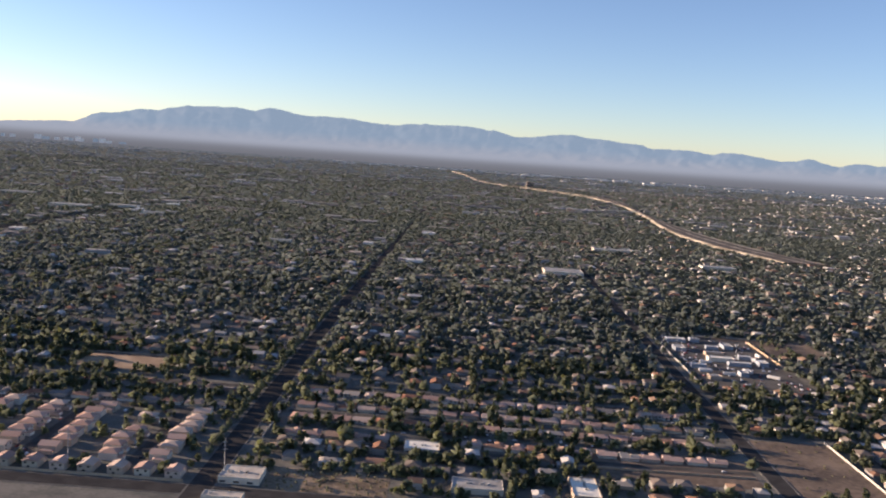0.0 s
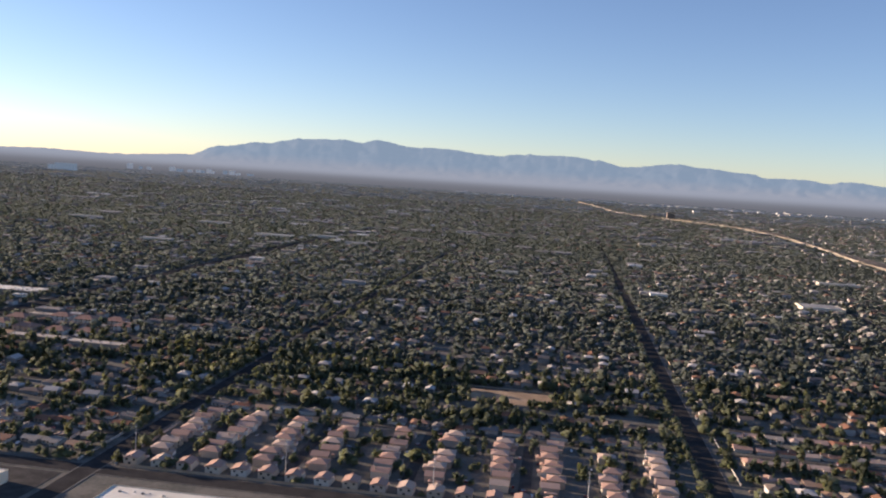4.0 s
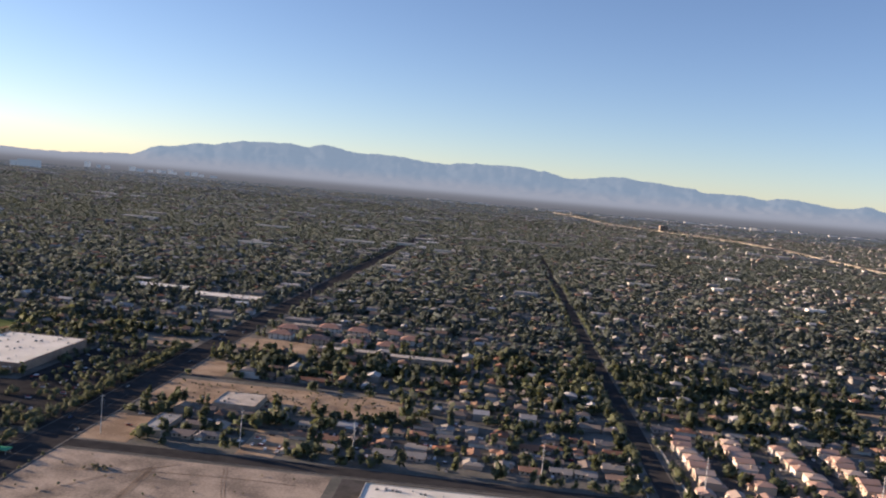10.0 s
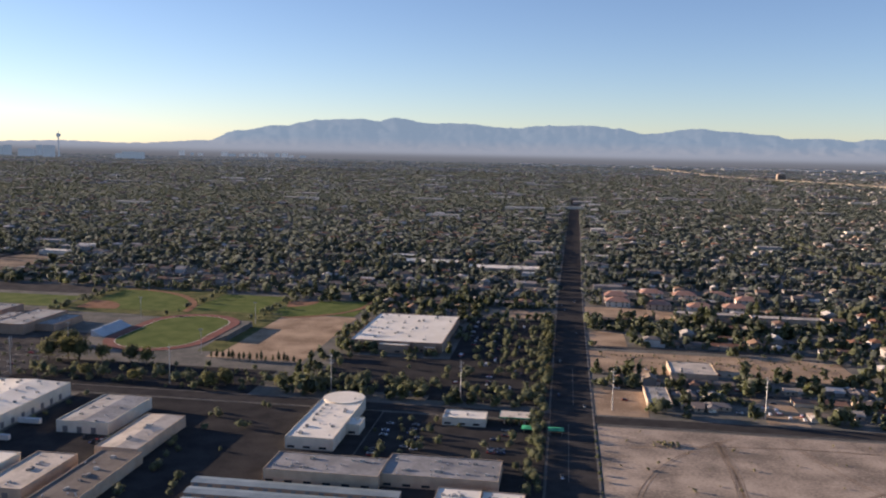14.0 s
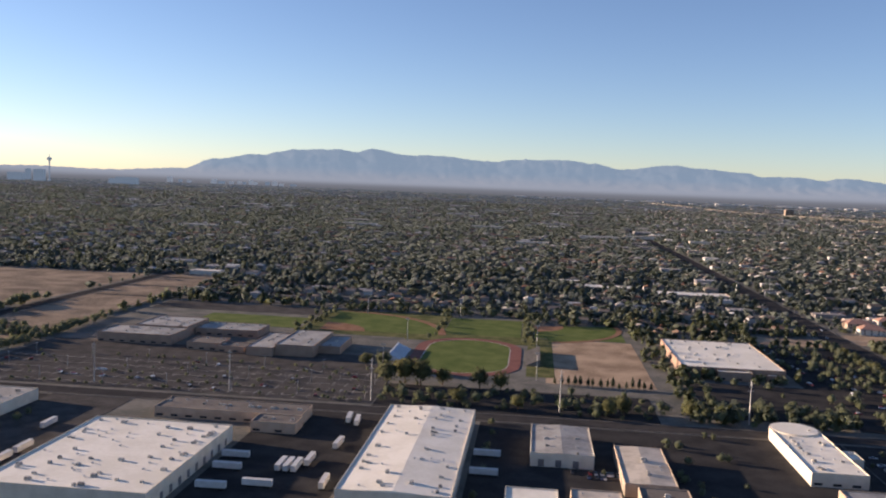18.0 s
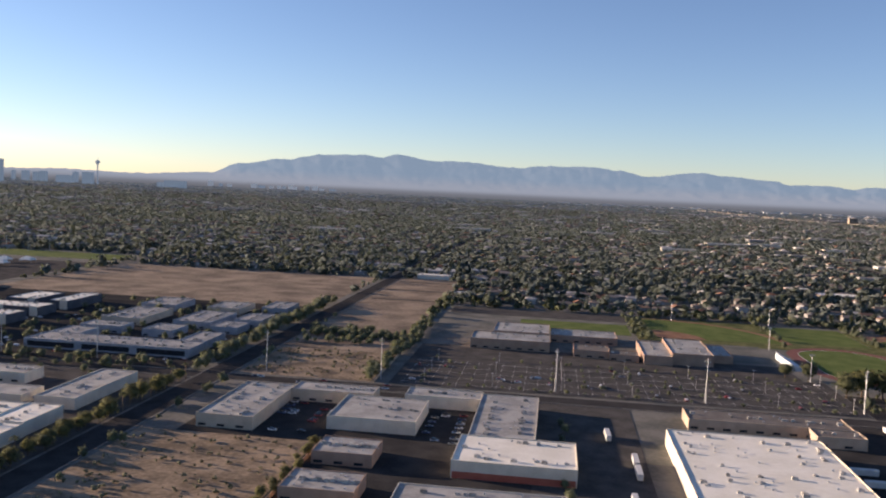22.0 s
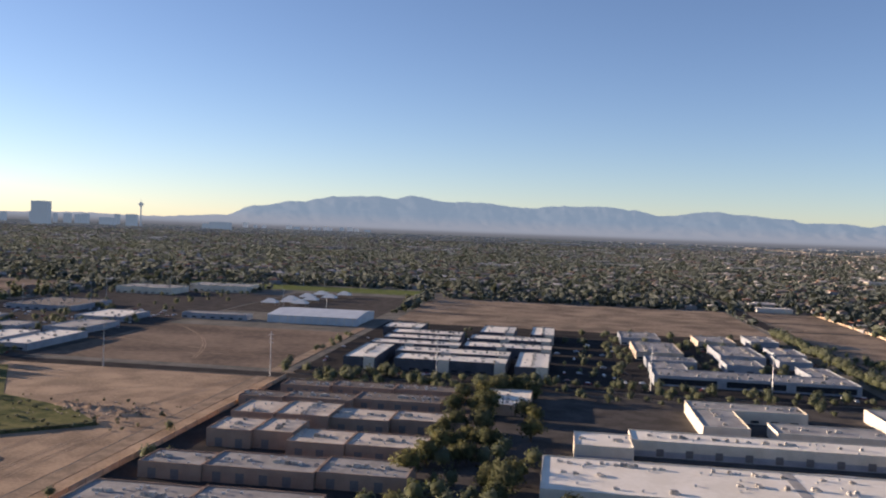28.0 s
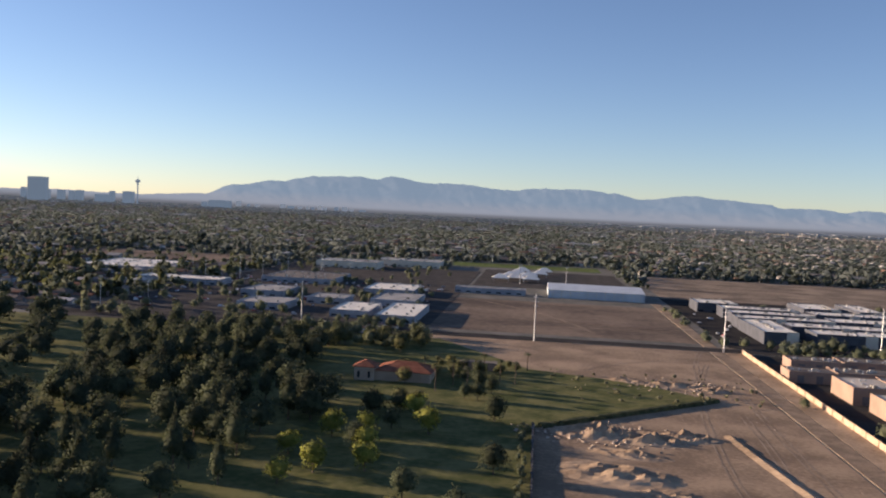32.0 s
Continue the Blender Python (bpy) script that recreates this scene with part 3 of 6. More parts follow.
# ---- the far range ----
RIDGE = [(-60, 0.3), (-45, 0.15), (-36, -0.15), (-31.6, -0.02), (-27.7, -0.10), (-23, 0.14), (-21.2, 0.8), (-18.3, 1.2), (-16, 1.6), (-13.3, 1.72), (-12.1, 1.6),
         (-11, 1.82), (-8.5, 1.5), (-6.8, 1.56), (-3.2, 1.28), (-1.2, 1.48), (1.6, 1.56), (3.4, 1.4), (5.2, 1.06), (8.5, 1.43), (10, 1.28), (12.7, 1.1), (14, 0.87),
         (16.1, 0.93), (17.4, 0.75), (18.5, 0.93), (22, 0.6), (23.1, 0.84), (24.7, 0.5), (25.8, 0.72), (32, 0.5), (45, 0.35), (60, 0.5)]


def ridge_up(a):
    for (a0, e0), (a1, e1) in zip(RIDGE, RIDGE[1:]):
        if a0 <= a <= a1:
            return e0 + (e1 - e0) * step(a0, a1, a)
    return 0.3


RAD = [10600, 13000, 15500, 19000, 23000, 27000, 30000, 32000, *range(33200, 46300, 700), 46300, 47500]
rv, rf = [], []
NA = 900
for i in range(NA + 1):
    az = -58 + 116 * i / NA
    sn, cs = math.sin(radians(az)), math.cos(radians(az))
    top = 168 + 46300 * math.tan(radians(ridge_up(az))) + 40 * noise.fractal(Vector((az * 1.7, 3.1, 0)), 0.7, 2.2, 6)
    for r in RAD:
        t = max(0.0, (r - 15000) / 31300)
        fan = 120 * step(0.25, 0.75, t)
        rise = step(0.50, 1.0, t) ** 1.5
        spur = noise.ridged_multi_fractal(Vector((az * 0.75 + r / 9000, r / 3600, 1.3)), 0.75, 2.1, 6, 1.0, 2.0)
        z = -23.8 + fan + (top + 24 - fan) * rise
        if r < 46300 and t > 0.5:
            z += (spur - 1.1) * 165 * math.sin(math.pi * min(1, (t - 0.5) * 2)) * max(0.25, rise) * max(0.1, min(1.0, top / 900))
        if r > 46300:
            z = top - 250
        rv.append((-1250 + r * sn, r * cs, z))
nr = len(RAD)
rf = [(i * nr + j, (i + 1) * nr + j, (i + 1) * nr + j + 1, i * nr + j + 1) for i in range(NA) for j in range(nr - 1)]
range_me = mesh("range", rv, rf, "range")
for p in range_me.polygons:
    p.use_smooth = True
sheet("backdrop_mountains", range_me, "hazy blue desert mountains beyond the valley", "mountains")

# ---- low commercial buildings ----
UNIT = [mesh("rooftop_unit", *join(box(-0.8, 0.8, -0.65, 0.65, 0.15, 1.2), box(-0.9, 0.9, -0.75, 0.75, 0, 0.15), box(-0.4, 0.4, -0.4, 0.4, 1.2, 1.35)), "unit"),
        mesh("rooftop_unit", *join(box(-0.7, 0.7, -0.7, 0.7, 0.1, 1.0), box(-0.8, 0.8, -0.8, 0.8, 0, 0.1), box(0.7, 1.6, -0.35, 0.35, 0.1, 0.6)), "unit"),
        mesh("rooftop_unit", *join(box(-1.1, 1.1, -0.8, 0.8, 0.2, 1.4), box(-1.2, 1.2, -0.9, 0.9, 0, 0.2), box(1.1, 1.7, -0.5, 0.5, 0.2, 1.0)), "unit")]
VENT = mesh("roof_vent", *join(box(-0.35, 0.35, -0.35, 0.35, 0, 0.5), box(-0.5, 0.5, -0.5, 0.5, 0.5, 0.7)), "metal")
BLOCKED = []


def wing_mesh(w, d, h, wall, lip=0.5):
    """The four walls of a wing, 0.35 m thick, rising past the roof as a parapet, with a coping."""
    t = 0.35
    v = [(x, y, z) for z in (0, h + lip) for x, y in ((0, 0), (w, 0), (w, d), (0, d), (t, t), (w - t, t), (w - t, d - t), (t, d - t))]
    f = []
    for i in range(4):
        j = (i + 1) % 4
        f += [(i, j, j + 8, i + 8), (j + 4, i + 4, i + 12, j + 12), (i + 8, j + 8, j + 12, i + 12), (j, i, i + 4, j + 4)]
    return mesh("wall", v, f, wall)


def flat_building(name, wings, h, wall, roof, label, units=0.0022, vents=0.001, doors="", glass=False, band="", group="", category="building", panels=False, ridge=0.0, ribbon=False):
    x0, y0 = wings[0][0], wings[0][2]
    top = thing(name, x0, y0, [], label, category, group, z=zg(y0))
    for n, wg in enumerate(wings):
        a, b, c, d = wg[:4]
        hh = wg[4] if len(wg) > 4 else h
        w, dp = b - a, d - c
        BLOCKED.append((a - 3, b + 3, c - 3, d + 3))
        off = (a - x0, c - y0, 0)
        part(top, "wall", wing_mesh(w, dp, hh, wall), off)
        rv, rf = box(0.35, w - 0.35, 0.35, dp - 0.35, hh - 0.35, hh)
        if ridge:
            rv = rv[:6] + rv[6:] + [(w / 2, 0.35, hh + ridge), (w / 2, dp - 0.35, hh + ridge)]
            rf = [rf[0], (4, 8, 9, 7), (8, 5, 6, 9), (0, 1, 5, 8, 4), rf[3], (2, 3, 7, 9, 6), rf[5]]
        part(top, "roof", mesh("roof", rv, rf, roof), off)
        for _ in range(int(w * dp * units + 0.5)):
            rows = max(1, int((dp if w >= dp else w) / 13))
            along = R.uniform(0.03, 0.97)
            across = min(0.93, max(0.07, (R.randrange(rows) + 0.5) / rows + R.uniform(-0.03, 0.03)))
            px, py = (along, across) if w >= dp else (across, along)
            part(top, "rooftop_unit", UNIT[1] if R.random() < 0.5 else R.choice(UNIT), (off[0] + px * w, off[1] + py * dp, hh + ridge * (1 - abs(2 * px - 1))), turn=R.choice((0, 0, 0, 90)))
        for _ in range(int(w * dp * vents + 0.5)):
            u = R.uniform(0.06, 0.94)
            part(top, "roof_vent", VENT, (off[0] + u * w, off[1] + R.uniform(2, dp - 2), hh + ridge * (1 - abs(2 * u - 1))))
        if band:
            part(top, "painted_band", mesh("painted_band", *box(0.6, w - 0.6, -0.05, -0.003, 0.2, hh * 0.42), band), off)
        if panels:
            np_ = max(1, int(w / 32))
            me = mesh("facade_panel", *box(0, 7.5, -0.5, -0.003, 0, hh + 0.9), "whitewall")
            for i in range(np_):
                part(top, "facade_panel", me, (off[0] + (i + 1) * w / np_ - 8.0, off[1], 0), "off-white raised wall panel")
        if ribbon and n == 0:
            # long dark window bands under the roof's edge
            for k in range(max(1, int(w / 42))):
                seg = w / max(1, int(w / 42))
                part(top, "window_band", mesh("window_band", *box(3, seg - 3, -0.08, -0.003, 1.4, hh - 1.4), "glass"), (off[0] + k * seg, off[1], 0))
        elif glass:
            nw = max(1, int(w / 9))
            me = mesh("window", *box(0, min(4.2, w / nw - 2.6), -0.06, -0.003, 0, 1.3), "glass")
            for i in range(nw):
                part(top, "window", me, (off[0] + 1.2 + i * w / nw, off[1], 0.9))
        if "s" in doors or "e" in doors or "w" in doors:
            me = mesh("loading_door", *box(0, 3.2, -0.08, -0.003, 0, 3.8), "door")
            if "s" in doors:
                for i in range(int(w / 9)):
                    part(top, "loading_door", me, (off[0] + 4 + i * 9, off[1], 0.3))
            if "e" in doors:
                for i in range(int(dp / 10)):
                    part(top, "loading_door", me, (off[0] + w, off[1] + 4 + i * 10, 0.3), turn=90)
            if "w" in doors:
                for i in range(int(dp / 10)):
                    part(top, "loading_door", me, (off[0], off[1] + 7 + i * 10, 0.3), turn=-90)
    return top


F = flat_building
F("warehouse", [(-757, -598, 506, 541)], 8, "whitewall", "whiteroof", "long white-roofed warehouse with rows of roof vents", 0.009, 0.004, "s")
F("warehouse", [(-520, -330, 500, 536)], 8, "whitewall", "whiteroof", "white-roofed warehouse beside the cross street", 0.004, 0.002)
F("retail_store", [(-1164, -1085, 735, 855), (-1138, -1112, 727, 734.8, 6.6), (-1100, -1090, 729, 734.8, 5)], 8, "brownwall", "whiteroof", "large store with white flat roof and terracotta walls", 0.003, 0.002, glass=True)
curved_shop = F("retail_store", [(-1140, -1112, 490, 570), (-1112, -1104, 520, 535, 6)], 7, "whitewall", "whiteroof", "narrow white shop building with a rounded end", 0.006, 0.004, glass=True)
F("small_shop", [(-1058, -1031, 549, 565)], 5, "whitewall", "whiteroof", "small white shop by the crossing", 0.006, 0.0, glass=True)
F("shop_row", [(-1135, -1075, 440, 466), (-1074.9, -1015, 446, 476, 6.5)], 7, "tanwall", "parkroof", "long low shop row with grey roof", 0.006, 0.006, glass=True)
F("small_shop", [(-1044, -1022, 420, 438), (-1021.8, -1001, 420, 438, 4.6)], 5, "tanwall", "whiteroof", "small shop with a patched white roof beside the road", 0.012, 0.008, glass=True)
F("warehouse", [(-1367, -1315, 414, 562)], 8.5, "whitewall", "whiteroof", "deep white-roofed warehouse with loading doors", 0.0045, 0.002, "we", ridge=1.3)
F("warehouse", [(-1522, -1444, 392, 498)], 8.5, "whitewall", "whiteroof", "very large white-roofed warehouse", 0.005, 0.003, "e")
F("warehouse", [(-1281, -1248, 491, 545)], 7, "whitewall", "greyroof", "pale workshop block under a low-pitched grey roof", 0.003, 0.002, "s", ridge=0.9)
F("warehouse", [(-1236, -1211, 455, 515)], 6.5, "tanwall", "tanroof", "narrow tan workshop with pale roof", 0.003, 0.002, "w", ridge=0.7)
F("workshop", [(-1292, -1268, 400, 438)], 7, "whitewall", "whiteroof", "pale plain workshop block", 0.002, 0.0)
F("workshop", [(-1262, -1239, 395, 444)], 6, "tanwall", "tanroof", "tan workshop with gravel roof", 0.006, 0.004, "s")
F("workshop", [(-1230, -1207, 385, 453)], 6, "tanwall", "brownroof", "tan workshop with brown roof", 0.006, 0.004, "s")
F("office_building", [(-1505, -1415, 533, 558), (-1440, -1414, 516, 532.8)], 6, "tanwall", "brownroof", "low tan office building behind the warehouse", 0.006, 0.003, glass=True)
F("office_building", [(-1768, -1737, 464, 541), (-1736.9, -1687, 530, 550)], 7, "creamwall", "greyroof", "L-shaped cream office building with grey roof", 0.012, 0.010, "w", glass=True)
F("office_building", [(-1701, -1653, 478, 526)], 7, "whitewall", "greyroof", "square pale office building with a joint in its roof", 0.006, 0.003)
F("office_building", [(-1669, -1624, 536, 556), (-1623.9, -1590, 463, 552)], 7, "whitewall", "greyroof", "L-shaped pale office building with many roof units", 0.011, 0.005)
F("warehouse", [(-1627, -1570, 418, 460)], 8, "whitewall", "whiteroof", "white-roofed workshop with red wall bands", 0.005, 0.003, band="redtrim")
F("brick_office", [(-1693, -1664, 421, 446)], 6, "brownwall", "greyroof", "small terracotta office with cluttered roof", 0.03, 0.02, glass=True)
F("brick_office", [(-1693, -1661, 372, 396)], 6, "brownwall", "greyroof", "small terracotta office with cluttered roof", 0.03, 0.02, glass=True)
F("office_building", [(-1645, -1575, 340, 386)], 7, "whitewall", "greyroof", "low pale office building with a row of roof vents", 0.006, 0.006)
F("school_building", [(-1650, -1585, 738, 775), (-1634, -1586, 775.1, 826, 9), (-1584.8, -1527, 790, 826, 6)], 8, "brownwall", "greyroof", "sprawling school building with flat grey roofs", 0.006, 0.003, glass=True)
F("school_building", [(-1566, -1538, 726, 752), (-1537.8, -1515, 722, 740, 5)], 6, "brownwall", "brownroof", "small terracotta school wing", 0.004, 0.002, glass=True)
F("school_building", [(-1512, -1490, 716, 782, 7), (-1489.8, -1458, 722, 792, 9), (-1457.8, -1440, 740, 788, 6)], 8, "brownwall", "greyroof", "school hall with stepped grey roofs", 0.004, 0.002)
# grey band on the lower walls stands in for windows and doors in shade
long_office = F("long_office", [(-1998.8, -1859.2, 437, 457), (-2037, -1838, 354, 400), (-2024, -1999, 421, 446), (-1859, -1839, 423, 458), (-1858, -1838.5, 400.2, 422.8, 6.6)], 7, "whitewall", "whiteroof", "long white-roofed office building round a service court", 0.0075, 0.005, band="greywall")
part(long_office, "roof_joint", mesh("roof_joint", *box(0, 4.2, 0.6, 45.4, 0, 0.06), "greyroof"), (-1945 + 1998.8, 354 - 437, 7.004), "grey strip across the white roof")
BAY = mesh("window_bay", *box(0, 11, -0.1, -0.054, 0.3, 3.1), "glass")
for i in range(13):
    part(long_office, "window_bay", BAY, (-2034 + 1998.8 + i * 15.2, 354 - 437, 0), "dark glazed bay")
DOCK = mesh("dock_wall", *join(box(0, 0.5, 0, 11, 0, 2.2), box(0, 0.5, 11.003, 12, 0, 1.2)), "concrete")
for i in range(10):
    part(long_office, "dock_wall", DOCK, (-1990 + 1998.8 + i * 12.6, 401.5 - 437, 0), "pale concrete wall between loading bays")
DOCKDOOR = mesh("loading_door", *box(0, 3.2, -0.08, -0.003, 0, 3.4), "door")
for i in range(10):
    part(long_office, "loading_door", DOCKDOOR, (-1988 + 1998.8 + i * 12.6, 0, 0.6))
F("office_building", [(-1962, -1902, 520, 540), (-1962, -1940, 476, 519.8), (-1866, -1842, 474, 546), (-1928, -1874, 474, 496, 6)], 6.5, "whitewall", "greyroof", "low pale office buildings round a court", 0.007, 0.004, glass=True)
F("row_offices", [(-2025, -1975, 287, 313), (-1974.8, -1925, 287, 315), (-1924.8, -1886, 289, 317), (-1885.8, -1848, 291, 318)], 6, "brownwall", "brownroof", "row of joined terracotta workshops with dusty roofs", 0.014, 0.016, "s")
F("row_offices", [(-2035, -1985, 236, 268), (-1984.8, -1940, 238, 270)], 6, "brownwall", "brownroof", "terracotta workshops with a dusty roof", 0.012, 0.014)
F("office_building", [(-1970, -1842, 622, 652), (-1968, -1944, 652.2, 682), (-1864, -1843, 652.2, 694)], 6.5, "greywall", "parkroof", "long low grey office building with two rear wings", 0.009, 0.006, glass=True, ribbon=True)
for k, (a, b, c, d) in enumerate(((-1978, -1944, 820, 868), (-1972, -1936, 735, 800), (-1968, -1932, 694, 716), (-1912, -1886, 690, 720), (-1908, -1874, 738, 800), (-1912, -1880, 822, 866), (-1868, -1844, 722, 752), (-1862, -1838, 762, 802), (-1864, -1840, 840, 884))):
    F("office_building", [(a, b, c, d)], 6, "creamwall" if k % 4 == 1 else "greywall", "parkroof", "low grey-roofed office block", 0.012, 0.008, glass=True, group="office park")
for a, b, c, d in ((-2176, -2154, 618, 690), (-2175, -2106, 695, 717), (-2142, -2066, 622, 648), (-2148, -2066, 657, 682), (-2060, -2038, 614, 684), (-2104, -2037, 700, 728), (-2172, -2110, 728, 751), (-2104, -2038, 746, 774), (-2172, -2112, 761, 786), (-2100, -2070, 792, 842), (-2056, -2036, 790, 852), (-2186, -2152, 796, 834)):
    F("modern_office", [(a, b, c, d)], 8, "darkwall", "whiteroof", "white and charcoal modern office block", 0.008, 0.004, glass=True, group="modern office park", panels=True)
for wings, hh, wall, roof, lab in (
        ([(-2187, -2162.2, 354, 372), (-2162, -2119.2, 355, 376), (-2119, -2085, 357, 379)], 6, "brownwall", "rowroof", "row of joined tan workshops with grey gravel roofs"),
        ([(-2181, -2161.2, 403, 427, 7.6), (-2161, -2143.2, 405, 430, 7.6), (-2143, -2118.2, 395, 419), (-2118, -2085, 396, 419)], 6.6, "brownwall", "tanroof", "stepped row of tan stucco workshops with pale flat roofs"),
        ([(-2184, -2163.2, 438, 466, 7.6), (-2163, -2137.2, 439, 470, 7.6), (-2137, -2109.2, 442, 466), (-2109, -2074, 447, 467)], 6.6, "brownwall", "tanroof", "stepped row of tan stucco workshops with pale flat roofs"),
        ([(-2198, -2174.2, 484, 499), (-2174, -2138.2, 487, 505), (-2138, -2092, 493, 514)], 5.6, "brownwall", "brownroof", "row of terracotta workshops with dusty roofs"),
        ([(-2187, -2159.2, 520, 536), (-2159, -2123.2, 524, 541), (-2123, -2083, 526, 542)], 5.6, "brownwall", "brownroof", "row of terracotta workshops with dusty roofs"),
        ([(-2190, -2150.2, 306, 330), (-2150, -2108, 308, 332)], 6, "brownwall", "rowroof", "row of joined tan workshops with grey gravel roofs")):
    F("row_offices", wings, hh, wall, roof, lab, 0.010, 0.014, "s")
F("workshop", [(-2071, -2046, 502, 548)], 5.5, "tanwall", "whiteroof", "small office with pale roof among trees", 0.004, 0.002)
for a, b, c, d, m2 in ((-2498, -2468, 694, 726, "greyroof"), (-2463, -2436, 624, 678, "whiteroof"), (-2429, -2402, 610, 688, "whiteroof"), (-2450, -2415, 702, 762, "greyroof"), (-2472, -2428, 785, 845, "whiteroof"), (-2585, -2515, 850, 930, "brownroof"), (-2535, -2500, 640, 680, "greyroof"), (-2560, -2525, 720, 770, "greyroof"), (-2398, -2332, 850, 868, "greyroof"), (-2790, -2710, 876, 976, "whiteroof"), (-2680, -2602, 784, 815, "whiteroof")):
    F("workshop", [(a, b, c, d)], 5, "greywall", m2, "low commercial building in a trade yard", 0.004, 0.002, glass=True, group="trade yard")
F("warehouse", [(-2530, -2446, 1150, 1200)], 8, "whitewall", "greyroof", "pale two-storey public building", 0.004, 0.001, glass=True)
F("warehouse", [(-2590, -2515, 1075, 1125)], 8, "whitewall", "greyroof", "pale flat-roofed public building beside trees", 0.004, 0.001, glass=True)
for a, b, c, d in ((-1250, -1215, 1335, 1352), (-1222, -1140, 1265, 1300), (-1120, -1020, 1225, 1262)):
    F("shop_row", [(a, b, c, d)], 5, "tanwall", "whiteroof", "white-roofed shop row beyond the trees", 0.004, 0.001, group="shops beyond the trees")
for a, b, c, d in ((-101, -72, 593, 616), (-103, -76, 560, 569)):
    F("small_office", [(a, b, c, d)], 4.5, "whitewall", "tanroof", "small white office with flat roof by the crossing", 0.006, 0.003, glass=True)
F("house_flat", [(24, 52, 678, 698)], 4, "whitewall", "whiteroof", "white flat-roofed house with a blue-grey front", 0.008, 0.0, glass=True)
F("house_flat", [(63, 100, 606, 626)], 4, "whitewall", "greyroof", "low white building with grey roof", 0.006, 0.002)
F("house_flat", [(150, 170, 604, 640)], 5, "tanwall", "whiteroof", "tall white-roofed building beside trees", 0.008, 0.004, glass=True)
F("apartment_block", [(-870, -800, 935, 950), (-795, -725, 928, 944)], 6, "tanwall", "tanroof", "long two-storey apartment block", 0.003, 0.001, glass=True)
F("shop_building", [(-902, -868, 690, 728)], 5, "tanwall", "tanroof", "cream flat-roofed shop building", 0.003, 0.001)
F("shop_building", [(-927, -911, 608, 650)], 4.5, "tanwall", "greyroof", "low shop with a grey roof", 0.008, 0.004)
for a, b, c, d, m2 in ((-1160, -1046, 2540, 2582, "greyroof"), (-1020, -930, 2640, 2672, "greyroof"), (-1330, -1250, 2150, 2185, "greyroof"), (-860, -800, 2480, 2505, "greyroof"), (240, 320, 1770, 1830, "greyroof"), (70, 140, 3440, 3470, "greyroof"), (-1500, -1390, 2900, 2940, "greyroof"), (-1900, -1790, 2750, 2790, "greyroof"), (-640, -560, 3400, 3430, "greyroof"), (-2250, -2150, 2300, 2340, "greyroof"), (420, 520, 2300, 2330, "greyroof"), (640, 720, 2050, 2085, "greyroof"), (-380, -330, 2000, 2020, "greyroof")):
    F("store_block", [(a, b, c, d)], 7, "whitewall", m2, "long pale-roofed store beyond the housing", 0.0008, 0.0, group="stores beyond the housing")
sheet("dirt_lot", mesh("dirt_lot", *strip(-856, -666, 2740, 2865, 3.0, 40), "sand"), "pale bare lot far among houses", "lot")
for a, b, c, d in ((352, 378, 1184, 1196), (386, 398, 1190, 1204), (350, 364, 1126, 1148), (385, 408, 1112, 1122), (424, 440, 1100, 1108), (400, 428, 1062, 1071), (440, 452, 1070, 1088), (348, 366, 1040, 1050), (422, 434, 1156, 1180), (396, 412, 1148, 1156), (355, 369, 986, 998), (398, 408, 1010, 1024)):
    F("yard_shed", [(a, b, c, d)], 4.5, "tanwall" if a % 2 else "greywall", "whiteroof" if a % 4 == 0 else "greyroof", "pale low shed in a crowded trade yard", 0.003, 0.0, group="trade yard sheds")
F("mobile_office", [(380, 412, 1080, 1092)], 5, "whitewall", "whiteroof", "white shed in a storage yard", 0.002, 0.0)

# ---- single buildings ----
thing("metal_hall", -2311, 850, [
    ("wall", mesh("wall", *box(0, 88, 0, 78, 0, 7.5), "bluehall")),
    ("roof", mesh("roof", *hip(0, 88, 0, 78, 7.55, 3.2, 0.4, True), "bluehall"), None, "pale blue ribbed metal roof"),
    *[("wall_rib", mesh("wall_rib", *box(0, 0.4, -0.12, -0.003, 0, 7.4), "whitewall"), (4 + i * 8, 0, 0)) for i in range(11)],
], "wide pale blue metal hall with a low gable roof", "hall")
BLOCKED.append((-2315, -2219, 846, 932))
for i, (a, b, y) in enumerate(((-1168, -1062, 427), (-1166, -1050, 414), (-1164, -1048, 401), (-1162, -1046, 388))):
    thing("storage_row", a, y, [
        ("wall", mesh("wall", *box(0, b - a, 0, 8, 0, 2.9), "tanwall")),
        ("roof", mesh("roof", *hip(0, b - a, 0, 8, 2.95, 0.5, 0.2, True), "teal"), None, "teal metal roof"),
        *[("roller_door", mesh("roller_door", *box(0, 2.6, -0.06, -0.003, 0, 2.3), "teal"), (1.5 + k * 7.2, 0, 0)) for k in range(14)],
    ], "long low storage row with teal roof", "storage units", "storage rows")
    BLOCKED.append((a - 2, b + 2, y - 2, y + 10))
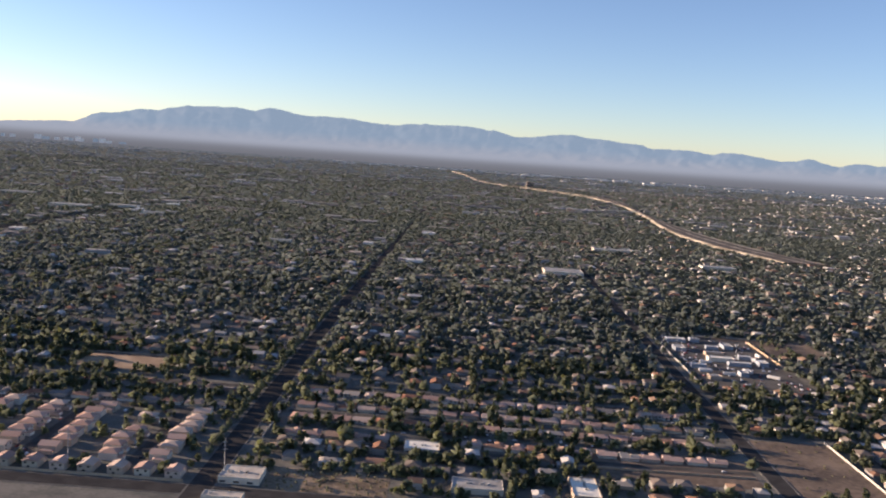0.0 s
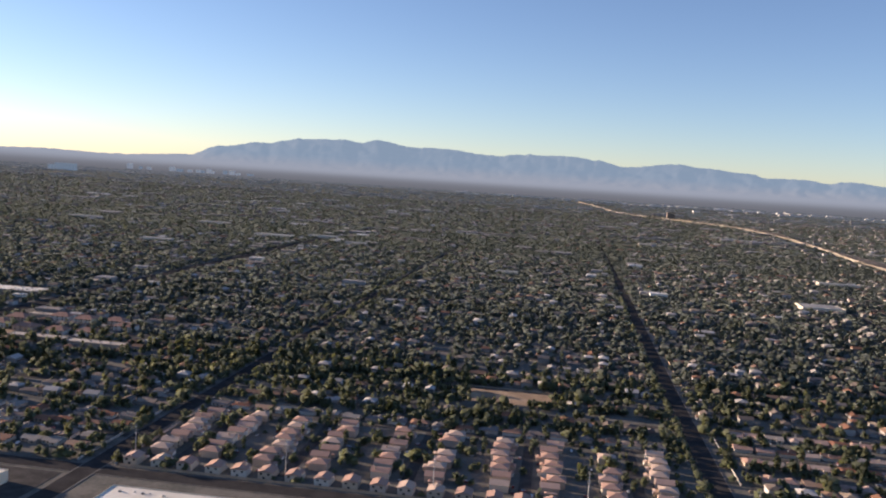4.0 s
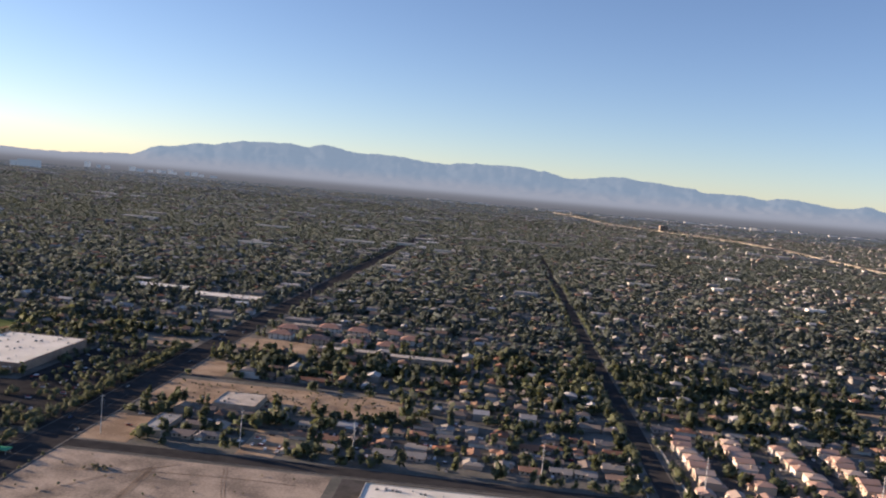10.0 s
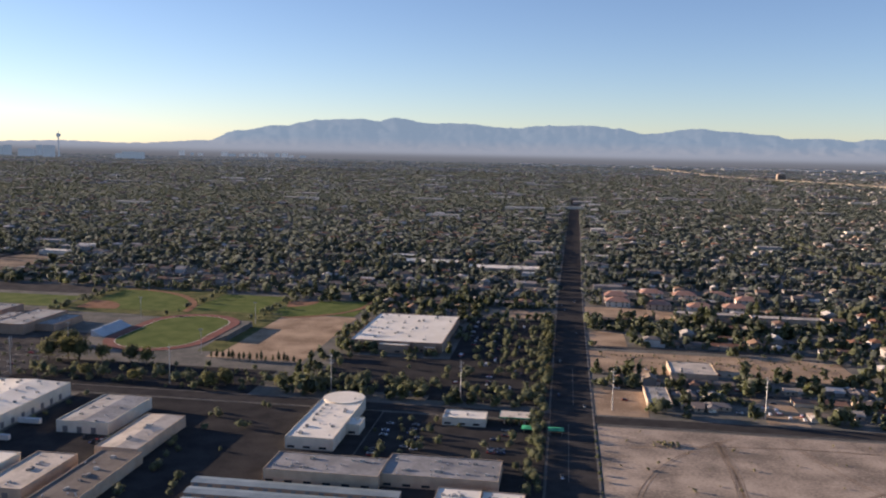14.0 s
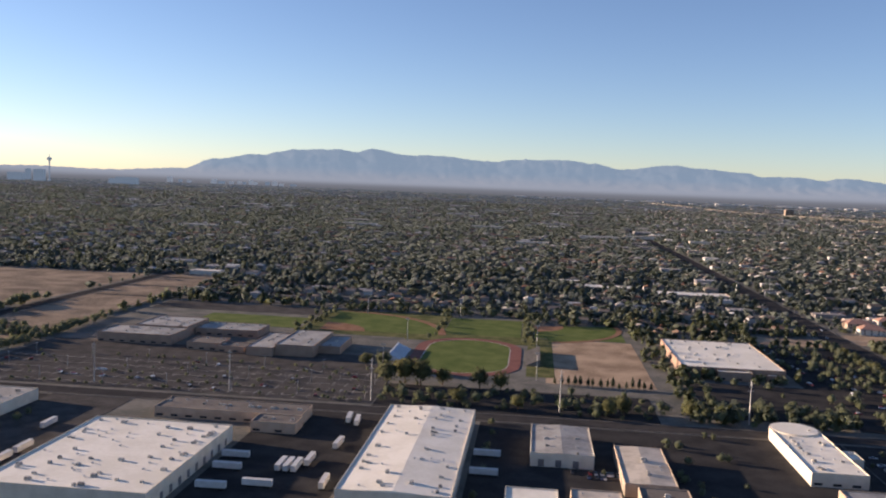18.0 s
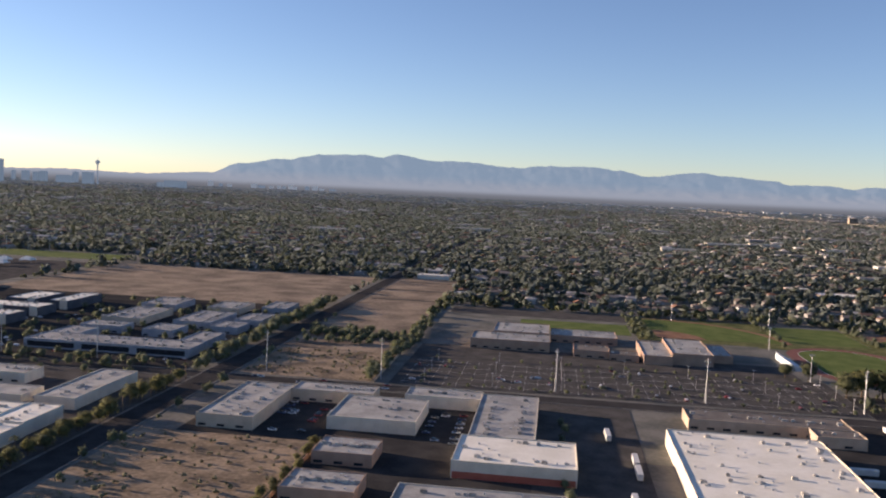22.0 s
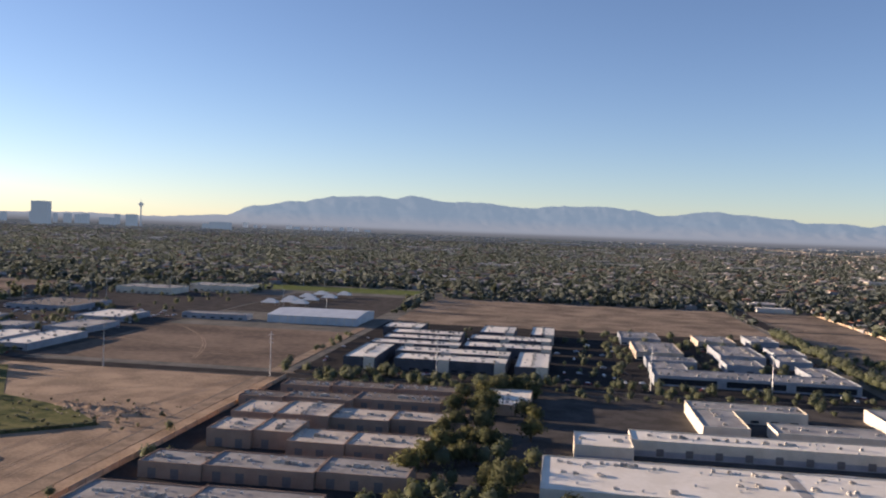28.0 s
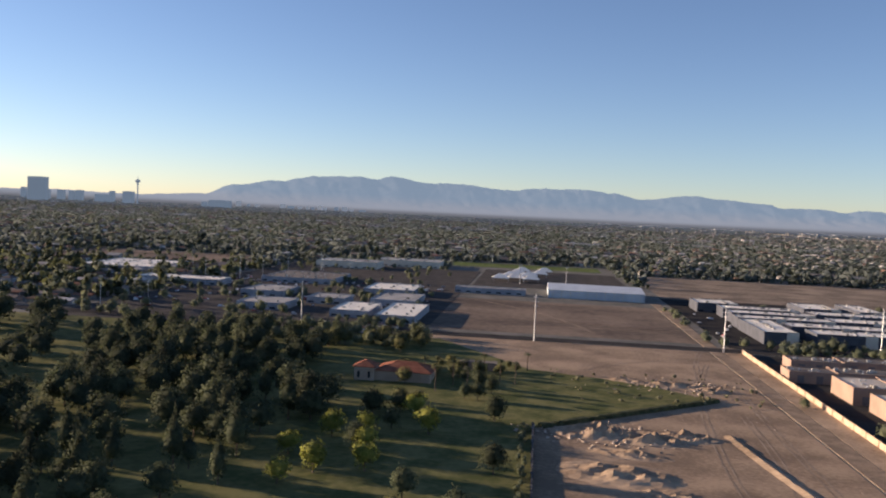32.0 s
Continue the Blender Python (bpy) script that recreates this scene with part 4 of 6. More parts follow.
thing("fuel_station", -1023, 556, [
    ("canopy", mesh("canopy", *box(0, 19, 0, 13, 4.6, 5.4), "whitewall")),
    ("canopy_trim", mesh("canopy_trim", *join(box(-0.1, 19.1, -0.1, -0.003, 4.6, 5.5), box(19.003, 19.1, 0, 13, 4.6, 5.5), box(-0.1, -0.003, 0, 13, 4.6, 5.5)), "green"), None, "bright green band"),
    *[("post", mesh("post", *box(-0.25, 0.25, -0.25, 0.25, 0, 4.6), "metal"), (x, y, 0)) for x in (3, 16) for y in (2.5, 10.5)],
    *[("fuel_pump", mesh("fuel_pump", *box(-0.5, 0.5, -0.3, 0.3, 0, 2.0), "metal"), (x, y, 0)) for x in (6.5, 12.5) for y in (2.5, 10.5)],
], "fuel station canopy with a green band", "fuel station")
for x in (-1046, -1030):
    thing("green_awning", x + 38, 542, [("cover", mesh("cover", *hip(0, 9, 0, 7, 3.2, 0.8, 0.2), "green")), *[("post", mesh("post", *box(-0.12, 0.12, -0.12, 0.12, 0, 3.1), "metal"), (a, b, 0)) for a in (1, 8) for b in (1, 6)]], "small green awning beside the shop", "awning")
thing("chapel", -2402, 420, [
    ("wall", mesh("wall", *join(box(0, 9, 0, 10, 0, 6.2), box(9.003, 34, 2, 20, 0, 4.6)), "tanwall"), None, "cream stucco walls"),
    ("roof", mesh("roof", *hip(0, 9, 0, 10, 6.25, 2.4, 0.7), "redroof"), None, "red clay tile roof"),
    ("roof", mesh("roof", *hip(9.7, 34, 2, 20, 4.65, 3.4, 0.7), "redroof"), None, "red clay tile roof"),
    *[("window", mesh("window", *box(0, 1.1, -0.06, -0.003, 1.4, 4.2), "glass"), (x, 0, 0)) for x in (1.5, 6.2)],
    *[("window", mesh("window", *box(-0.06, -0.003, 0, 1.2, 1.4, 4.2), "glass"), (0, y, 0)) for y in (2.0, 6.5)],
], "small cream chapel with a red tile roof on the lawn", "chapel")
thing("garden_pavilion", -2358, 461, [
    ("wall", mesh("wall", *join(box(0, 6, 0, 5, 0, 3.4), box(13, 17, 0, 5, 0, 3.8)), "brownwall")),
    ("roof", mesh("roof", *box(-0.5, 17.5, -0.5, 5.5, 3.85, 4.2), "brownroof")),
], "low terracotta garden pavilion", "pavilion")
TENT = mesh("canopy", *hip(-9, 9, -7, 7, 4.2, 4.5, 0.4), "paint")
POST = mesh("post", *box(-0.12, 0.12, -0.12, 0.12, 0, 4.1), "metal")
for i, (x, y) in enumerate(((-2362, 1005), (-2345, 1022), (-2328, 1010), (-2352, 1050), (-2330, 1060), (-2345, 1095), (-2318, 1100), (-2340, 1140), (-2312, 1150))):
    thing("white_tent", x, y, [("canopy", TENT), *[("post", POST, (a, b, 0)) for a in (-8, 8) for b in (-6, 6)]], "white peaked tent in a yard", "tent", "white tents")
# school stands and light masts
thing("bleachers", -1287, 738, [("bench", mesh("bench", *box(i * 1.3, i * 1.3 + 1.29, 0, 62, 0, 0.5 + i * 0.6), "pavement")) for i in range(9)], "long aluminium spectator stand beside the track", "bleachers")
thing("bleachers", -1398, 730, [("bench", mesh("bench", *box(i * 1.3, i * 1.3 + 1.29, 0, 50, 0, 5.3 - i * 0.6), "bluehall")) for i in range(9)], "long blue-grey spectator stand beside the track", "bleachers")


def tube(r0, r1, h, n=6, z0=0.0):
    v = [(r0 * math.cos(2 * math.pi * i / n), r0 * math.sin(2 * math.pi * i / n), z0) for i in range(n)] + [(r1 * math.cos(2 * math.pi * i / n), r1 * math.sin(2 * math.pi * i / n), z0 + h) for i in range(n)]
    return v, [(i, (i + 1) % n, n + (i + 1) % n, n + i) for i in range(n)] + [tuple(range(n, 2 * n))]


POLE = mesh("shaft", *tube(0.42, 0.22, 28.5), "metal")
INSUL = mesh("insulator", *tube(0.1, 0.07, 0.5), "paint")
ARM = mesh("crossarm", *join(box(-1.6, 1.6, -0.12, 0.12, -0.12, 0.12)), "metal")
for x in (-99, -211, -318, -425, -539, -647, -775, -853, -951, -1053, -1144, -1263, -1387, -1484, -1580, -1697, -1777, -1901, -1974, -2110, -2211, -2323, -2468):
    pole = thing("utility_pole", x, 602 if x > -2200 else 571, [("shaft", POLE), ("crossarm", ARM, (0, 0, 24.0)), ("crossarm", ARM, (0, 0, 21.5))], "tall slender steel power pole beside the street", "utility pole", "street power poles")
    arm = part(pole, "crossarm", ARM, (0, 0, 26.5))
    for s in (-1.4, 1.4):
        part(arm, "insulator", INSUL, (s, 0, 0.13), "pale porcelain insulator")
LAMPBAR = mesh("lamp_bar", *box(-1.8, 1.8, -0.12, 0.12, 20, 20.3), "metal")
LAMPHEAD = mesh("lamp_head", *box(-0.45, 0.45, -0.35, -0.125, 20.0, 21.0), "metal")
for x, y in ((-1395, 690), (-1278, 690), (-1395, 815), (-1278, 815), (-1460, 960), (-1360, 965), (330, 1120), (352, 1105), (420, 1100), (365, 1180), (-955, 1290), (-1000, 1290), (-2340, 985), (-2290, 985)):
    mast = thing("flood_light", x, y, [("shaft", mesh("shaft", *tube(0.3, 0.18, 20), "metal")), ], "tall grey floodlight mast over a field", "floodlight", "floodlights")
    bar = part(mast, "lamp_bar", LAMPBAR)
    for a in (-1.3, 0.0, 1.3):
        part(bar, "lamp_head", LAMPHEAD, (a, 0, 0), "grey floodlight head")

for x, y in ((-2615, 599), (-2595, 628), (-2615, 784), (-2608, 855), (-2600, 900), (-2599, 987), (-2568, 1013), (-2543, 1054), (-2528, 1099), (-2516, 1221), (-2478, 1221), (-2447, 1301), (-2417, 1312), (-2387, 1322), (-2641, 733), (-2681, 916), (-2549, 946)):
    thing("yard_mast", x, y, [("shaft", mesh("shaft", *tube(0.3, 0.16, 22), "metal")), ("arm", mesh("arm", *box(-1.2, 1.2, -0.1, 0.1, 21.6, 21.9), "metal"))], "slender grey mast in a yard", "mast", "yard masts")

CARLAMP = mesh("shaft", *tube(0.14, 0.09, 8.5), "metal")
CARHEAD = mesh("lamp_head", *box(-0.9, 0.9, -0.22, 0.22, 8.5, 8.7), "metal")
for x in range(-1668, -1390, 46):
    for y in (606, 642, 678):
        thing("car_park_lamp", x, y, [("shaft", CARLAMP), ("lamp_head", CARHEAD)], "slim grey lamp post in the car park", "lamp post", "car park lamps")


# ---- walls ----
def wall_run(name, x0, x1, y0, y1, h, m, label):
    n = max(1, int(max(x1 - x0, y1 - y0) / 6))
    top = thing(name, x0, y0, [("panel", mesh("panel", *box(0, x1 - x0, 0, y1 - y0, 0, h), m))], label, "wall")
    dx, dy = (1, 0) if x1 - x0 > y1 - y0 else (0, 1)
    me = mesh("pillar", *box(-0.28, 0.28 + (x1 - x0 if dy else 0), -0.28, 0.28 + (y1 - y0 if dx else 0), 0, h + 0.15), m)
    for i in range(0, n + 1, 2):
        part(top, "pillar", me, ((x1 - x0) * i / n * dx, (y1 - y0) * i / n * dy, 0))
    return tagged(top, kind="structure")


wall_run("wall_blocks", -2200.5, -2200.1, 184, 570, 2.6, "blockwall", "long sandy block wall catching the low sun")
wall_run("wall_blocks", -1707, -1706.6, 862, 1215, 2.2, "blockwall", "sandy block wall along the bare lot")
wall_run("wall_blocks", -1700, -1699.6, 592, 690, 2.0, "blockwall", "sandy block wall along the scrub lot")
wall_run("wall_blocks", -1697, -1696.6, 330, 452, 2.0, "blockwall", "sandy block wall beside bushes")
wall_run("wall_blocks", -545, -125, 590.0, 590.35, 1.9, "blockwall", "block wall along the backs of the houses")
wall_run("wall_blocks", -549, -548.6, 591, 744, 1.9, "concrete", "pale block wall at the corner of the houses")
wall_run("wall_blocks", -578, -577.6, 592, 740, 1.9, "concrete", "pale block wall along the street")
wall_run("wall_blocks", -88, 303, 676, 676.35, 1.8, "blockwall", "long block wall behind the houses")
wall_run("wall_blocks", -92, -91.6, 690, 1000, 1.9, "concrete", "pale block wall along the avenue")
gy0 = 1012.0
while gy0 < 2700:
    gy1 = gy0 + R.uniform(14, 58)
    thing("wall_blocks", -93.5 + float(bend(gy0)) + R.uniform(-0.8, 0.8), gy0, [("panel", mesh("panel", *box(0, 0.4, 0, gy1 - gy0, -0.5, R.uniform(1.3, 2.1)), R.choice(("concrete", "blockwall"))))], "pale block wall along the avenue with gaps for side lanes", "wall", "walls along the avenue", z=zg(gy1))
    gy0 = gy1 + R.uniform(4, 26)
wall_run("wall_blocks", 338, 338.4, 960, 1215, 2.0, "concrete", "pale block wall of the trade yard")
wall_run("wall_blocks", 470, 470.4, 1060, 1215, 2.0, "blockwall", "sandy block wall of the trade yard")
wall_run("wall_blocks", 400, 400.4, 640, 780, 1.9, "concrete", "pale block wall of a bare lot")
wall_run("wall_blocks", -2322.8, -2322.5, 164, 359, 1.6, "darkwall", "thin dark fence wall at the lawn's edge")

# ---- houses ----
def house_kit(kind):
    """Walls, roofs and window places of a house of a kind."""
    if kind == 0:  # two storeys, cross hip
        wl = join(box(-5.5, 5.5, -6, 6, 0, 5.6), box(-5.4, 0.5, -9.5, -6.003, 0, 2.9))
        rf = join(hip(-5.5, 5.5, -6, 6, 5.65, 2.0), hip(-5.4, 0.5, -9.5, -6.2, 2.95, 0.9, 0.35))
        win = [(-4, -6.0, 3.6), (2.5, -6.0, 3.6), (2.5, -6.0, 0.9)]
    elif kind == 1:  # two storeys, front gable
        wl = join(box(-5, 5, -7, 5, 0, 5.4), box(5.003, 8.5, -4, 4, 0, 2.8))
        rf = join(hip(-5, 5, -7, 5, 5.45, 2.2, 0.45, True), hip(5.4, 8.5, -4, 4, 2.85, 0.8, 0.3))
        win = [(-3.5, -7.0, 3.5), (1.8, -7.0, 3.5), (-3.5, -7.0, 0.8)]
    elif kind == 2:  # one storey, L
        wl = join(box(-8, 8, -4.5, 4.5, 0, 2.9), box(-8, -1.5, -9, -4.503, 0, 2.9))
        rf = join(hip(-8, 8, -4.5, 4.5, 2.95, 1.7, 0.6), hip(-8, -1.5, -9.6, -1.5, 2.95, 1.5, 0.55))
        win = [(0.5, -4.5, 0.9), (4.5, -4.5, 0.9), (-6.5, -9.0, 0.9)]
    elif kind == 3:  # one storey, gabled bar
        wl = join(box(-7.5, 7.5, -5, 5, 0, 2.8), box(1, 7, -8, -5.003, 0, 2.7))
        rf = join(hip(-7.5, 7.5, -5, 5, 2.85, 1.6, 0.6, True), hip(1, 7, -8.4, -3, 2.75, 1.1, 0.45, True))
        win = [(-6, -5.0, 0.9), (-2.5, -5.0, 0.9), (3, -8.0, 0.9)]
    else:  # garden-front two storeys, small
        wl = join(box(-4.5, 4.5, -5, 5, 0, 5.5), box(-4.4, 4.4, 5.003, 8, 0, 2.8))
        rf = join(hip(-4.5, 4.5, -5, 5, 5.55, 1.9, 0.4, True), hip(-4.4, 4.4, 5.3, 8, 2.85, 0.7, 0.3))
        win = [(-3.2, -5.0, 3.5), (1.5, -5.0, 3.5), (-1.4, -5.0, 0.7)]
    return wl, rf, win


APW, APR = mesh("wall", *box(-13, 13, -9, 9, 0, 6), "stucco"), mesh("roof", *hip(-13, 13, -9, 9, 6.05, 4.2, 0.8), "pinkroof")
for x, y in ((-882, 1068), (-845, 1062), (-806, 1068), (-778, 1040), (-882, 990), (-838, 985), (-800, 990), (-925, 1000), (-925, 1040)):
    thing("apartment_house", x, y, [("wall", APW), ("roof", APR), *[("window", mesh("window", *box(0, 1.8, -0.06, -0.003, 0, 1.4), "glass"), (a, -9, b)) for a in (-10, -3, 4, 9) for b in (1, 4)]], "two-storey apartment house with a pinkish hip roof", "apartment house", "apartment houses")
    BLOCKED.append((x - 15, x + 15, y - 11, y + 11))
KIT = [house_kit(k) for k in range(5)]
HW = [mesh("wall", *k[0], "stucco") for k in KIT]
HR = [mesh("roof", *k[1], "roof_tile") for k in KIT]
HP = [mesh("roof", *k[1], "roof_pink") for k in KIT]
WIN = mesh("window", *box(0, 1.5, -0.06, -0.003, 0, 1.3), "glass")
GAR = mesh("garage_door", *box(0, 4.6, -0.06, -0.003, 0, 2.2), "paint")
CHIM = mesh("chimney", *join(box(-0.5, 0.5, -0.4, 0.4, 0, 2.2), box(-0.6, 0.6, -0.5, 0.5, 2.2, 2.4)), "stucco")
HOUSES = []
HL = ["two-storey tan stucco house with a tiled hip roof", "two-storey stucco house with a tiled gable roof", "single-storey stucco house with an L-shaped tiled roof", "single-storey house with a low gabled roof", "narrow two-storey stucco house backing onto the street wall"]


def house(x, y, kind, rz, group, size=1.0, pink=False):
    parts = [("wall", HW[kind]), ("roof", HP[kind] if pink else HR[kind]), *[("window", WIN, w) for w in KIT[kind][2]]]
    if kind in (0, 2):
        parts.append(("garage_door", GAR, (-4.9 if kind == 0 else -7.2, -9.5 if kind == 0 else -9.0, 0.05)))
    if R.random() < 0.3:
        parts.append(("chimney", CHIM, (R.uniform(-3, 3), R.uniform(1, 3), 5.8 if kind in (0, 1, 4) else 3.2)))
    HOUSES.append((x, y))
    top = thing("house", x, y, parts, HL[kind], "house", group, rz)
    top.matrix_basis = top.matrix_basis @ Matrix.Diagonal((size, size, 1, 1))
    return top


# the dense two-storey blocks
for i in range(21):
    house(-538 + i * 20.2 + R.uniform(-1, 1), 600 + R.uniform(-0.5, 0.5), 4, R.uniform(-3, 3), "houses along the cross street", 1.2, True)
for i, x in enumerate((-531, -491, -448, -408, -361, -319, -275, -235, -192, -152)):
    for j in range(7):
        y = 626 + j * 17.0 + (i % 2) * 4 + R.uniform(-1.5, 1.5)
        if R.random() < 0.94:
            house(x + R.uniform(-3, 3), y, R.choice((0, 0, 1)), 90 if i % 2 == 0 else -90, "two-storey houses in dense blocks", 1.12, True)
for i in range(20):
    house(-538 + i * 20.5, 762 + R.uniform(-2, 2), R.choice((2, 3, 2)), R.choice((0, 180)), "single-storey houses beyond the blocks")
# rows of single-storey houses
for y, rz in ((703, 180), (748, 0), (781, 180), (826, 0)):
    for i in range(20):
        x = -72 + i * 18.6 + R.uniform(-1.5, 1.5)
        if not (20 < x < 58 and y < 705):
            house(x, y + R.uniform(-1.5, 1.5), R.choice((2, 2, 3, 3)), rz, "houses in parallel rows", 1.0, R.random() < 0.65)
for y, rz in ((619, 0), (641, 180), (670, 0), (697, 180)):
    for i in range(17):
        x = -920 + i * 20.4 + R.uniform(-3, 3)
        gone = x < -905 or -862 < x < -820 or (y > 690 and x < -745) or (y > 665 and x < -850)
        if R.random() < 0.82 and not gone:
            house(x, y + R.uniform(-3, 3), R.choice((2, 3, 3)), rz + R.choice((0, 0, 90)), "scattered single-storey houses")
for x, y in ((-30, 645), (5, 650), (-62, 652), (110, 655), (135, 655), (190, 640), (215, 620), (345, 800), (372, 805), (360, 830), (330 + 60, 850), (120, 590)):
    house(x, y, R.choice((2, 3)), R.choice((0, 90, 180)), "houses among trees")

# ---- trees ----


def ico(sub):
    bm = bmesh.new()
    bmesh.ops.create_icosphere(bm, subdivisions=sub, radius=1.0)
    v = np.array([q.co[:] for q in bm.verts])
    f = np.array([[q.index for q in p.verts] for p in bm.faces])
    bm.free()
    return v, f


I1, I2 = ico(1), ico(2)


def leafy(name, rs, h, w, m, sprays, low=0.2, cone=0.0, leaf=0.13, ball=None):
    """A crown: an uneven dark core and many loose sprays of leaves, round or drawn up to a point by cone."""
    v, f = ball or I2
    lump = [rs.normal(size=3) for _ in range(7)]
    lump = [q / np.linalg.norm(q) for q in lump]

    def shell(d):
        """How far the crown reaches in a direction."""
        return 0.72 + 0.42 * max(max(0.0, float(d @ q)) ** 6 for q in lump)

    def at(d, r):
        t = (d[2] * r + 1) / 2
        k = (1 - cone) + cone * 1.5 * (1.02 - t)
        return np.array([d[0] * r * w / 2 * k, d[1] * r * w / 2 * k, h * (low + (1 - low) * t)])

    V = [at(d, 0.74 * shell(d) * rs.uniform(0.8, 1.1)) for d in v]
    Fc = [tuple(int(x) for x in q) for q in f]
    mid = np.array([0, 0, h * (low + 0.4 * (1 - low))])
    N = [p - mid for p in V]
    k = len(V)
    for _ in range(sprays):
        d = rs.normal(size=3)
        d /= np.linalg.norm(d)
        o = at(d, shell(d) * rs.uniform(0.62, 1.14))
        e1, e2 = rs.normal(size=3), rs.normal(size=3)
        e1, e2 = [e / np.linalg.norm(e) * w * leaf * rs.uniform(0.35, 0.75) for e in (e1, e2)]
        if np.cross(e1 + e2, e1 * 1.8) @ (o - mid) < 0:
            e2 = -e2
        V += [o - e1, o + e2, o + e1 * 0.8, o - e2]
        Fc.append((k, k + 1, k + 2, k + 3))
        nn = o - mid + rs.normal(size=3) * w * 0.12
        N += [nn] * 4
        k += 4
    me = mesh(name, V, Fc, m)
    me.polygons.foreach_set("use_smooth", np.ones(len(Fc), bool))
    N = np.array(N) / (np.linalg.norm(np.array(N), axis=1)[:, None] + 1e-6) + np.array([0, 0, 0.35])
    me.normals_split_custom_set_from_vertices((N / np.linalg.norm(N, axis=1)[:, None]).tolist())
    return me


def trunk(h, r):
    v, f = tube(r, r * 0.55, h * 0.5)
    for a in (0.4, 2.5, 4.4):
        n = len(v)
        tip = (math.cos(a) * h * 0.16, math.sin(a) * h * 0.16, h * 0.66)
        b = h * 0.34
        v += [(r * 0.4, 0, b), (-r * 0.3, r * 0.4, b), (-r * 0.3, -r * 0.4, b), tip]
        f += [(n, n + 1, n + 3), (n + 1, n + 2, n + 3), (n + 2, n, n + 3)]
    return v, f


rs = np.random.RandomState(11)
SHADE = [(mesh("trunk", *trunk(9, 0.28), "bark"), leafy("crown", rs, 9, 9, "leaf", 520, leaf=0.085)) for _ in range(5)]
YELLOW = [(mesh("trunk", *trunk(7, 0.22), "bark"), leafy("crown", rs, 7, 7, "leaf_yellow", 480, leaf=0.085)) for _ in range(3)]


PINE = [(mesh("trunk", *tube(0.3, 0.1, 9), "bark"), leafy("crown", rs, 15, 7.5, "conifer", 700, 0.06, 0.8, 0.075)) for _ in range(4)]


def palm():
    V, Fc, k = [], [], 0
    for i in range(16):
        a, up = i * 2.4, 0.6 - 0.07 * i
        d = np.array([math.cos(a), math.sin(a), 0])
        s = np.array([-math.sin(a), math.cos(a), 0]) * 0.35
        p0 = np.array([0, 0, 9.0])
        p1, p2 = p0 + d * 1.2 + [0, 0, up], p0 + d * 2.4 + [0, 0, up - 0.9]
        V += [p0 - s * 0.3, p0 + s * 0.3, p1 + s, p1 - s, p2]
        Fc += [(k, k + 1, k + 2, k + 3), (k + 3, k + 2, k + 4)]
        k += 5
    return V, Fc


PALM = [(mesh("trunk", *tube(0.24, 0.17, 9), "bark"), mesh("crown", *palm(), "leaf"))]
DARK = [(mesh("trunk", *trunk(11, 0.32), "bark"), leafy("crown", rs, 12.5, 11.5, "conifer", 1000, 0.12, q, 0.062)) for q in (0.1, 0.3, 0.2, 0.45)]
KINDS = {"dark": (DARK, "broad dark evergreen tree on the lawn", "tree"), "shade": (SHADE, "broad grey-green shade tree", "tree"), "yellow": (YELLOW, "round tree with yellow-green sunlit leaves", "tree"), "pine": (PINE, "dark dense pine on the lawn", "pine"), "palm": (PALM, "slim tall fan palm with small crown", "palm")}


def tree(x, y, kind="shade", size=1.0, group="street trees"):
    kit, label, cat = KINDS[kind]
    tr, cr = R.choice(kit)
    top = thing("palm_tree" if kind == "palm" else "tree", x, y, [("trunk", tr), ("crown", cr)], label, cat, group, R.uniform(0, 360))
    top.matrix_basis = top.matrix_basis @ Matrix.Diagonal((size, size, size * R.uniform(0.9, 1.1), 1))
    return top


ROW = []


def row_tree(x, y, size):
    """A street tree that stands too far off to be told apart: kept for the joined rows."""
    ROW.append((x, y, size * 9.0))


# the lawn with its dark pines
for _ in range(150):
    x, y = R.uniform(-2514, -2392), R.uniform(210, 479)
    if -2428 < x and y > 383 or x > -2408 and R.random() < 0.5:
        continue
    tree(x, y, R.choice(("pine", "dark", "dark", "dark")), R.uniform(0.8, 1.35), "trees of the lawn")
for x, y in ((-2389, 325), (-2379, 335), (-2375, 312), (-2397, 302), (-2385, 286), (-2366, 359), (-2382, 367), (-2392, 274), (-2358, 337), (-2371, 291)):
    tree(x, y, "yellow", R.uniform(1.0, 1.5), "yellow-green trees of the lawn")
for x, y in ((-2358, 423), (-2346, 449), (-2338, 440), (-2372, 433), (-2331, 433), (-2351, 413), (-2326, 469), (-2364, 406)):
    tree(x, y, "palm", R.uniform(0.9, 1.2), "palms by the pavilion")
for _ in range(30):
    tree(R.uniform(-2488, -2382), R.uniform(493, 550), R.choice(("dark", "shade", "shade")), R.uniform(0.6, 1.15), "trees behind the lawn")
for _ in range(26):
    tree(R.uniform(-2387, -2331), R.uniform(433, 477), "shade", R.uniform(0.3, 0.7), "shrubs round the pavilion")
for _ in range(22):
    tree(R.uniform(-2382, -2331), R.uniform(235, 449), R.choice(("shade", "dark")), R.uniform(0.45, 0.95), "young trees of the lawn")
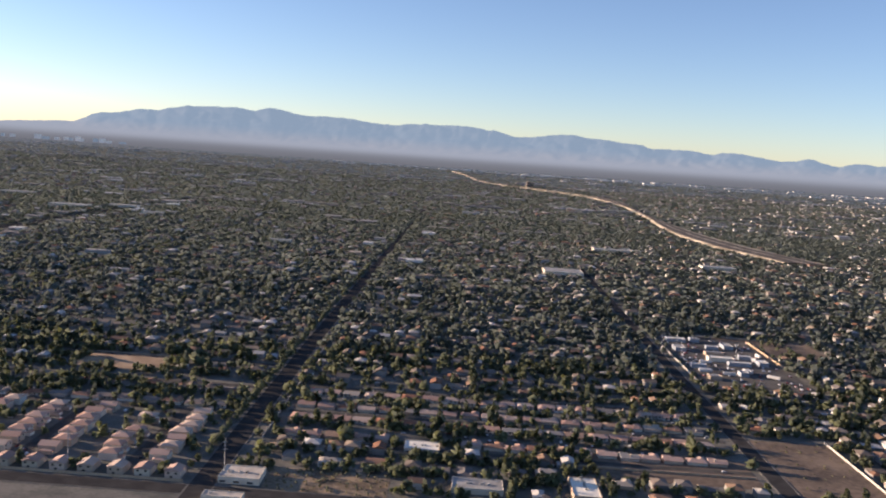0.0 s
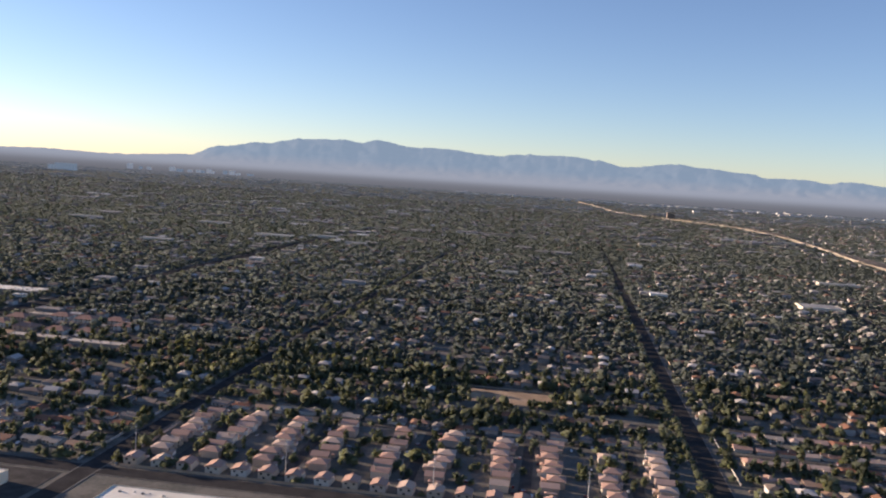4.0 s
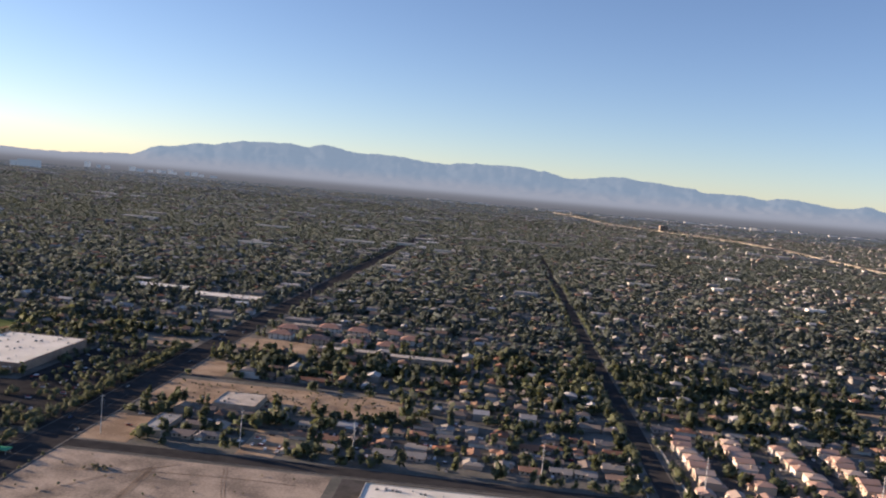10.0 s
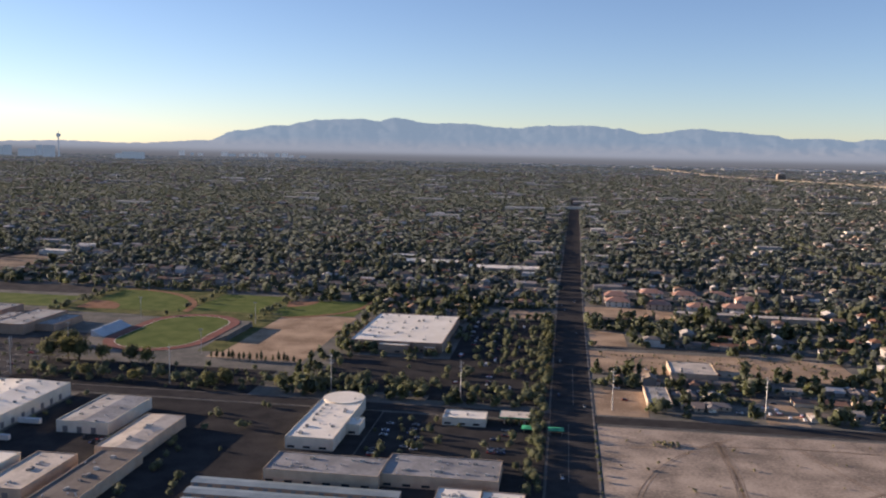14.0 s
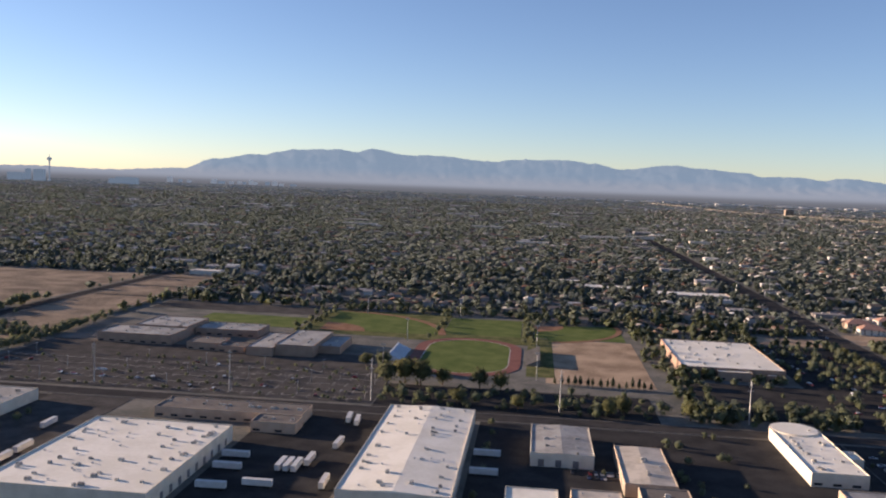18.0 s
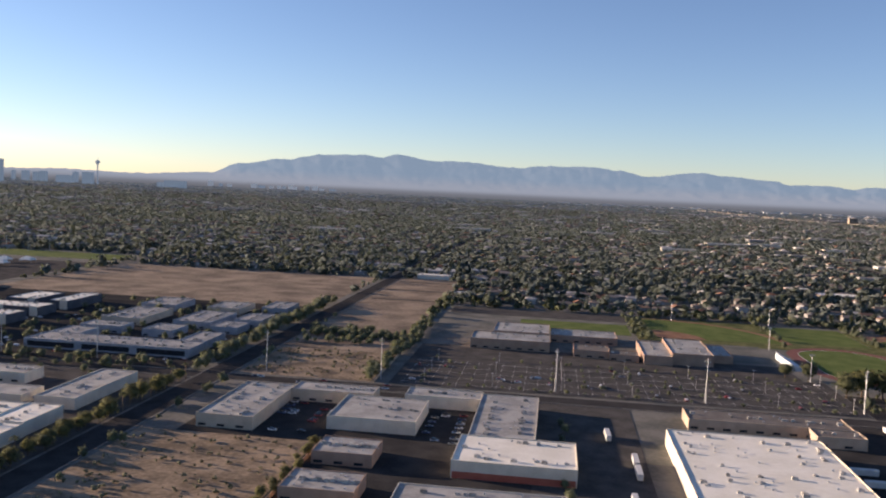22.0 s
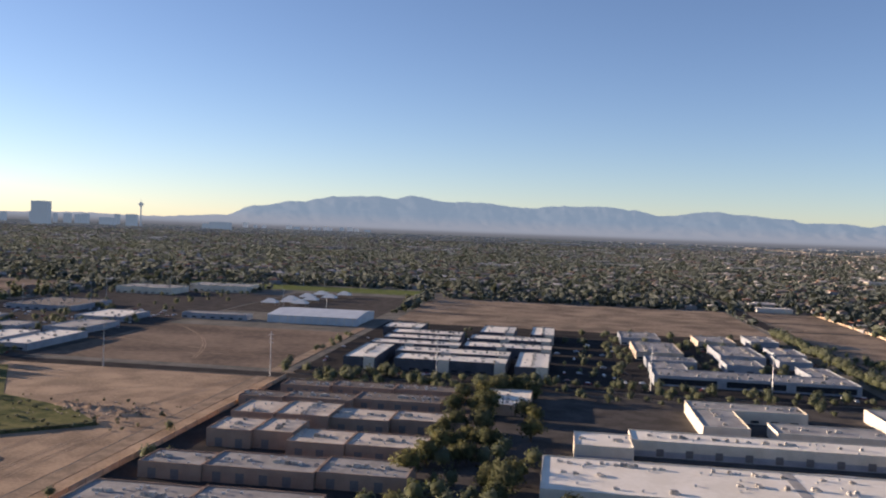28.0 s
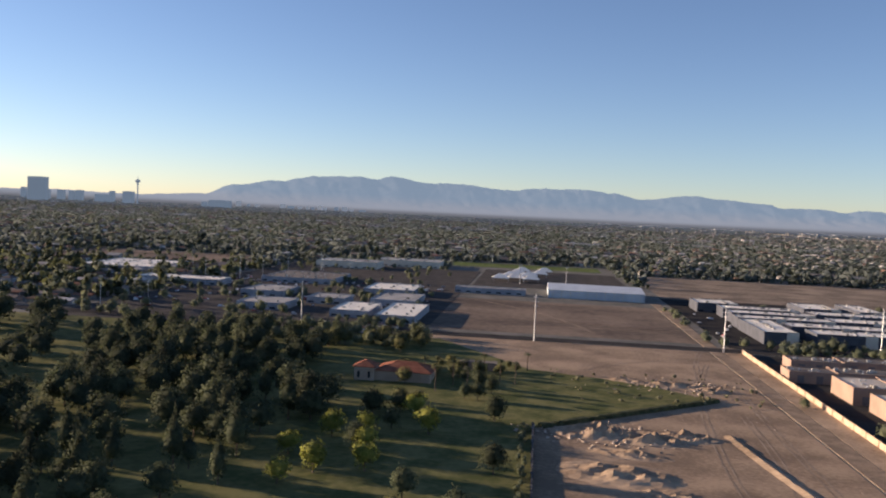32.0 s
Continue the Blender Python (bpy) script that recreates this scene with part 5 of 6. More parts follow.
# along the avenue by the long white offices
for i in range(20):
    row_tree(-1793 + R.uniform(-2, 5), R.uniform(300, 860), R.uniform(0.3, 0.8))
for _ in range(70):
    row_tree(R.uniform(-2095, -2036), R.uniform(215, 440), R.uniform(0.5, 1.25))
for _ in range(40):
    row_tree(R.uniform(-2215, -2090), R.choice((328, 376, 422, 466)) + R.uniform(-4, 4), R.uniform(0.4, 0.8))
for _ in range(45):
    row_tree(R.uniform(-1100, -998), R.uniform(470, 568), R.uniform(0.3, 0.75))
for i in range(46):
    row_tree(-1822 + R.uniform(-3, 3), 590 + i * 8.0, R.uniform(0.8, 1.4))
for i in range(34):
    tree(-1819 + R.uniform(-3, 2), 300 + i * 8.2, "shade" if R.random() < 0.75 else "palm", R.uniform(0.85, 1.45), "trees of the avenue")
for i in range(20):
    tree(-2034 + i * 10.0 + R.uniform(-6, 6), 338 + R.uniform(-6, 6), "shade" if i % 3 else "yellow", R.uniform(0.45, 1.15), "trees before the white offices")
for _ in range(42):
    tree(R.uniform(-2088, -2042), R.uniform(285, 560), "shade", R.uniform(1.0, 1.55), "trees between the office courts")
for i in range(60):
    row_tree(-2325.5 + R.uniform(-1.5, 1), 168 + i * 3.2, R.uniform(0.16, 0.3))
for i in range(26):
    row_tree(-2210 + i * 14.5 + R.uniform(-4, 4), 594 + R.uniform(-5, 3), R.uniform(0.6, 1.0))
for i in range(16):
    tree(-1698 + R.uniform(-3, 3), 335 + i * 7.4, "shade", R.uniform(0.4, 0.7), "bushes along the block wall")
for i in range(18):
    row_tree(-1698 + R.uniform(-4, 4), 690 + i * 7.5, R.uniform(0.55, 0.9))
for x, y, q in ((-1372, 652, 2.4), (-1360, 648, 2.1), (-1384, 645, 1.9), (-1318, 650, 1.7), (-1303, 646, 1.5), (-1345, 655, 1.5), (-1410, 700, 1.4), (-1395, 695, 1.6), (-1330, 605, 1.3), (-1290, 600, 1.2), (-1222, 604, 1.5), (-1232, 598, 1.3), (-1180, 602, 1.4)):
    tree(x, y, "shade", q, "large trees before the track")
for i in range(16):
    tree(-1264 + i * 4.6 + R.uniform(-1, 1), 678 + R.uniform(-2, 2), "pine", R.uniform(0.4, 0.6), "young pines below the play field")
for _ in range(70):
    row_tree(R.choice((-1506, -1498, -1374, -1288, -1283)) + R.uniform(-4, 4), R.uniform(830, 975), R.uniform(0.4, 0.8))
for _ in range(40):
    row_tree(R.uniform(-1500, -1190), 980 + R.uniform(-4, 8), R.uniform(0.5, 1.0))
for i in range(15):
    row_tree(-1380 + i * 13 + R.uniform(-4, 4), 605 + R.uniform(-6, 14), R.uniform(0.6, 1.1))
for i in range(18):
    row_tree(R.uniform(-1165, -998), R.uniform(600, 640), R.uniform(0.5, 0.8))
for i in range(150):
    row_tree(-562 + float(bend(620 + i * 8.4)) + R.choice((-1, 1)) * R.uniform(10.5, 14), 620 + i * 8.4 + R.uniform(-3, 3), R.uniform(0.5, 1.1))
for i in range(90):
    row_tree(-110.5 + float(bend(640 + i * 12)) - R.uniform(11, 15), 640 + i * 12 + R.uniform(-4, 4), R.uniform(0.5, 1.0))
for i in range(120):
    row_tree(-1000 + R.uniform(-4, 5), 440 + i * 3.9, R.uniform(0.4, 0.85))
for i in range(9):
    row_tree(-963.2 + R.uniform(-0.6, 0.4), 445 + i * 13 + R.uniform(-3, 3), R.uniform(0.22, 0.34))
for i in range(24):
    tree(-998 + R.uniform(-4, 4), 640 + i * 11, R.choice(("shade", "shade", "palm")), R.uniform(0.6, 1.0), "trees beside the main road")
for i in range(10):
    row_tree(-1575 + R.uniform(-2, 2), 385 + i * 15, R.uniform(0.4, 0.7))
for _ in range(46):
    row_tree(R.uniform(-2036, -1838), R.uniform(331, 350), R.uniform(0.25, 0.6))
for _ in range(60):
    row_tree(480 + R.uniform(-6, 40), R.uniform(960, 1260), R.uniform(0.5, 1.0))
for _ in range(44):
    row_tree(R.uniform(-1384, -1185), R.uniform(590, 655), R.uniform(0.25, 0.8))
for _ in range(40):
    row_tree(R.choice((-1306, -1243, -1205, -1196, -1176)) + R.uniform(-3, 3), R.uniform(385, 566), R.uniform(0.3, 0.7))
for _ in range(210):
    row_tree(R.choice((-1158, -1130, -1104, -1072, -1056, -1045, -1033, -1022, -1012, -1006)) + R.uniform(-3, 3), R.uniform(605, 890), R.uniform(0.4, 0.85))
for _ in range(60):
    row_tree(R.uniform(-1172, -1075), 622 + R.uniform(-12, 14), R.uniform(0.5, 0.95))
for _ in range(110):
    row_tree(R.uniform(-1792, -1708), R.choice((R.uniform(712, 780), R.uniform(742, 768))), R.uniform(0.35, 0.9))
for i in range(62):
    row_tree(-1703 + R.uniform(-5, 4), 596 + i * 4.3, R.uniform(0.45, 1.0))
for _ in range(60):
    row_tree(R.choice((-2212, -2160, -2116, -2046, -2012, -1990)) + R.uniform(-4, 4), R.uniform(596, 880), R.uniform(0.4, 0.8))
for _ in range(40):
    row_tree(R.uniform(-2030, -1830), R.choice((600, 655, 683, 730, 806)) + R.uniform(-3, 3), R.uniform(0.4, 0.8))
for _ in range(110):
    row_tree(R.uniform(-1995, -1832), R.uniform(685, 890), R.uniform(0.45, 0.9))
for _ in range(75):
    row_tree(R.uniform(-2180, -2042), R.uniform(545, 600), R.uniform(0.45, 1.0))
for _ in range(50):
    row_tree(R.uniform(-2040, -1840), R.uniform(550, 612), R.uniform(0.35, 0.8))
# between the lots of the trade park
for _ in range(110):
    row_tree(R.uniform(-2630, -2407), R.uniform(555, 835), R.uniform(0.45, 1.0))
for _ in range(40):
    row_tree(R.uniform(-2549, -2387), R.uniform(510, 570), R.uniform(0.5, 1.1))

# ---- the mass of trees and houses, joined ----
NSX = [(x, w) for x, w, a, b in NS]
KEEP = [r for nm, m, rs_, lab in LOTS for r in rs_] + BLOCKED + [(-1500, -1290, 655, 975), (-1290, -1190, 655, 930), (-1700, -1180, 586, 738), (-2436, -2220, 916, 1330), (-2236, -1822, 586, 990), (-1800, -1700, 690, 862), (-1700, -1500, 586, 930)]
# low shops and workshops strung along the avenues, past the nearer blocks
SHOPS = []
for ax, aw, first, last in ((-978, 13.5, 960, 3200), (-562, 7.5, 1300, 1900), (-110.5, 8.5, 1700, 2600), (-1806, 8.5, 1230, 1500)):
    for ay in [y + R.uniform(-16, 16) for y in range(first, last, 46)]:
        for side in (-1, 1):
            if R.random() < (0.34 if ax == -978 else 0.2):
                sw, sdp = R.uniform(14, 46), R.uniform(10, 26)
                cx0 = ax + float(bend(ay)) + side * (aw + 14 + sw / 2 + R.uniform(0, 30))
                if not any(a < cx0 + sw / 2 and b > cx0 - sw / 2 and c < ay + sdp and d > ay for a, b, c, d in BLOCKED):
                    SHOPS.append((cx0 - sw / 2, cx0 + sw / 2, ay, ay + sdp))
KEEP += [(-2440, -2214, 584, 604)] + [(a - 6, b + 6, c - 14, d + 4) for a, b, c, d in SHOPS] + [(-2427, -2220, 596, 920)] + [m for m in minor if m[2] > 745]
shells = []
for a, b, c, d in SHOPS:
    h0 = zg(c)
    hh = R.uniform(4, 7)
    shells.append(box(a, b, c, d, h0 - 0.5, h0 + hh))
    for _ in range(int((b - a) / 12)):
        ux, uy = R.uniform(a + 2, b - 4), R.uniform(c + 2, d - 4)
        shells.append(box(ux, ux + 2, uy, uy + 1.6, h0 + hh - 0.1, h0 + hh + 1.3))
sheet("roadside_buildings", mesh("roadside_buildings", *join(*shells), "roadside"), "low flat-roofed shops strung along the avenues", "buildings", "stuff")
KEEP_A = np.array([k[:4] for k in KEEP])
TAKEN = np.array(HOUSES)


def free(x, y, pad=0.0):
    """Which of the places lie on no road, lot or building."""
    ok = np.ones(len(x), bool)
    for a, b, c, d in KEEP_A:
        ok &= ~((x > a - pad) & (x < b + pad) & (y > c - pad) & (y < d + pad))
    for (rx, w), (_, _, a, b) in zip(NSX, NS):
        # farther out the crowns close in over the lesser avenues
        lane = (w + 3 + pad) * (np.clip(1.3 - y / 3200, 0.3, 1) if w < 10 and pad < 3 else 1.0)
        ok &= ~((abs(x - rx - bend(y)) < lane) & (y > a) & (y < b))
    ok &= ~((y > 566) & (y < 592))
    return ok


WASH = [(985, 2300), (905, 2650), (878, 3000), (888, 3400), (927, 3900), (965, 4400), (1000, 4900), (1015, 5330), (965, 5850), (800, 6140), (560, 6600), (430, 6710), (260, 7250), (190, 7700), (110, 8900), (-30, 9800)]
WASH_W = (60, 60, 52, 36, 12, 11, 14, 44, 56, 28, 14, 12, 12, 13, 16, 18)


def off_wash(x, y):
    """Which of the places lie clear of the highway embankment."""
    wx = np.interp(y, [p[1] for p in WASH], [p[0] for p in WASH])
    ww = np.interp(y, [p[1] for p in WASH], WASH_W)
    return (abs(x - wx) > ww + 14) | (y < 2300) | (y > 9800)


def in_rows(rs, y):
    """Most trees stand in rows along lanes and back fences."""
    r = 597 + 33 * np.round((y - 597) / 33)
    return np.where(rs.random(len(y)) < 0.7, r + rs.normal(0, 4.0, len(y)), y)


def gather(rs, x, y, share, spread):
    """Draw a share of the places together into clumps."""
    j = rs.randint(0, len(x), len(x))
    m = (rs.random(len(x)) < share) & (abs(y - y[j]) < 4000)
    return np.where(m, x[j] + rs.normal(0, spread * 1.8, len(x)), x), np.where(m, y[j] + rs.normal(0, spread, len(x)), y)


def scatter(rs, n, y0, y1, near=0.0):
    """Places spread over the part of the valley that the flight looks at."""
    y = rs.uniform(y0, y1, n * 2)
    lo, hi = -2500 - 0.74 * y, 150 + 0.58 * y
    wide = (2650 + 1.32 * y1)
    keep = rs.random(n * 2) < (hi - lo) / wide
    y = y[keep]
    lo, hi = lo[keep], hi[keep]
    return lo + (hi - lo) * rs.random(len(y)), y


def zgv(y):
    t = np.clip((y - 1300) / 4300, 0, 1)
    return -24.0 * t * t * (3 - 2 * t)


def mass(name, base, x, y, size, mats, label, category, rs, spin=True, mat_ix=None, squash=None, up=1.1):
    """Many pieces of one or more base meshes, joined into one object of stuff."""
    V, Fq, MI, NV, k = [], [], [], [], 0
    pick = rs.randint(0, len(base), len(x))
    for b, (bv, bf) in enumerate(base):
        sel = np.nonzero(pick == b)[0]
        if not len(sel):
            continue
        n, m = len(sel), len(bv)
        a = rs.uniform(0, 2 * np.pi, n) if spin is True else rs.choice(spin, n)
        ca, sa = np.cos(a)[:, None], np.sin(a)[:, None]
        s = size[sel][:, None]
        sz = s * (squash[sel][:, None] if squash is not None else 1.0)
        px = (bv[None, :, 0] * ca - bv[None, :, 1] * sa) * s + x[sel][:, None]
        py = (bv[None, :, 0] * sa + bv[None, :, 1] * ca) * s + y[sel][:, None]
        pz = bv[None, :, 2] * sz + zgv(y[sel])[:, None]
        V.append(np.stack([px, py, pz], -1).reshape(-1, 3))
        Fq.append((bf[None] + (np.arange(n) * m)[:, None, None] + k).reshape(-1, 3))
        bn = bv - np.array([0, 0, 0.5])
        bn = 0.6 * bn / (np.linalg.norm(bn, axis=1)[:, None] + 1e-6) + np.array([0, 0, up]) + np.repeat(rs.uniform(-0.2, 0.2, (len(bv) // 4 + 1, 3)), 4, 0)[:len(bv)]
        NV.append(np.stack([bn[None, :, 0] * ca - bn[None, :, 1] * sa, bn[None, :, 0] * sa + bn[None, :, 1] * ca, np.broadcast_to(bn[None, :, 2], (n, m))], -1).reshape(-1, 3))
        if mat_ix is not None:
            MI.append(np.tile(mat_ix[b], n))
        k += n * m
    V, Fq = np.concatenate(V).astype(np.float32), np.concatenate(Fq).astype(np.int32)
    me = bpy.data.meshes.new(name)
    me.vertices.add(len(V))
    me.vertices.foreach_set("co", V.ravel())
    me.loops.add(Fq.size)
    me.loops.foreach_set("vertex_index", Fq.ravel())
    me.polygons.add(len(Fq))
    me.polygons.foreach_set("loop_start", np.arange(0, Fq.size, 3, dtype=np.int32))
    for q in mats:
        me.materials.append(MT[q])
    if MI:
        me.polygons.foreach_set("material_index", np.concatenate(MI).astype(np.int32))
    me.update(calc_edges=True)
    if "leaf" not in mats[0]:
        me.shade_flat()
    else:
        # crowns shade as soft masses of leaves that mostly face the sky
        me.polygons.foreach_set("use_smooth", np.ones(len(Fq), bool))
        nv = np.concatenate(NV)
        me.normals_split_custom_set_from_vertices((nv / np.linalg.norm(nv, axis=1)[:, None]).tolist())
    return sheet(name, me, label, category, "stuff")


def tri(v, f):
    out = []
    for q in f:
        out += [(q[0], q[i], q[i + 1]) for i in range(1, len(q) - 1)]
    return np.array(v, float), np.array(out)


def blob(rs, lobes):
    """A low tree: a few uneven lobes standing on a short stem."""
    V, Fc, k = [], [], 0
    for i in range(lobes):
        v, f = I1
        a = rs.random() * 6.28
        off = 0.0 if i == 0 else rs.uniform(0.35, 0.75)
        s = (0.52 if lobes < 5 else 0.42) if i == 0 else (0.28 if lobes < 5 else 0.2) + 0.2 * rs.random()
        p = v * (1 + 1.3 * (rs.random((len(v), 1)) - 0.5)) * np.array([s, s, s * 0.95]) + np.array([math.cos(a) * off, math.sin(a) * off, 0.62 + (0.55 * rs.random() - 0.2 if i else 0)])
        V.append(p)
        Fc.append(f + k)
        k += len(v)
    return np.concatenate(V), np.concatenate(Fc)


def tuft(rs):
    """A far clump of crowns: an uneven cap of a dozen faces."""
    n = 4
    V = [(0.0, 0.0, 1.0 + 0.3 * rs.random())]
    for i in range(n):
        a = 2 * np.pi * i / n + rs.random() * 0.6
        r = 0.5 + 0.45 * rs.random()
        V.append((r * np.cos(a), r * np.sin(a), 0.45 + 0.5 * rs.random()))
    for i in range(n):
        a = 2 * np.pi * i / n + rs.random() * 0.4
        V.append((0.75 * np.cos(a), 0.75 * np.sin(a), -0.05))
    Fc = [(0, 1 + i, 1 + (i + 1) % n) for i in range(n)]
    for i in range(n):
        j = (i + 1) % n
        Fc += [(1 + i, 1 + n + i, 1 + n + j), (1 + i, 1 + n + j, 1 + j)]
    return np.array(V), np.array(Fc)


def ragged(rs, n, tall=1.2, wide=0.8, leaf=0.3):
    """A crown of loose leaf sprays gathered round a few uneven boughs; unit size, standing on the ground."""
    boughs = [(rs.uniform(-0.5, 0.5) * wide, rs.uniform(-0.5, 0.5) * wide, tall * rs.uniform(0.35, 0.8), rs.uniform(0.25, 0.5)) for _ in range(max(2, n // 8))]
    boughs.append((0.0, 0.0, tall * 0.55, 0.55))
    V, Fc = [], []
    for i in range(n):
        bx, by, bz, br = boughs[rs.randint(len(boughs))]
        d = rs.normal(size=3)
        d /= np.linalg.norm(d)
        o = np.array([bx, by, bz]) + d * br * rs.uniform(0.5, 1.05) * np.array([wide, wide, 0.75 * tall])
        o[2] = max(0.12, o[2])
        e1, e2 = rs.normal(size=3), rs.normal(size=3)
        e1 *= leaf * rs.uniform(0.6, 1.3) / np.linalg.norm(e1)
        e2 = np.cross(e1, e2)
        e2 *= leaf * rs.uniform(0.5, 1.0) / (np.linalg.norm(e2) + 1e-6)
        out = (o - np.array([0, 0, tall * 0.5])) * np.array([1, 1, 0.6]) + np.array([0, 0, 0.5])
        if np.cross(e1 + e2, e1) @ out < 0:
            e2 = -e2
        k = len(V)
        V += [o - e1, o + e2 * 0.8, o + e1 * 0.9, o - e2]
        Fc += [(k, k + 1, k + 2), (k, k + 2, k + 3)]
    return np.array(V), np.array(Fc)


def ragged_set(n, count, leaf):
    """Broad, upright and narrow crowns, mixed."""
    return [ragged(rs, n, (1.1, 1.4, 0.9, 2.0, 1.2)[i % 5] * rs.uniform(0.85, 1.15), (0.85, 0.7, 0.95, 0.42, 0.8)[i % 5], leaf) for i in range(count)]


rs = np.random.RandomState(23)


def leaf_base(me, k):
    """A crown as plain arrays, brought to unit width."""
    v = np.array([q.co[:] for q in me.vertices]) / k
    return tri([tuple(q) for q in v], [tuple(p.vertices) for p in me.polygons])


NEAR_CROWNS, MID_CROWNS, FAR_CROWNS, THIN_CROWNS = ragged_set(44, 15, 0.33), ragged_set(24, 15, 0.42), ragged_set(11, 15, 0.55), ragged_set(5, 20, 0.75)
SPECK_CROWNS = ragged_set(3, 20, 0.9)
B2 = [blob(rs, 2) for _ in range(8)]
TF = [tuft(rs) for _ in range(10)]


def rows_of_houses(rs, y0, y1, pitch, step_x, drop):
    """House places in rows along the lanes."""
    X, Y = [], []
    for y in np.arange(y0, y1, pitch):
        for dy in (9.5, pitch - 24):
            x = np.arange(-2500 - 0.74 * y, 150 + 0.58 * y, step_x)
            x = x + rs.uniform(-3, 3, len(x))
            X.append(x)
            Y.append(np.full(len(x), y + dy) + rs.uniform(-2.5, 2.5, len(x)))
    X, Y = np.concatenate(X), np.concatenate(Y)
    k = rs.random(len(X)) > drop
    return X[k], Y[k]


def not_taken(x, y, r):
    ok = np.ones(len(x), bool)
    for hx, hy in TAKEN:
        ok &= (abs(x - hx) > r) | (abs(y - hy) > r)
    return ok


def house_base(k):
    (wv, wf), (rv_, rf_) = k[0], k[1]
    v1, f1 = tri(wv, wf)
    v2, f2 = tri(rv_, rf_)
    return np.concatenate([v1, v2]), np.concatenate([f1, f2 + len(v1)]), np.array([0] * len(f1) + [1] * len(f2))


HB = [house_base(k) for k in KIT[:4]]
x, y = rows_of_houses(rs, 600, 2500, 66, 18.5, 0.14)
k = (y < 850) | (rs.random(len(x)) < np.where(y < 1150, 0.8, 0.3))
x, y = x[k], y[k]
k = free(x, y, 9)
x, y = x[k], y[k]
k = not_taken(x, y, 15) & ~((x > -548) & (x < -120) & (y < 748)) & ~((x > -90) & (x < 305) & (y > 690) & (y < 838))
x, y = x[k], y[k]
HX, HY = x, y
mass("house_rows", [(b[0], b[1]) for b in HB], x, y, rs.uniform(0.85, 1.15, len(x)), ["stucco_far", "tile_far"], "rows of low stucco houses with tiled roofs", "houses", rs, spin=[0, np.pi / 2, np.pi], mat_ix=[b[2] for b in HB])
FB = []
for w, d, h in ((16, 12, 5), (20, 10, 4.5), (12, 14, 6)):
    v1, f1 = tri(*box(-w / 2, w / 2, -d / 2, d / 2, 0, h))
    v2, f2 = tri(*hip(-w / 2, w / 2, -d / 2, d / 2, h, 1.8, 0.5))
    FB.append((np.concatenate([v1, v2]), np.concatenate([f1, f2 + len(v1)]), np.array([0] * len(f1) + [1] * len(f2))))
x, y = scatter(rs, 3000, 1250, 7500)
k = off_wash(x, y) & free(x, y, 6)
x, y = x[k], y[k]
mass("far_houses", [(b[0], b[1]) for b in FB], x, y, rs.uniform(0.8, 1.3, len(x)), ["stucco_dim", "tile_far"], "far carpet of low houses among trees", "houses", rs, spin=[0, np.pi / 2], mat_ix=[b[2] for b in FB])
LB = [tri(*box(-w, w, -d, d, 0, h)) for w, d, h in ((22, 12, 6), (40, 18, 7), (30, 30, 8), (60, 14, 7), (85, 9, 6), (110, 12, 7))]
x, y = scatter(rs, 480, 2600, 7500)
k = off_wash(x, y)
x, y = x[k], y[k]
mass("flat_buildings", LB, x, y, rs.uniform(0.4, 1.0, len(x)), ["stucco_dim"], "pale flat-roofed buildings scattered among trees", "buildings", rs, spin=[0, 0.02])
x, y = scatter(rs, 260, 7500, 10500)
mass("far_flat_buildings", LB, x, y, rs.uniform(0.5, 1.3, len(x)), ["far_pale"], "pale flat-roofed buildings scattered over the valley", "buildings", rs, spin=[0, 0.03])
x, y = rs.uniform(-1500, 7200, 150), rs.uniform(8600, 11400, 150)
y = np.where(rs.random(150) < 0.6, 10600 + rs.normal(0, 160, 150), y)
mass("far_sheds", [tri(*box(-w, w, -22, 22, 0, 9)) for w in (40, 70, 110, 25)], x, y, rs.uniform(0.6, 1.2, 150), ["far_white"], "rows of white industrial sheds across the valley", "buildings", rs, spin=[0, 0.12])
# trees
x, y = gather(rs, *scatter(rs, 33000, 590, 1500), 0.6, 5.0)
y = in_rows(rs, y)
k = free(x, y, 1)
x, y = x[k], y[k]
ok = np.ones(len(x), bool)
for hx, hy in np.concatenate([TAKEN, np.stack([HX, HY], 1)[HY < 1560]]):
    ok &= (abs(x - hx) > 7.5) | (abs(y - hy) > 6.5)
x, y = x[ok], y[ok]
thick = ((x > -660) & (x < -180) & (y > 770) & (y < 990)) | ((x > -80) & (x < 300) & (y > 900) & (y < 1120)) | ((x > 110) & (x < 180) & (y > 610) & (y < 690))
bare = (x > -80) & (x < 310) & (y > 675) & (y < 850)
dens = 0.5 + 0.5 * np.sin(x * 0.011 + 1.3) * np.sin(y * 0.013 + 0.4)
open_ = (x > -965) & (x < -560) & (y < 770)
k = rs.random(len(x)) < np.where(thick, 1.0, np.where(bare, 0.55, np.where(open_, 0.42, np.where(y < 1150, 0.34, 0.55) + 0.45 * dens)))
x, y = x[k], y[k]
k = ~((x > -560) & (x < -110) & (y > 590) & (y < 745) & (rs.random(len(x)) < 0.55))
x, y = x[k], y[k]
sz = 3.2 + 3.4 * rs.random(len(x)) + 5.0 * rs.random(len(x)) ** 4
k1, k2 = y < 740, (y >= 740) & (y < 1000)
mass("tree_mass", NEAR_CROWNS, x[k1], y[k1], sz[k1], ["leaf_near"], "grey-green trees beside the nearer houses", "trees", rs, squash=rs.uniform(0.65, 1.15, k1.sum()))
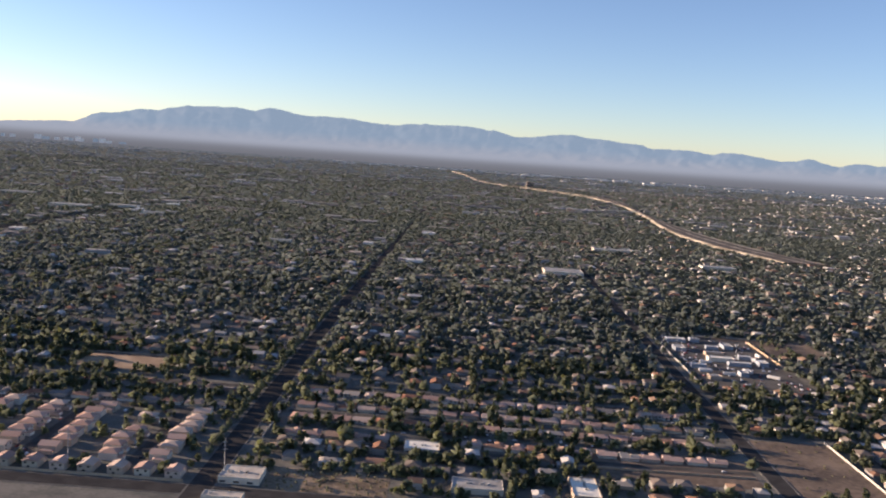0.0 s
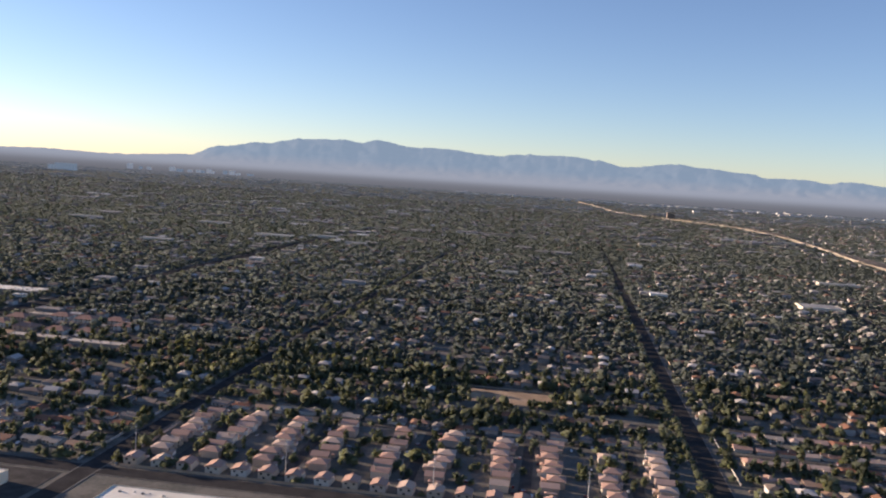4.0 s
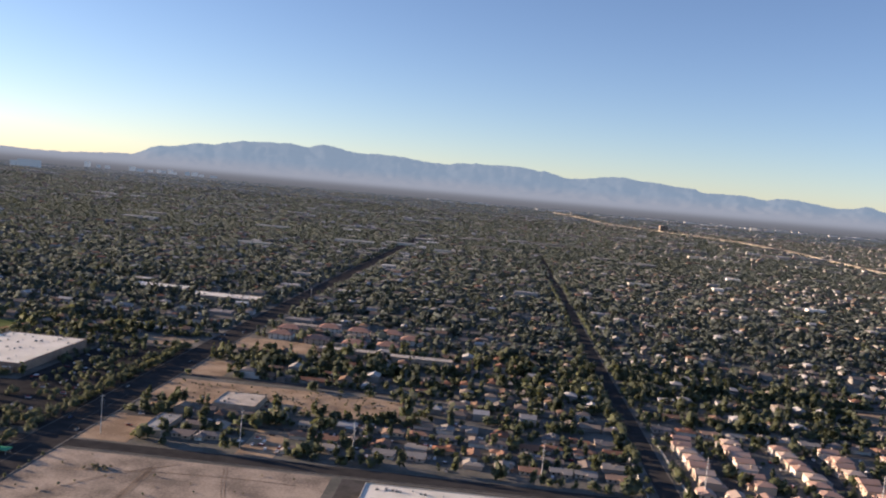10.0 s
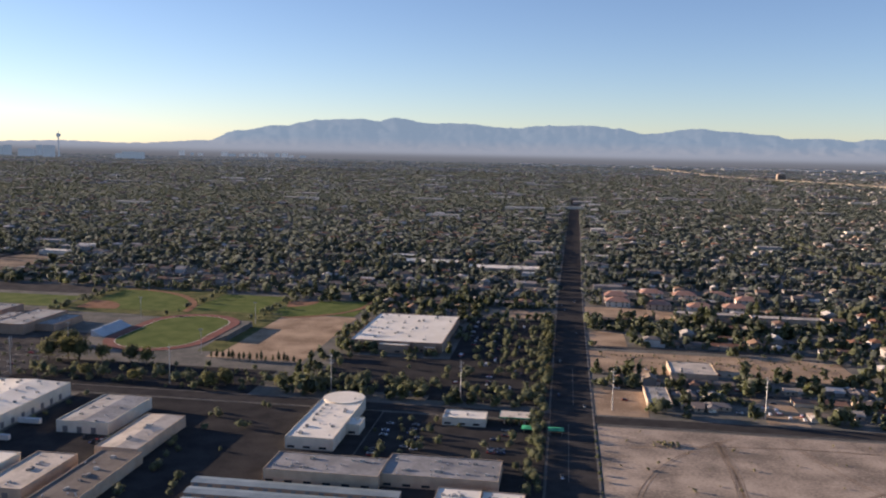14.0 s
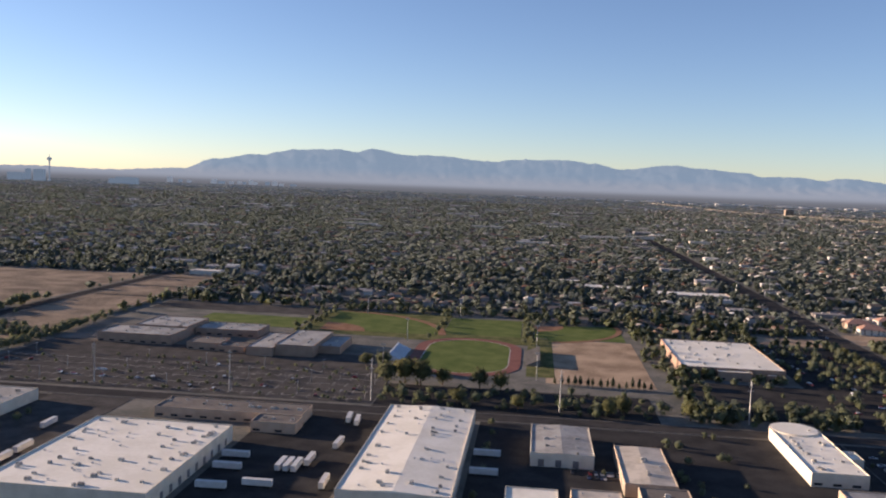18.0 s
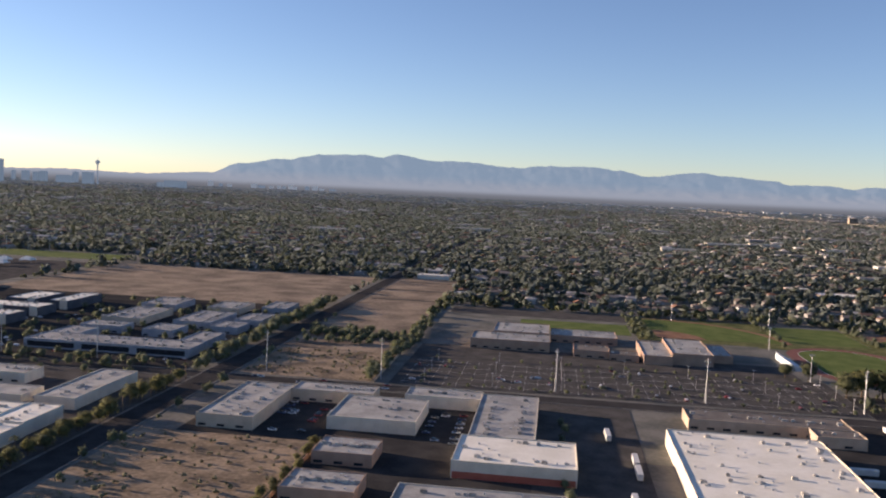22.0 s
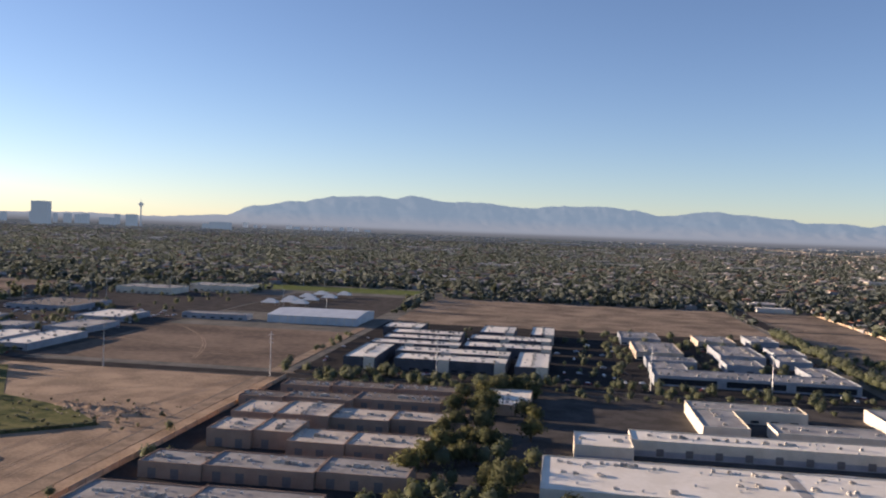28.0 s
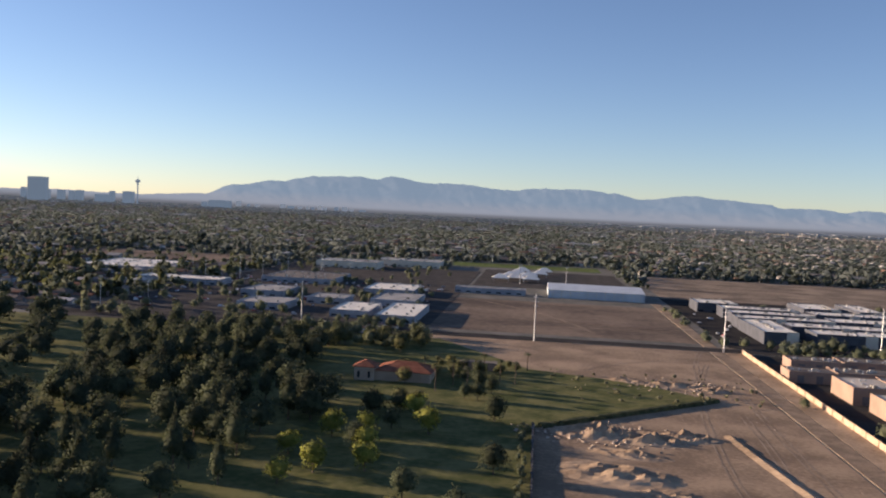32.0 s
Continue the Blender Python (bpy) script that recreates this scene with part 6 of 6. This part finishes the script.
mass("tree_mass", MID_CROWNS, x[k2], y[k2], sz[k2], ["leaf_near"], "dense grey-green trees between the houses", "trees", rs, squash=rs.uniform(0.65, 1.15, k2.sum()))
k = ~(k1 | k2)
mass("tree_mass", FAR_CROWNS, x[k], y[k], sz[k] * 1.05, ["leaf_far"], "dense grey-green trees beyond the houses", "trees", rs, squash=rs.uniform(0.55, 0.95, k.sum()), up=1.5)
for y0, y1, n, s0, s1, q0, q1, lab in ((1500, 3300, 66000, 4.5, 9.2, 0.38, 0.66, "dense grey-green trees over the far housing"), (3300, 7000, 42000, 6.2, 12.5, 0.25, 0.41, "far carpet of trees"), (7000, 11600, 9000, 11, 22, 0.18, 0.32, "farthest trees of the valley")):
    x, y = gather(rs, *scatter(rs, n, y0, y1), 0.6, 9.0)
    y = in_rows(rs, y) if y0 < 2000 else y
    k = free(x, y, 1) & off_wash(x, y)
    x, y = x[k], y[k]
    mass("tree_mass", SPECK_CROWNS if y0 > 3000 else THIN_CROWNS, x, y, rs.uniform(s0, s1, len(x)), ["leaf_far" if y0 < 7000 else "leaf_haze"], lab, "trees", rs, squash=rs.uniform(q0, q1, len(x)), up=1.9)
# dark evergreens deeper in the lawn
x, y = np.concatenate([rs.uniform(-2780, -2478, 230), rs.uniform(-2508, -2428, 12)]), np.concatenate([rs.uniform(184, 540, 230), rs.uniform(408, 504, 12)])
mass("evergreen_mass", [leaf_base(leafy("crown", rs, 12, 11.5, "conifer", 300, 0.12, 0.2, 0.10), 10) for _ in range(5)], x, y, rs.uniform(9, 13, len(x)), ["leaf_pine"], "dense dark evergreens shading the lawn", "trees", rs, squash=rs.uniform(0.9, 1.2, len(x)))
LT = [leaf_base(leafy("crown", rs, 9, 9, "leaf", 130, 0.08, 0.0, 0.13), 9) for _ in range(6)]
RW = np.array(ROW)
k = np.ones(len(RW), bool)
for a, b, c, d in BLOCKED:
    k &= ~((RW[:, 0] > a) & (RW[:, 0] < b) & (RW[:, 1] > c) & (RW[:, 1] < d))
RW = RW[k]
mass("street_tree_rows", LT, RW[:, 0], RW[:, 1], RW[:, 2], ["leaf_near"], "grey-green trees in rows along lanes and lots", "trees", rs, squash=rs.uniform(0.85, 1.15, len(RW)))
# trees of the trade yards and of the school car park
x = np.concatenate([rs.uniform(-3300, -2410, 420), rs.uniform(-2440, -2405, 30), rs.choice(np.arange(-1670, -1390, 11.0), 130), rs.uniform(-1384, -1200, 60)])
y = np.concatenate([rs.uniform(508, 1200, 420), rs.uniform(560, 620, 30), rs.choice((598.0, 616.0, 634.0, 652.0, 670.0, 688.0), 130), rs.uniform(592, 652, 60)])
k = np.ones(len(x), bool)
for a, b, c, d in BLOCKED:
    k &= ~((x > a) & (x < b) & (y > c) & (y < d))
x, y = x[k] + rs.uniform(-2, 2, k.sum()), y[k] + rs.uniform(-2, 2, k.sum())
mass("yard_trees", LT, x, y, np.where(x > -1385, 4.2, 1.0) * np.where(x > -1700, rs.uniform(0.8, 1.3, len(x)) * np.where(x > -1385, 0.8, 2.6), rs.uniform(3.5, 8, len(x))), ["leaf_near"], "grey-green trees in yards and car parks", "trees", rs)
# dry scrub
SX, SY = [], []
for a, b, c, d, n in ((-1790, -1704, 302, 453, 170), (-1790, -1704, 594, 690, 170), (-70, 18, 588, 630, 140), (-955, -765, 706, 772, 190), (-931, -915, 534, 543, 26), (-955, -800, 440, 560, 30), (-2318, -2222, 408, 478, 60), (330, 400, 640, 775, 40)):
    SX.append(rs.uniform(a, b, n))
    SY.append(rs.uniform(c, d, n))
x, y = np.concatenate(SX), np.concatenate(SY)
mass("dry_scrub", B2, x, y, rs.uniform(0.6, 1.9, len(x)), ["scrub"], "low dry desert shrubs", "shrubs", rs)
# heaps of rubble on the graded land
x, y = np.concatenate([rs.normal(-2294, 13, 420), rs.normal(-2256, 14, 200), rs.uniform(-2314, -2224, 400)]), np.concatenate([rs.normal(354, 7, 420), rs.normal(453, 7, 200), rs.uniform(205, 570, 400)])
mass("rubble_heaps", TF, x, y, np.concatenate([rs.uniform(0.25, 1.15, 620), rs.uniform(0.08, 0.28, 400)]), ["rubble"], "heaps of pale broken rubble on graded soil", "rubble", rs, squash=rs.uniform(0.4, 0.9, len(x)))

def mound(w, d, h, seed):
    """A heap of tipped soil, rough on top."""
    n = 22
    v = []
    for j in range(n + 1):
        for i in range(n + 1):
            x, y = i / n * 2 - 1, j / n * 2 - 1
            r = max(0.0, 1 - math.sqrt(x * x + y * y))
            v.append((x * w / 2, y * d / 2, h * min(1, r * 1.6) * (0.55 + 0.9 * noise.noise(Vector((x * 4 + seed, y * 4, seed)))) + 0.5 * r * noise.noise(Vector((x * 13, y * 13, seed))) - 0.05))
    return v, [(j * (n + 1) + i, j * (n + 1) + i + 1, (j + 1) * (n + 1) + i + 1, (j + 1) * (n + 1) + i) for j in range(n) for i in range(n)]


for i, (x, y, w, d, h) in enumerate(((-2300, 356, 34, 22, 3.6), (-2283, 352, 30, 18, 3.0), (-2268, 358, 26, 14, 2.4), (-2258, 455, 36, 12, 2.4), (-2279, 460, 24, 10, 2.0), (-2242, 448, 22, 10, 1.8), (-2291, 331, 30, 12, 1.4), (-2296, 308, 40, 26, 2.2), (-2284, 290, 30, 16, 1.5))):
    thing("soil_heap", x, y, [("mound", mesh("mound", *mound(w, d, h, i * 3.7), "dirt2"))], "heap of tipped pale soil and rubble", "soil heap", "soil heaps", rz=R.uniform(-15, 15), z=0.05)
berm = []
for i in range(40):
    t = i / 39
    berm.append((-2252 + 26 * t - 3 * math.sin(math.pi * t), 365 - 140 * t))
v, f = [], []
for i, (bx, by) in enumerate(berm):
    v += [(bx - 2.2, by, 0.1), (bx, by, 0.75 + 0.4 * noise.noise(Vector((i * 0.7, 0, 0)))), (bx + 2.4, by, 0.1)]
    if i:
        k = 3 * i
        f += [(k - 3, k - 2, k + 1, k), (k - 2, k - 1, k + 2, k + 1)]
thing("soil_berm", 0, 0, [("ridge", mesh("ridge", v, f, "dirt2"))], "long low curved ridge of pushed soil", "soil berm")
hv, hf = [], []
for i in range(60):
    t = i / 59
    hx, hy = -2320 + 76 * t, 358 + 67 * t
    b = 1.0 + 0.5 * noise.noise(Vector((i * 0.9, 5, 0)))
    hv += [(hx - b, hy + b, 0.1), (hx - b * 0.7, hy + b * 0.7, 1.7 * b), (hx + b * 0.6, hy - b * 0.6, 1.6 * b), (hx + b, hy - b, 0.1)]
    if i:
        k = 4 * i
        hf += [(k - 4, k - 3, k + 1, k), (k - 3, k - 2, k + 2, k + 1), (k - 2, k - 1, k + 3, k + 2)]
thing("hedge", 0, 0, [("foliage", mesh("foliage", hv, hf, "leaf"))], "dark clipped hedge along the lawn's edge", "hedge")

# ruts of the graders and trucks on the bare land
def rut(x0, y0, x1, y1, bow, w=0.35):
    v, f = [], []
    n = 30
    dx, dy = x1 - x0, y1 - y0
    ln_ = math.hypot(dx, dy)
    for i in range(n + 1):
        t = i / n
        b = bow * math.sin(math.pi * t) + 0.5 * noise.noise(Vector((x0, t * 9, 2)))
        px, py = x0 + dx * t - dy / ln_ * b, y0 + dy * t + dx / ln_ * b
        for s in (-1, 1):
            v.append((px - dy / ln_ * s * w, py + dx / ln_ * s * w, 0.085))
        if i:
            f.append((2 * i - 2, 2 * i - 1, 2 * i + 1, 2 * i))
    return v, f


ruts = []
for x0, y0, x1, y1, bow in ((-2246, 408, -2226, 570, 6), (-2262, 330, -2232, 520, 5), (-2236, 200, -2228, 480, 3), (-2268, 190, -2240, 400, -6), (-2300, 480, -2226, 540, 8), (-2256, 210, -2262, 330, 4), (-2310, 270, -2240, 250, 5), (-2386, 611, -2229, 652, 10), (-2407, 713, -2224, 662, -14), (-2366, 784, -2285, 621, 12),
                            (-950, 440, -880, 560, 14), (-940, 450, -800, 500, -16), (-892, 550, -896, 436, 3), (-893.4, 550, -897.4, 436, 3), (-894.6, 550, -898.6, 436, 3), (-790, 440, -850, 560, 10), (-945, 530, -800, 545, 6), (-2180, 1000, -1840, 1100, 20), (-2150, 1180, -1900, 900, -24), (-1790, 880, -1720, 1200, 12), (-1785, 620, -1710, 850, 8)):
    for o in (0, 2.2):
        ruts.append(rut(x0 + o, y0, x1 + o, y1, bow))
sheet("tyre_rut", mesh("tyre_rut", *join(*ruts), "rut"), "darker tyre ruts curving over bare soil", "ruts", "stuff")

# ---- the pale wash and the far skyline ----
v, f = [], []
for i, (wx, wy) in enumerate(WASH):
    hw = WASH_W[i]
    for s in (-1, 1):
        v.append((wx + s * hw, wy, zg(wy) + 6.0))
        v.append((wx + s * (hw + 8), wy, zg(wy) - 0.5))
    if i:
        k = 4 * i
        f += [(k - 4, k - 2, k + 2, k), (k - 3, k - 4, k, k + 1), (k - 2, k - 1, k + 3, k + 2)]
sheet("road_embankment", mesh("road", v, f, "sand"), "pale sandy highway embankment winding through the city", "road")


v, f = [], []
for i, (wx, wy) in enumerate(WASH):
    hw = WASH_W[i]
    for a, b in ((-0.75, -0.12), (0.12, 0.75)):
        v += [(wx + hw * a, wy, zg(wy) + 6.06), (wx + hw * b, wy, zg(wy) + 6.06)]
    if i:
        k = 4 * i
        f += [(k - 4, k - 3, k + 1, k), (k - 2, k - 1, k + 3, k + 2)]
sheet("road_highway", mesh("road", v, f, "oldasphalt"), "two worn carriageways on the pale embankment", "road")


def tower_block(name, x, y, w, d, h, m, label, floors=0, base=-24.0):
    parts = [("body", mesh("body", *join(box(-w / 2, w / 2, -d / 2, d / 2, 0, h), box(-w / 5, w / 5, -d / 4, d / 4, h, h + 2.5)), m))]
    if floors:
        me = mesh("window_band", *box(-w / 2 * 0.94, w / 2 * 0.94, -d / 2 - 0.3, -d / 2 - 0.01, 0, h / floors * 0.5), "glass")
        parts += [("window_band", me, (0, 0, h * (i + 0.3) / floors)) for i in range(floors)]
    return thing(name, x, y, parts, label, "high-rise", "far skyline", z=base)


def lathe(pts, n=16):
    v = [(r * math.cos(2 * math.pi * i / n), r * math.sin(2 * math.pi * i / n), z) for r, z in pts for i in range(n)]
    f = [(j * n + i, j * n + (i + 1) % n, (j + 1) * n + (i + 1) % n, (j + 1) * n + i) for j in range(len(pts) - 1) for i in range(n)]
    return v, f + [tuple(range(n - 1, -1, -1)), tuple(range((len(pts) - 1) * n, len(pts) * n))]


part(curved_shop, "rounded_end", mesh("rounded_end", *lathe([(13.9, 0), (13.9, 7.6)], 28), "whitewall"), (14, 80, 0), "half-round end wall")
part(curved_shop, "rounded_roof", mesh("rounded_roof", *lathe([(13.2, 7.604), (13.2, 7.7)], 28), "whiteroof"), (14, 80, 0))
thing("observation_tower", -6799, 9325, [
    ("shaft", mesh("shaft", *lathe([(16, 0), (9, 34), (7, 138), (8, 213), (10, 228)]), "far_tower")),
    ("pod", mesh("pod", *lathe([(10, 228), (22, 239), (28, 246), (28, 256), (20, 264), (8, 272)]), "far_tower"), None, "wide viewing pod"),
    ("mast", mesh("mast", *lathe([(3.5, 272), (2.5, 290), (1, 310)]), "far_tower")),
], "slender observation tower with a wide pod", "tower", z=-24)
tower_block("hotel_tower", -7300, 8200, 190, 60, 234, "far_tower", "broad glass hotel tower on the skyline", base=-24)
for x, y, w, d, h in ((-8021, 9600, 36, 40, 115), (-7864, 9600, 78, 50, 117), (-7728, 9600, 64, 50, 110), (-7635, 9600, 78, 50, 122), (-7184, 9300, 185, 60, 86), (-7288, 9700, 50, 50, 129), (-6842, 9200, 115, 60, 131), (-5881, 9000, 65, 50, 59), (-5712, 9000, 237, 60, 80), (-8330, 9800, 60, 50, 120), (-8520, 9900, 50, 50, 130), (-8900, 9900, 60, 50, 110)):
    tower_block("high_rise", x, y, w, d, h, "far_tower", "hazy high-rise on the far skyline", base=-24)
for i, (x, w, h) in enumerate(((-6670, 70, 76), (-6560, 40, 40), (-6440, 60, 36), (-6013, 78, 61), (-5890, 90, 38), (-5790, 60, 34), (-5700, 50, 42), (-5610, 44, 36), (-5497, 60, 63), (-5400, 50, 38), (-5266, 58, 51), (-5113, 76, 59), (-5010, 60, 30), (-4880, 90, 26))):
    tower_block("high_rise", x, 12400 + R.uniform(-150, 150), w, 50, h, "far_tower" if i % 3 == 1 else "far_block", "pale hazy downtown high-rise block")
tower_block("casino_block", 600, 6777, 60, 40, 42, "tanwall", "sandy block beside the highway", 6)

# ---- vehicles ----
WT = tube(0.34, 0.34, 0.22, 8)
WHEEL = mesh("wheel", [(p[2] - 0.11, p[0], p[1]) for p in WT[0]], WT[1] + [tuple(range(7, -1, -1))], "rubber")
BODY = mesh("body", [(-0.9, -2.3, 0.3), (0.9, -2.3, 0.3), (0.9, 2.3, 0.3), (-0.9, 2.3, 0.3), (-0.85, -2.25, 0.85), (0.85, -2.25, 0.85), (0.85, 2.25, 0.9), (-0.85, 2.25, 0.9)], BOXF, "carpaint")
CABIN = mesh("cabin", [(-0.82, -1.1, 0.86), (0.82, -1.1, 0.86), (0.82, 1.6, 0.9), (-0.82, 1.6, 0.9), (-0.66, -0.5, 1.42), (0.66, -0.5, 1.42), (0.66, 1.1, 1.42), (-0.66, 1.1, 1.42)], BOXF, "glass")


def car(x, y, rz):
    return thing("car", x, y, [("body", BODY), ("cabin", CABIN), *[("wheel", WHEEL, (a, b, 0.34)) for a in (-0.82, 0.82) for b in (-1.4, 1.4)]], "small parked car on the asphalt", "car", "parked cars", rz, 0.14)


for _ in range(30):
    car(R.choice((-1024, -1018, -1068, -1074, -1090)) + R.uniform(-0.4, 0.4), R.uniform(484, 545), 90)
for _ in range(20):
    car(R.uniform(-1260, -1215), R.choice((478, 484)), 0)
for _ in range(9):
    car(R.choice((-986.5, -983.2, -972.5, -969.2)), R.uniform(420, 1100), R.choice((0, 180)))
for _ in range(20):
    car(R.uniform(-2035, -1845), R.choice((336, 408, 470)), R.uniform(-4, 4))
for _ in range(36):
    car(R.choice((-1733, -1727, -1712, -1706, -1648, -1642, -1632)) + R.uniform(-0.4, 0.4), R.uniform(466, 526), 90)
for _ in range(14):
    car(R.uniform(-760, -600), R.choice((480, 495)), R.choice((0, 90)))
for _ in range(12):
    car(R.uniform(-1800, -1640), R.choice((574, 583)), 90)
TB = mesh("box", *join(box(-1.3, 1.3, -7.2, 7.2, 1.2, 4.1)), "trailer")
TC = mesh("chassis", *join(box(-0.6, 0.6, -6.5, 6.8, 0.8, 1.19), box(-0.5, 0.5, 4.5, 4.8, 0, 0.8)), "rubber")
BW = mesh("wheel", [(p[2] * 2 - 0.22, p[0] * 1.5, p[1] * 1.5) for p in WT[0]], WT[1] + [tuple(range(7, -1, -1))], "rubber")


def trailer(x, y, rz):
    return thing("box_trailer", x, y, [("box", TB), ("chassis", TC), *[("wheel", BW, (a, b, 0.5)) for a in (-1.0, 1.0) for b in (-5.6, -4.3)]], "white box trailer parked in a yard", "trailer", "parked trailers", rz, 0.1)


for x, y, rz in ((360, 1020, 90), (360, 1026, 90), (385, 1012, 80), (410, 1030, 0), (415, 1030, 0), (440, 1100, 30), (455, 1120, 0), (372, 1066, 90), (436, 1010, 60), (-739, 500, 4), (-726, 500, -3), (-713, 501, 2), (-690, 498, 0), (-1432, 470, 90), (-1430, 452, 90), (-1428, 425, 92), (-1405, 460, 0), (-1401, 460, 0), (-1397, 460, 0), (-1393, 470, 0), (-1408, 432, 90), (-1385, 500, -3), (-1378, 440, 2), (-1384, 545, 5), (-1390, 550, 5), (-1541, 440, 0), (-1541, 458, 0), (-1546, 400, 0), (-1304, 470, 90), (-1304, 500, 90), (-1552, 500, 2), (-1920, 412, 90), (-1917, 408, 90)):
    trailer(x, y, rz)
# cars in the far car parks, joined
CB = [tri(*join((list(map(tuple, box_v(-0.9, 0.9, -2.2, 2.2, 0.3, 0.9))), BOXF), (list(map(tuple, box_v(-0.75, 0.75, -1.0, 1.5, 0.9, 1.45))), BOXF)))]
cx, cy = [rs.uniform(-1680, -1392, 26), rs.choice((-1068.0, -1062.0, -1045.0, -1039.0, -1022.0, -1016.0), 44)], [rs.choice((603.0, 608.0, 621.0, 626.0, 639.0, 644.0, 657.0, 662.0, 675.0, 680.0), 26), rs.choice(np.arange(640, 880, 3.0), 44)]
for x0, x1, y0, y1, n in ((-2440, -2410, 560, 600, 60), (-2630, -2410, 620, 900, 160), (-2200, -1840, 600, 830, 120), (-540, -120, 600, 745, 90), (-950, -580, 600, 720, 110), (-80, 300, 680, 840, 110), (345, 466, 960, 1212, 150)):
    cx.append(rs.uniform(x0, x1, n))
    cy.append(rs.uniform(y0, y1, n))
x, y = np.concatenate(cx), np.concatenate(cy)
k = np.ones(len(x), bool)
for a, b, c, d in BLOCKED:
    k &= ~((x > a) & (x < b) & (y > c) & (y < d))
x, y = x[k], y[k]
k = not_taken(x, y, 9)
x, y = x[k], y[k]
mass("parked_cars", CB, x, y, np.ones(len(x)), ["carfar"], "parked cars along lanes and lots", "cars", rs, spin=[0, np.pi / 2])
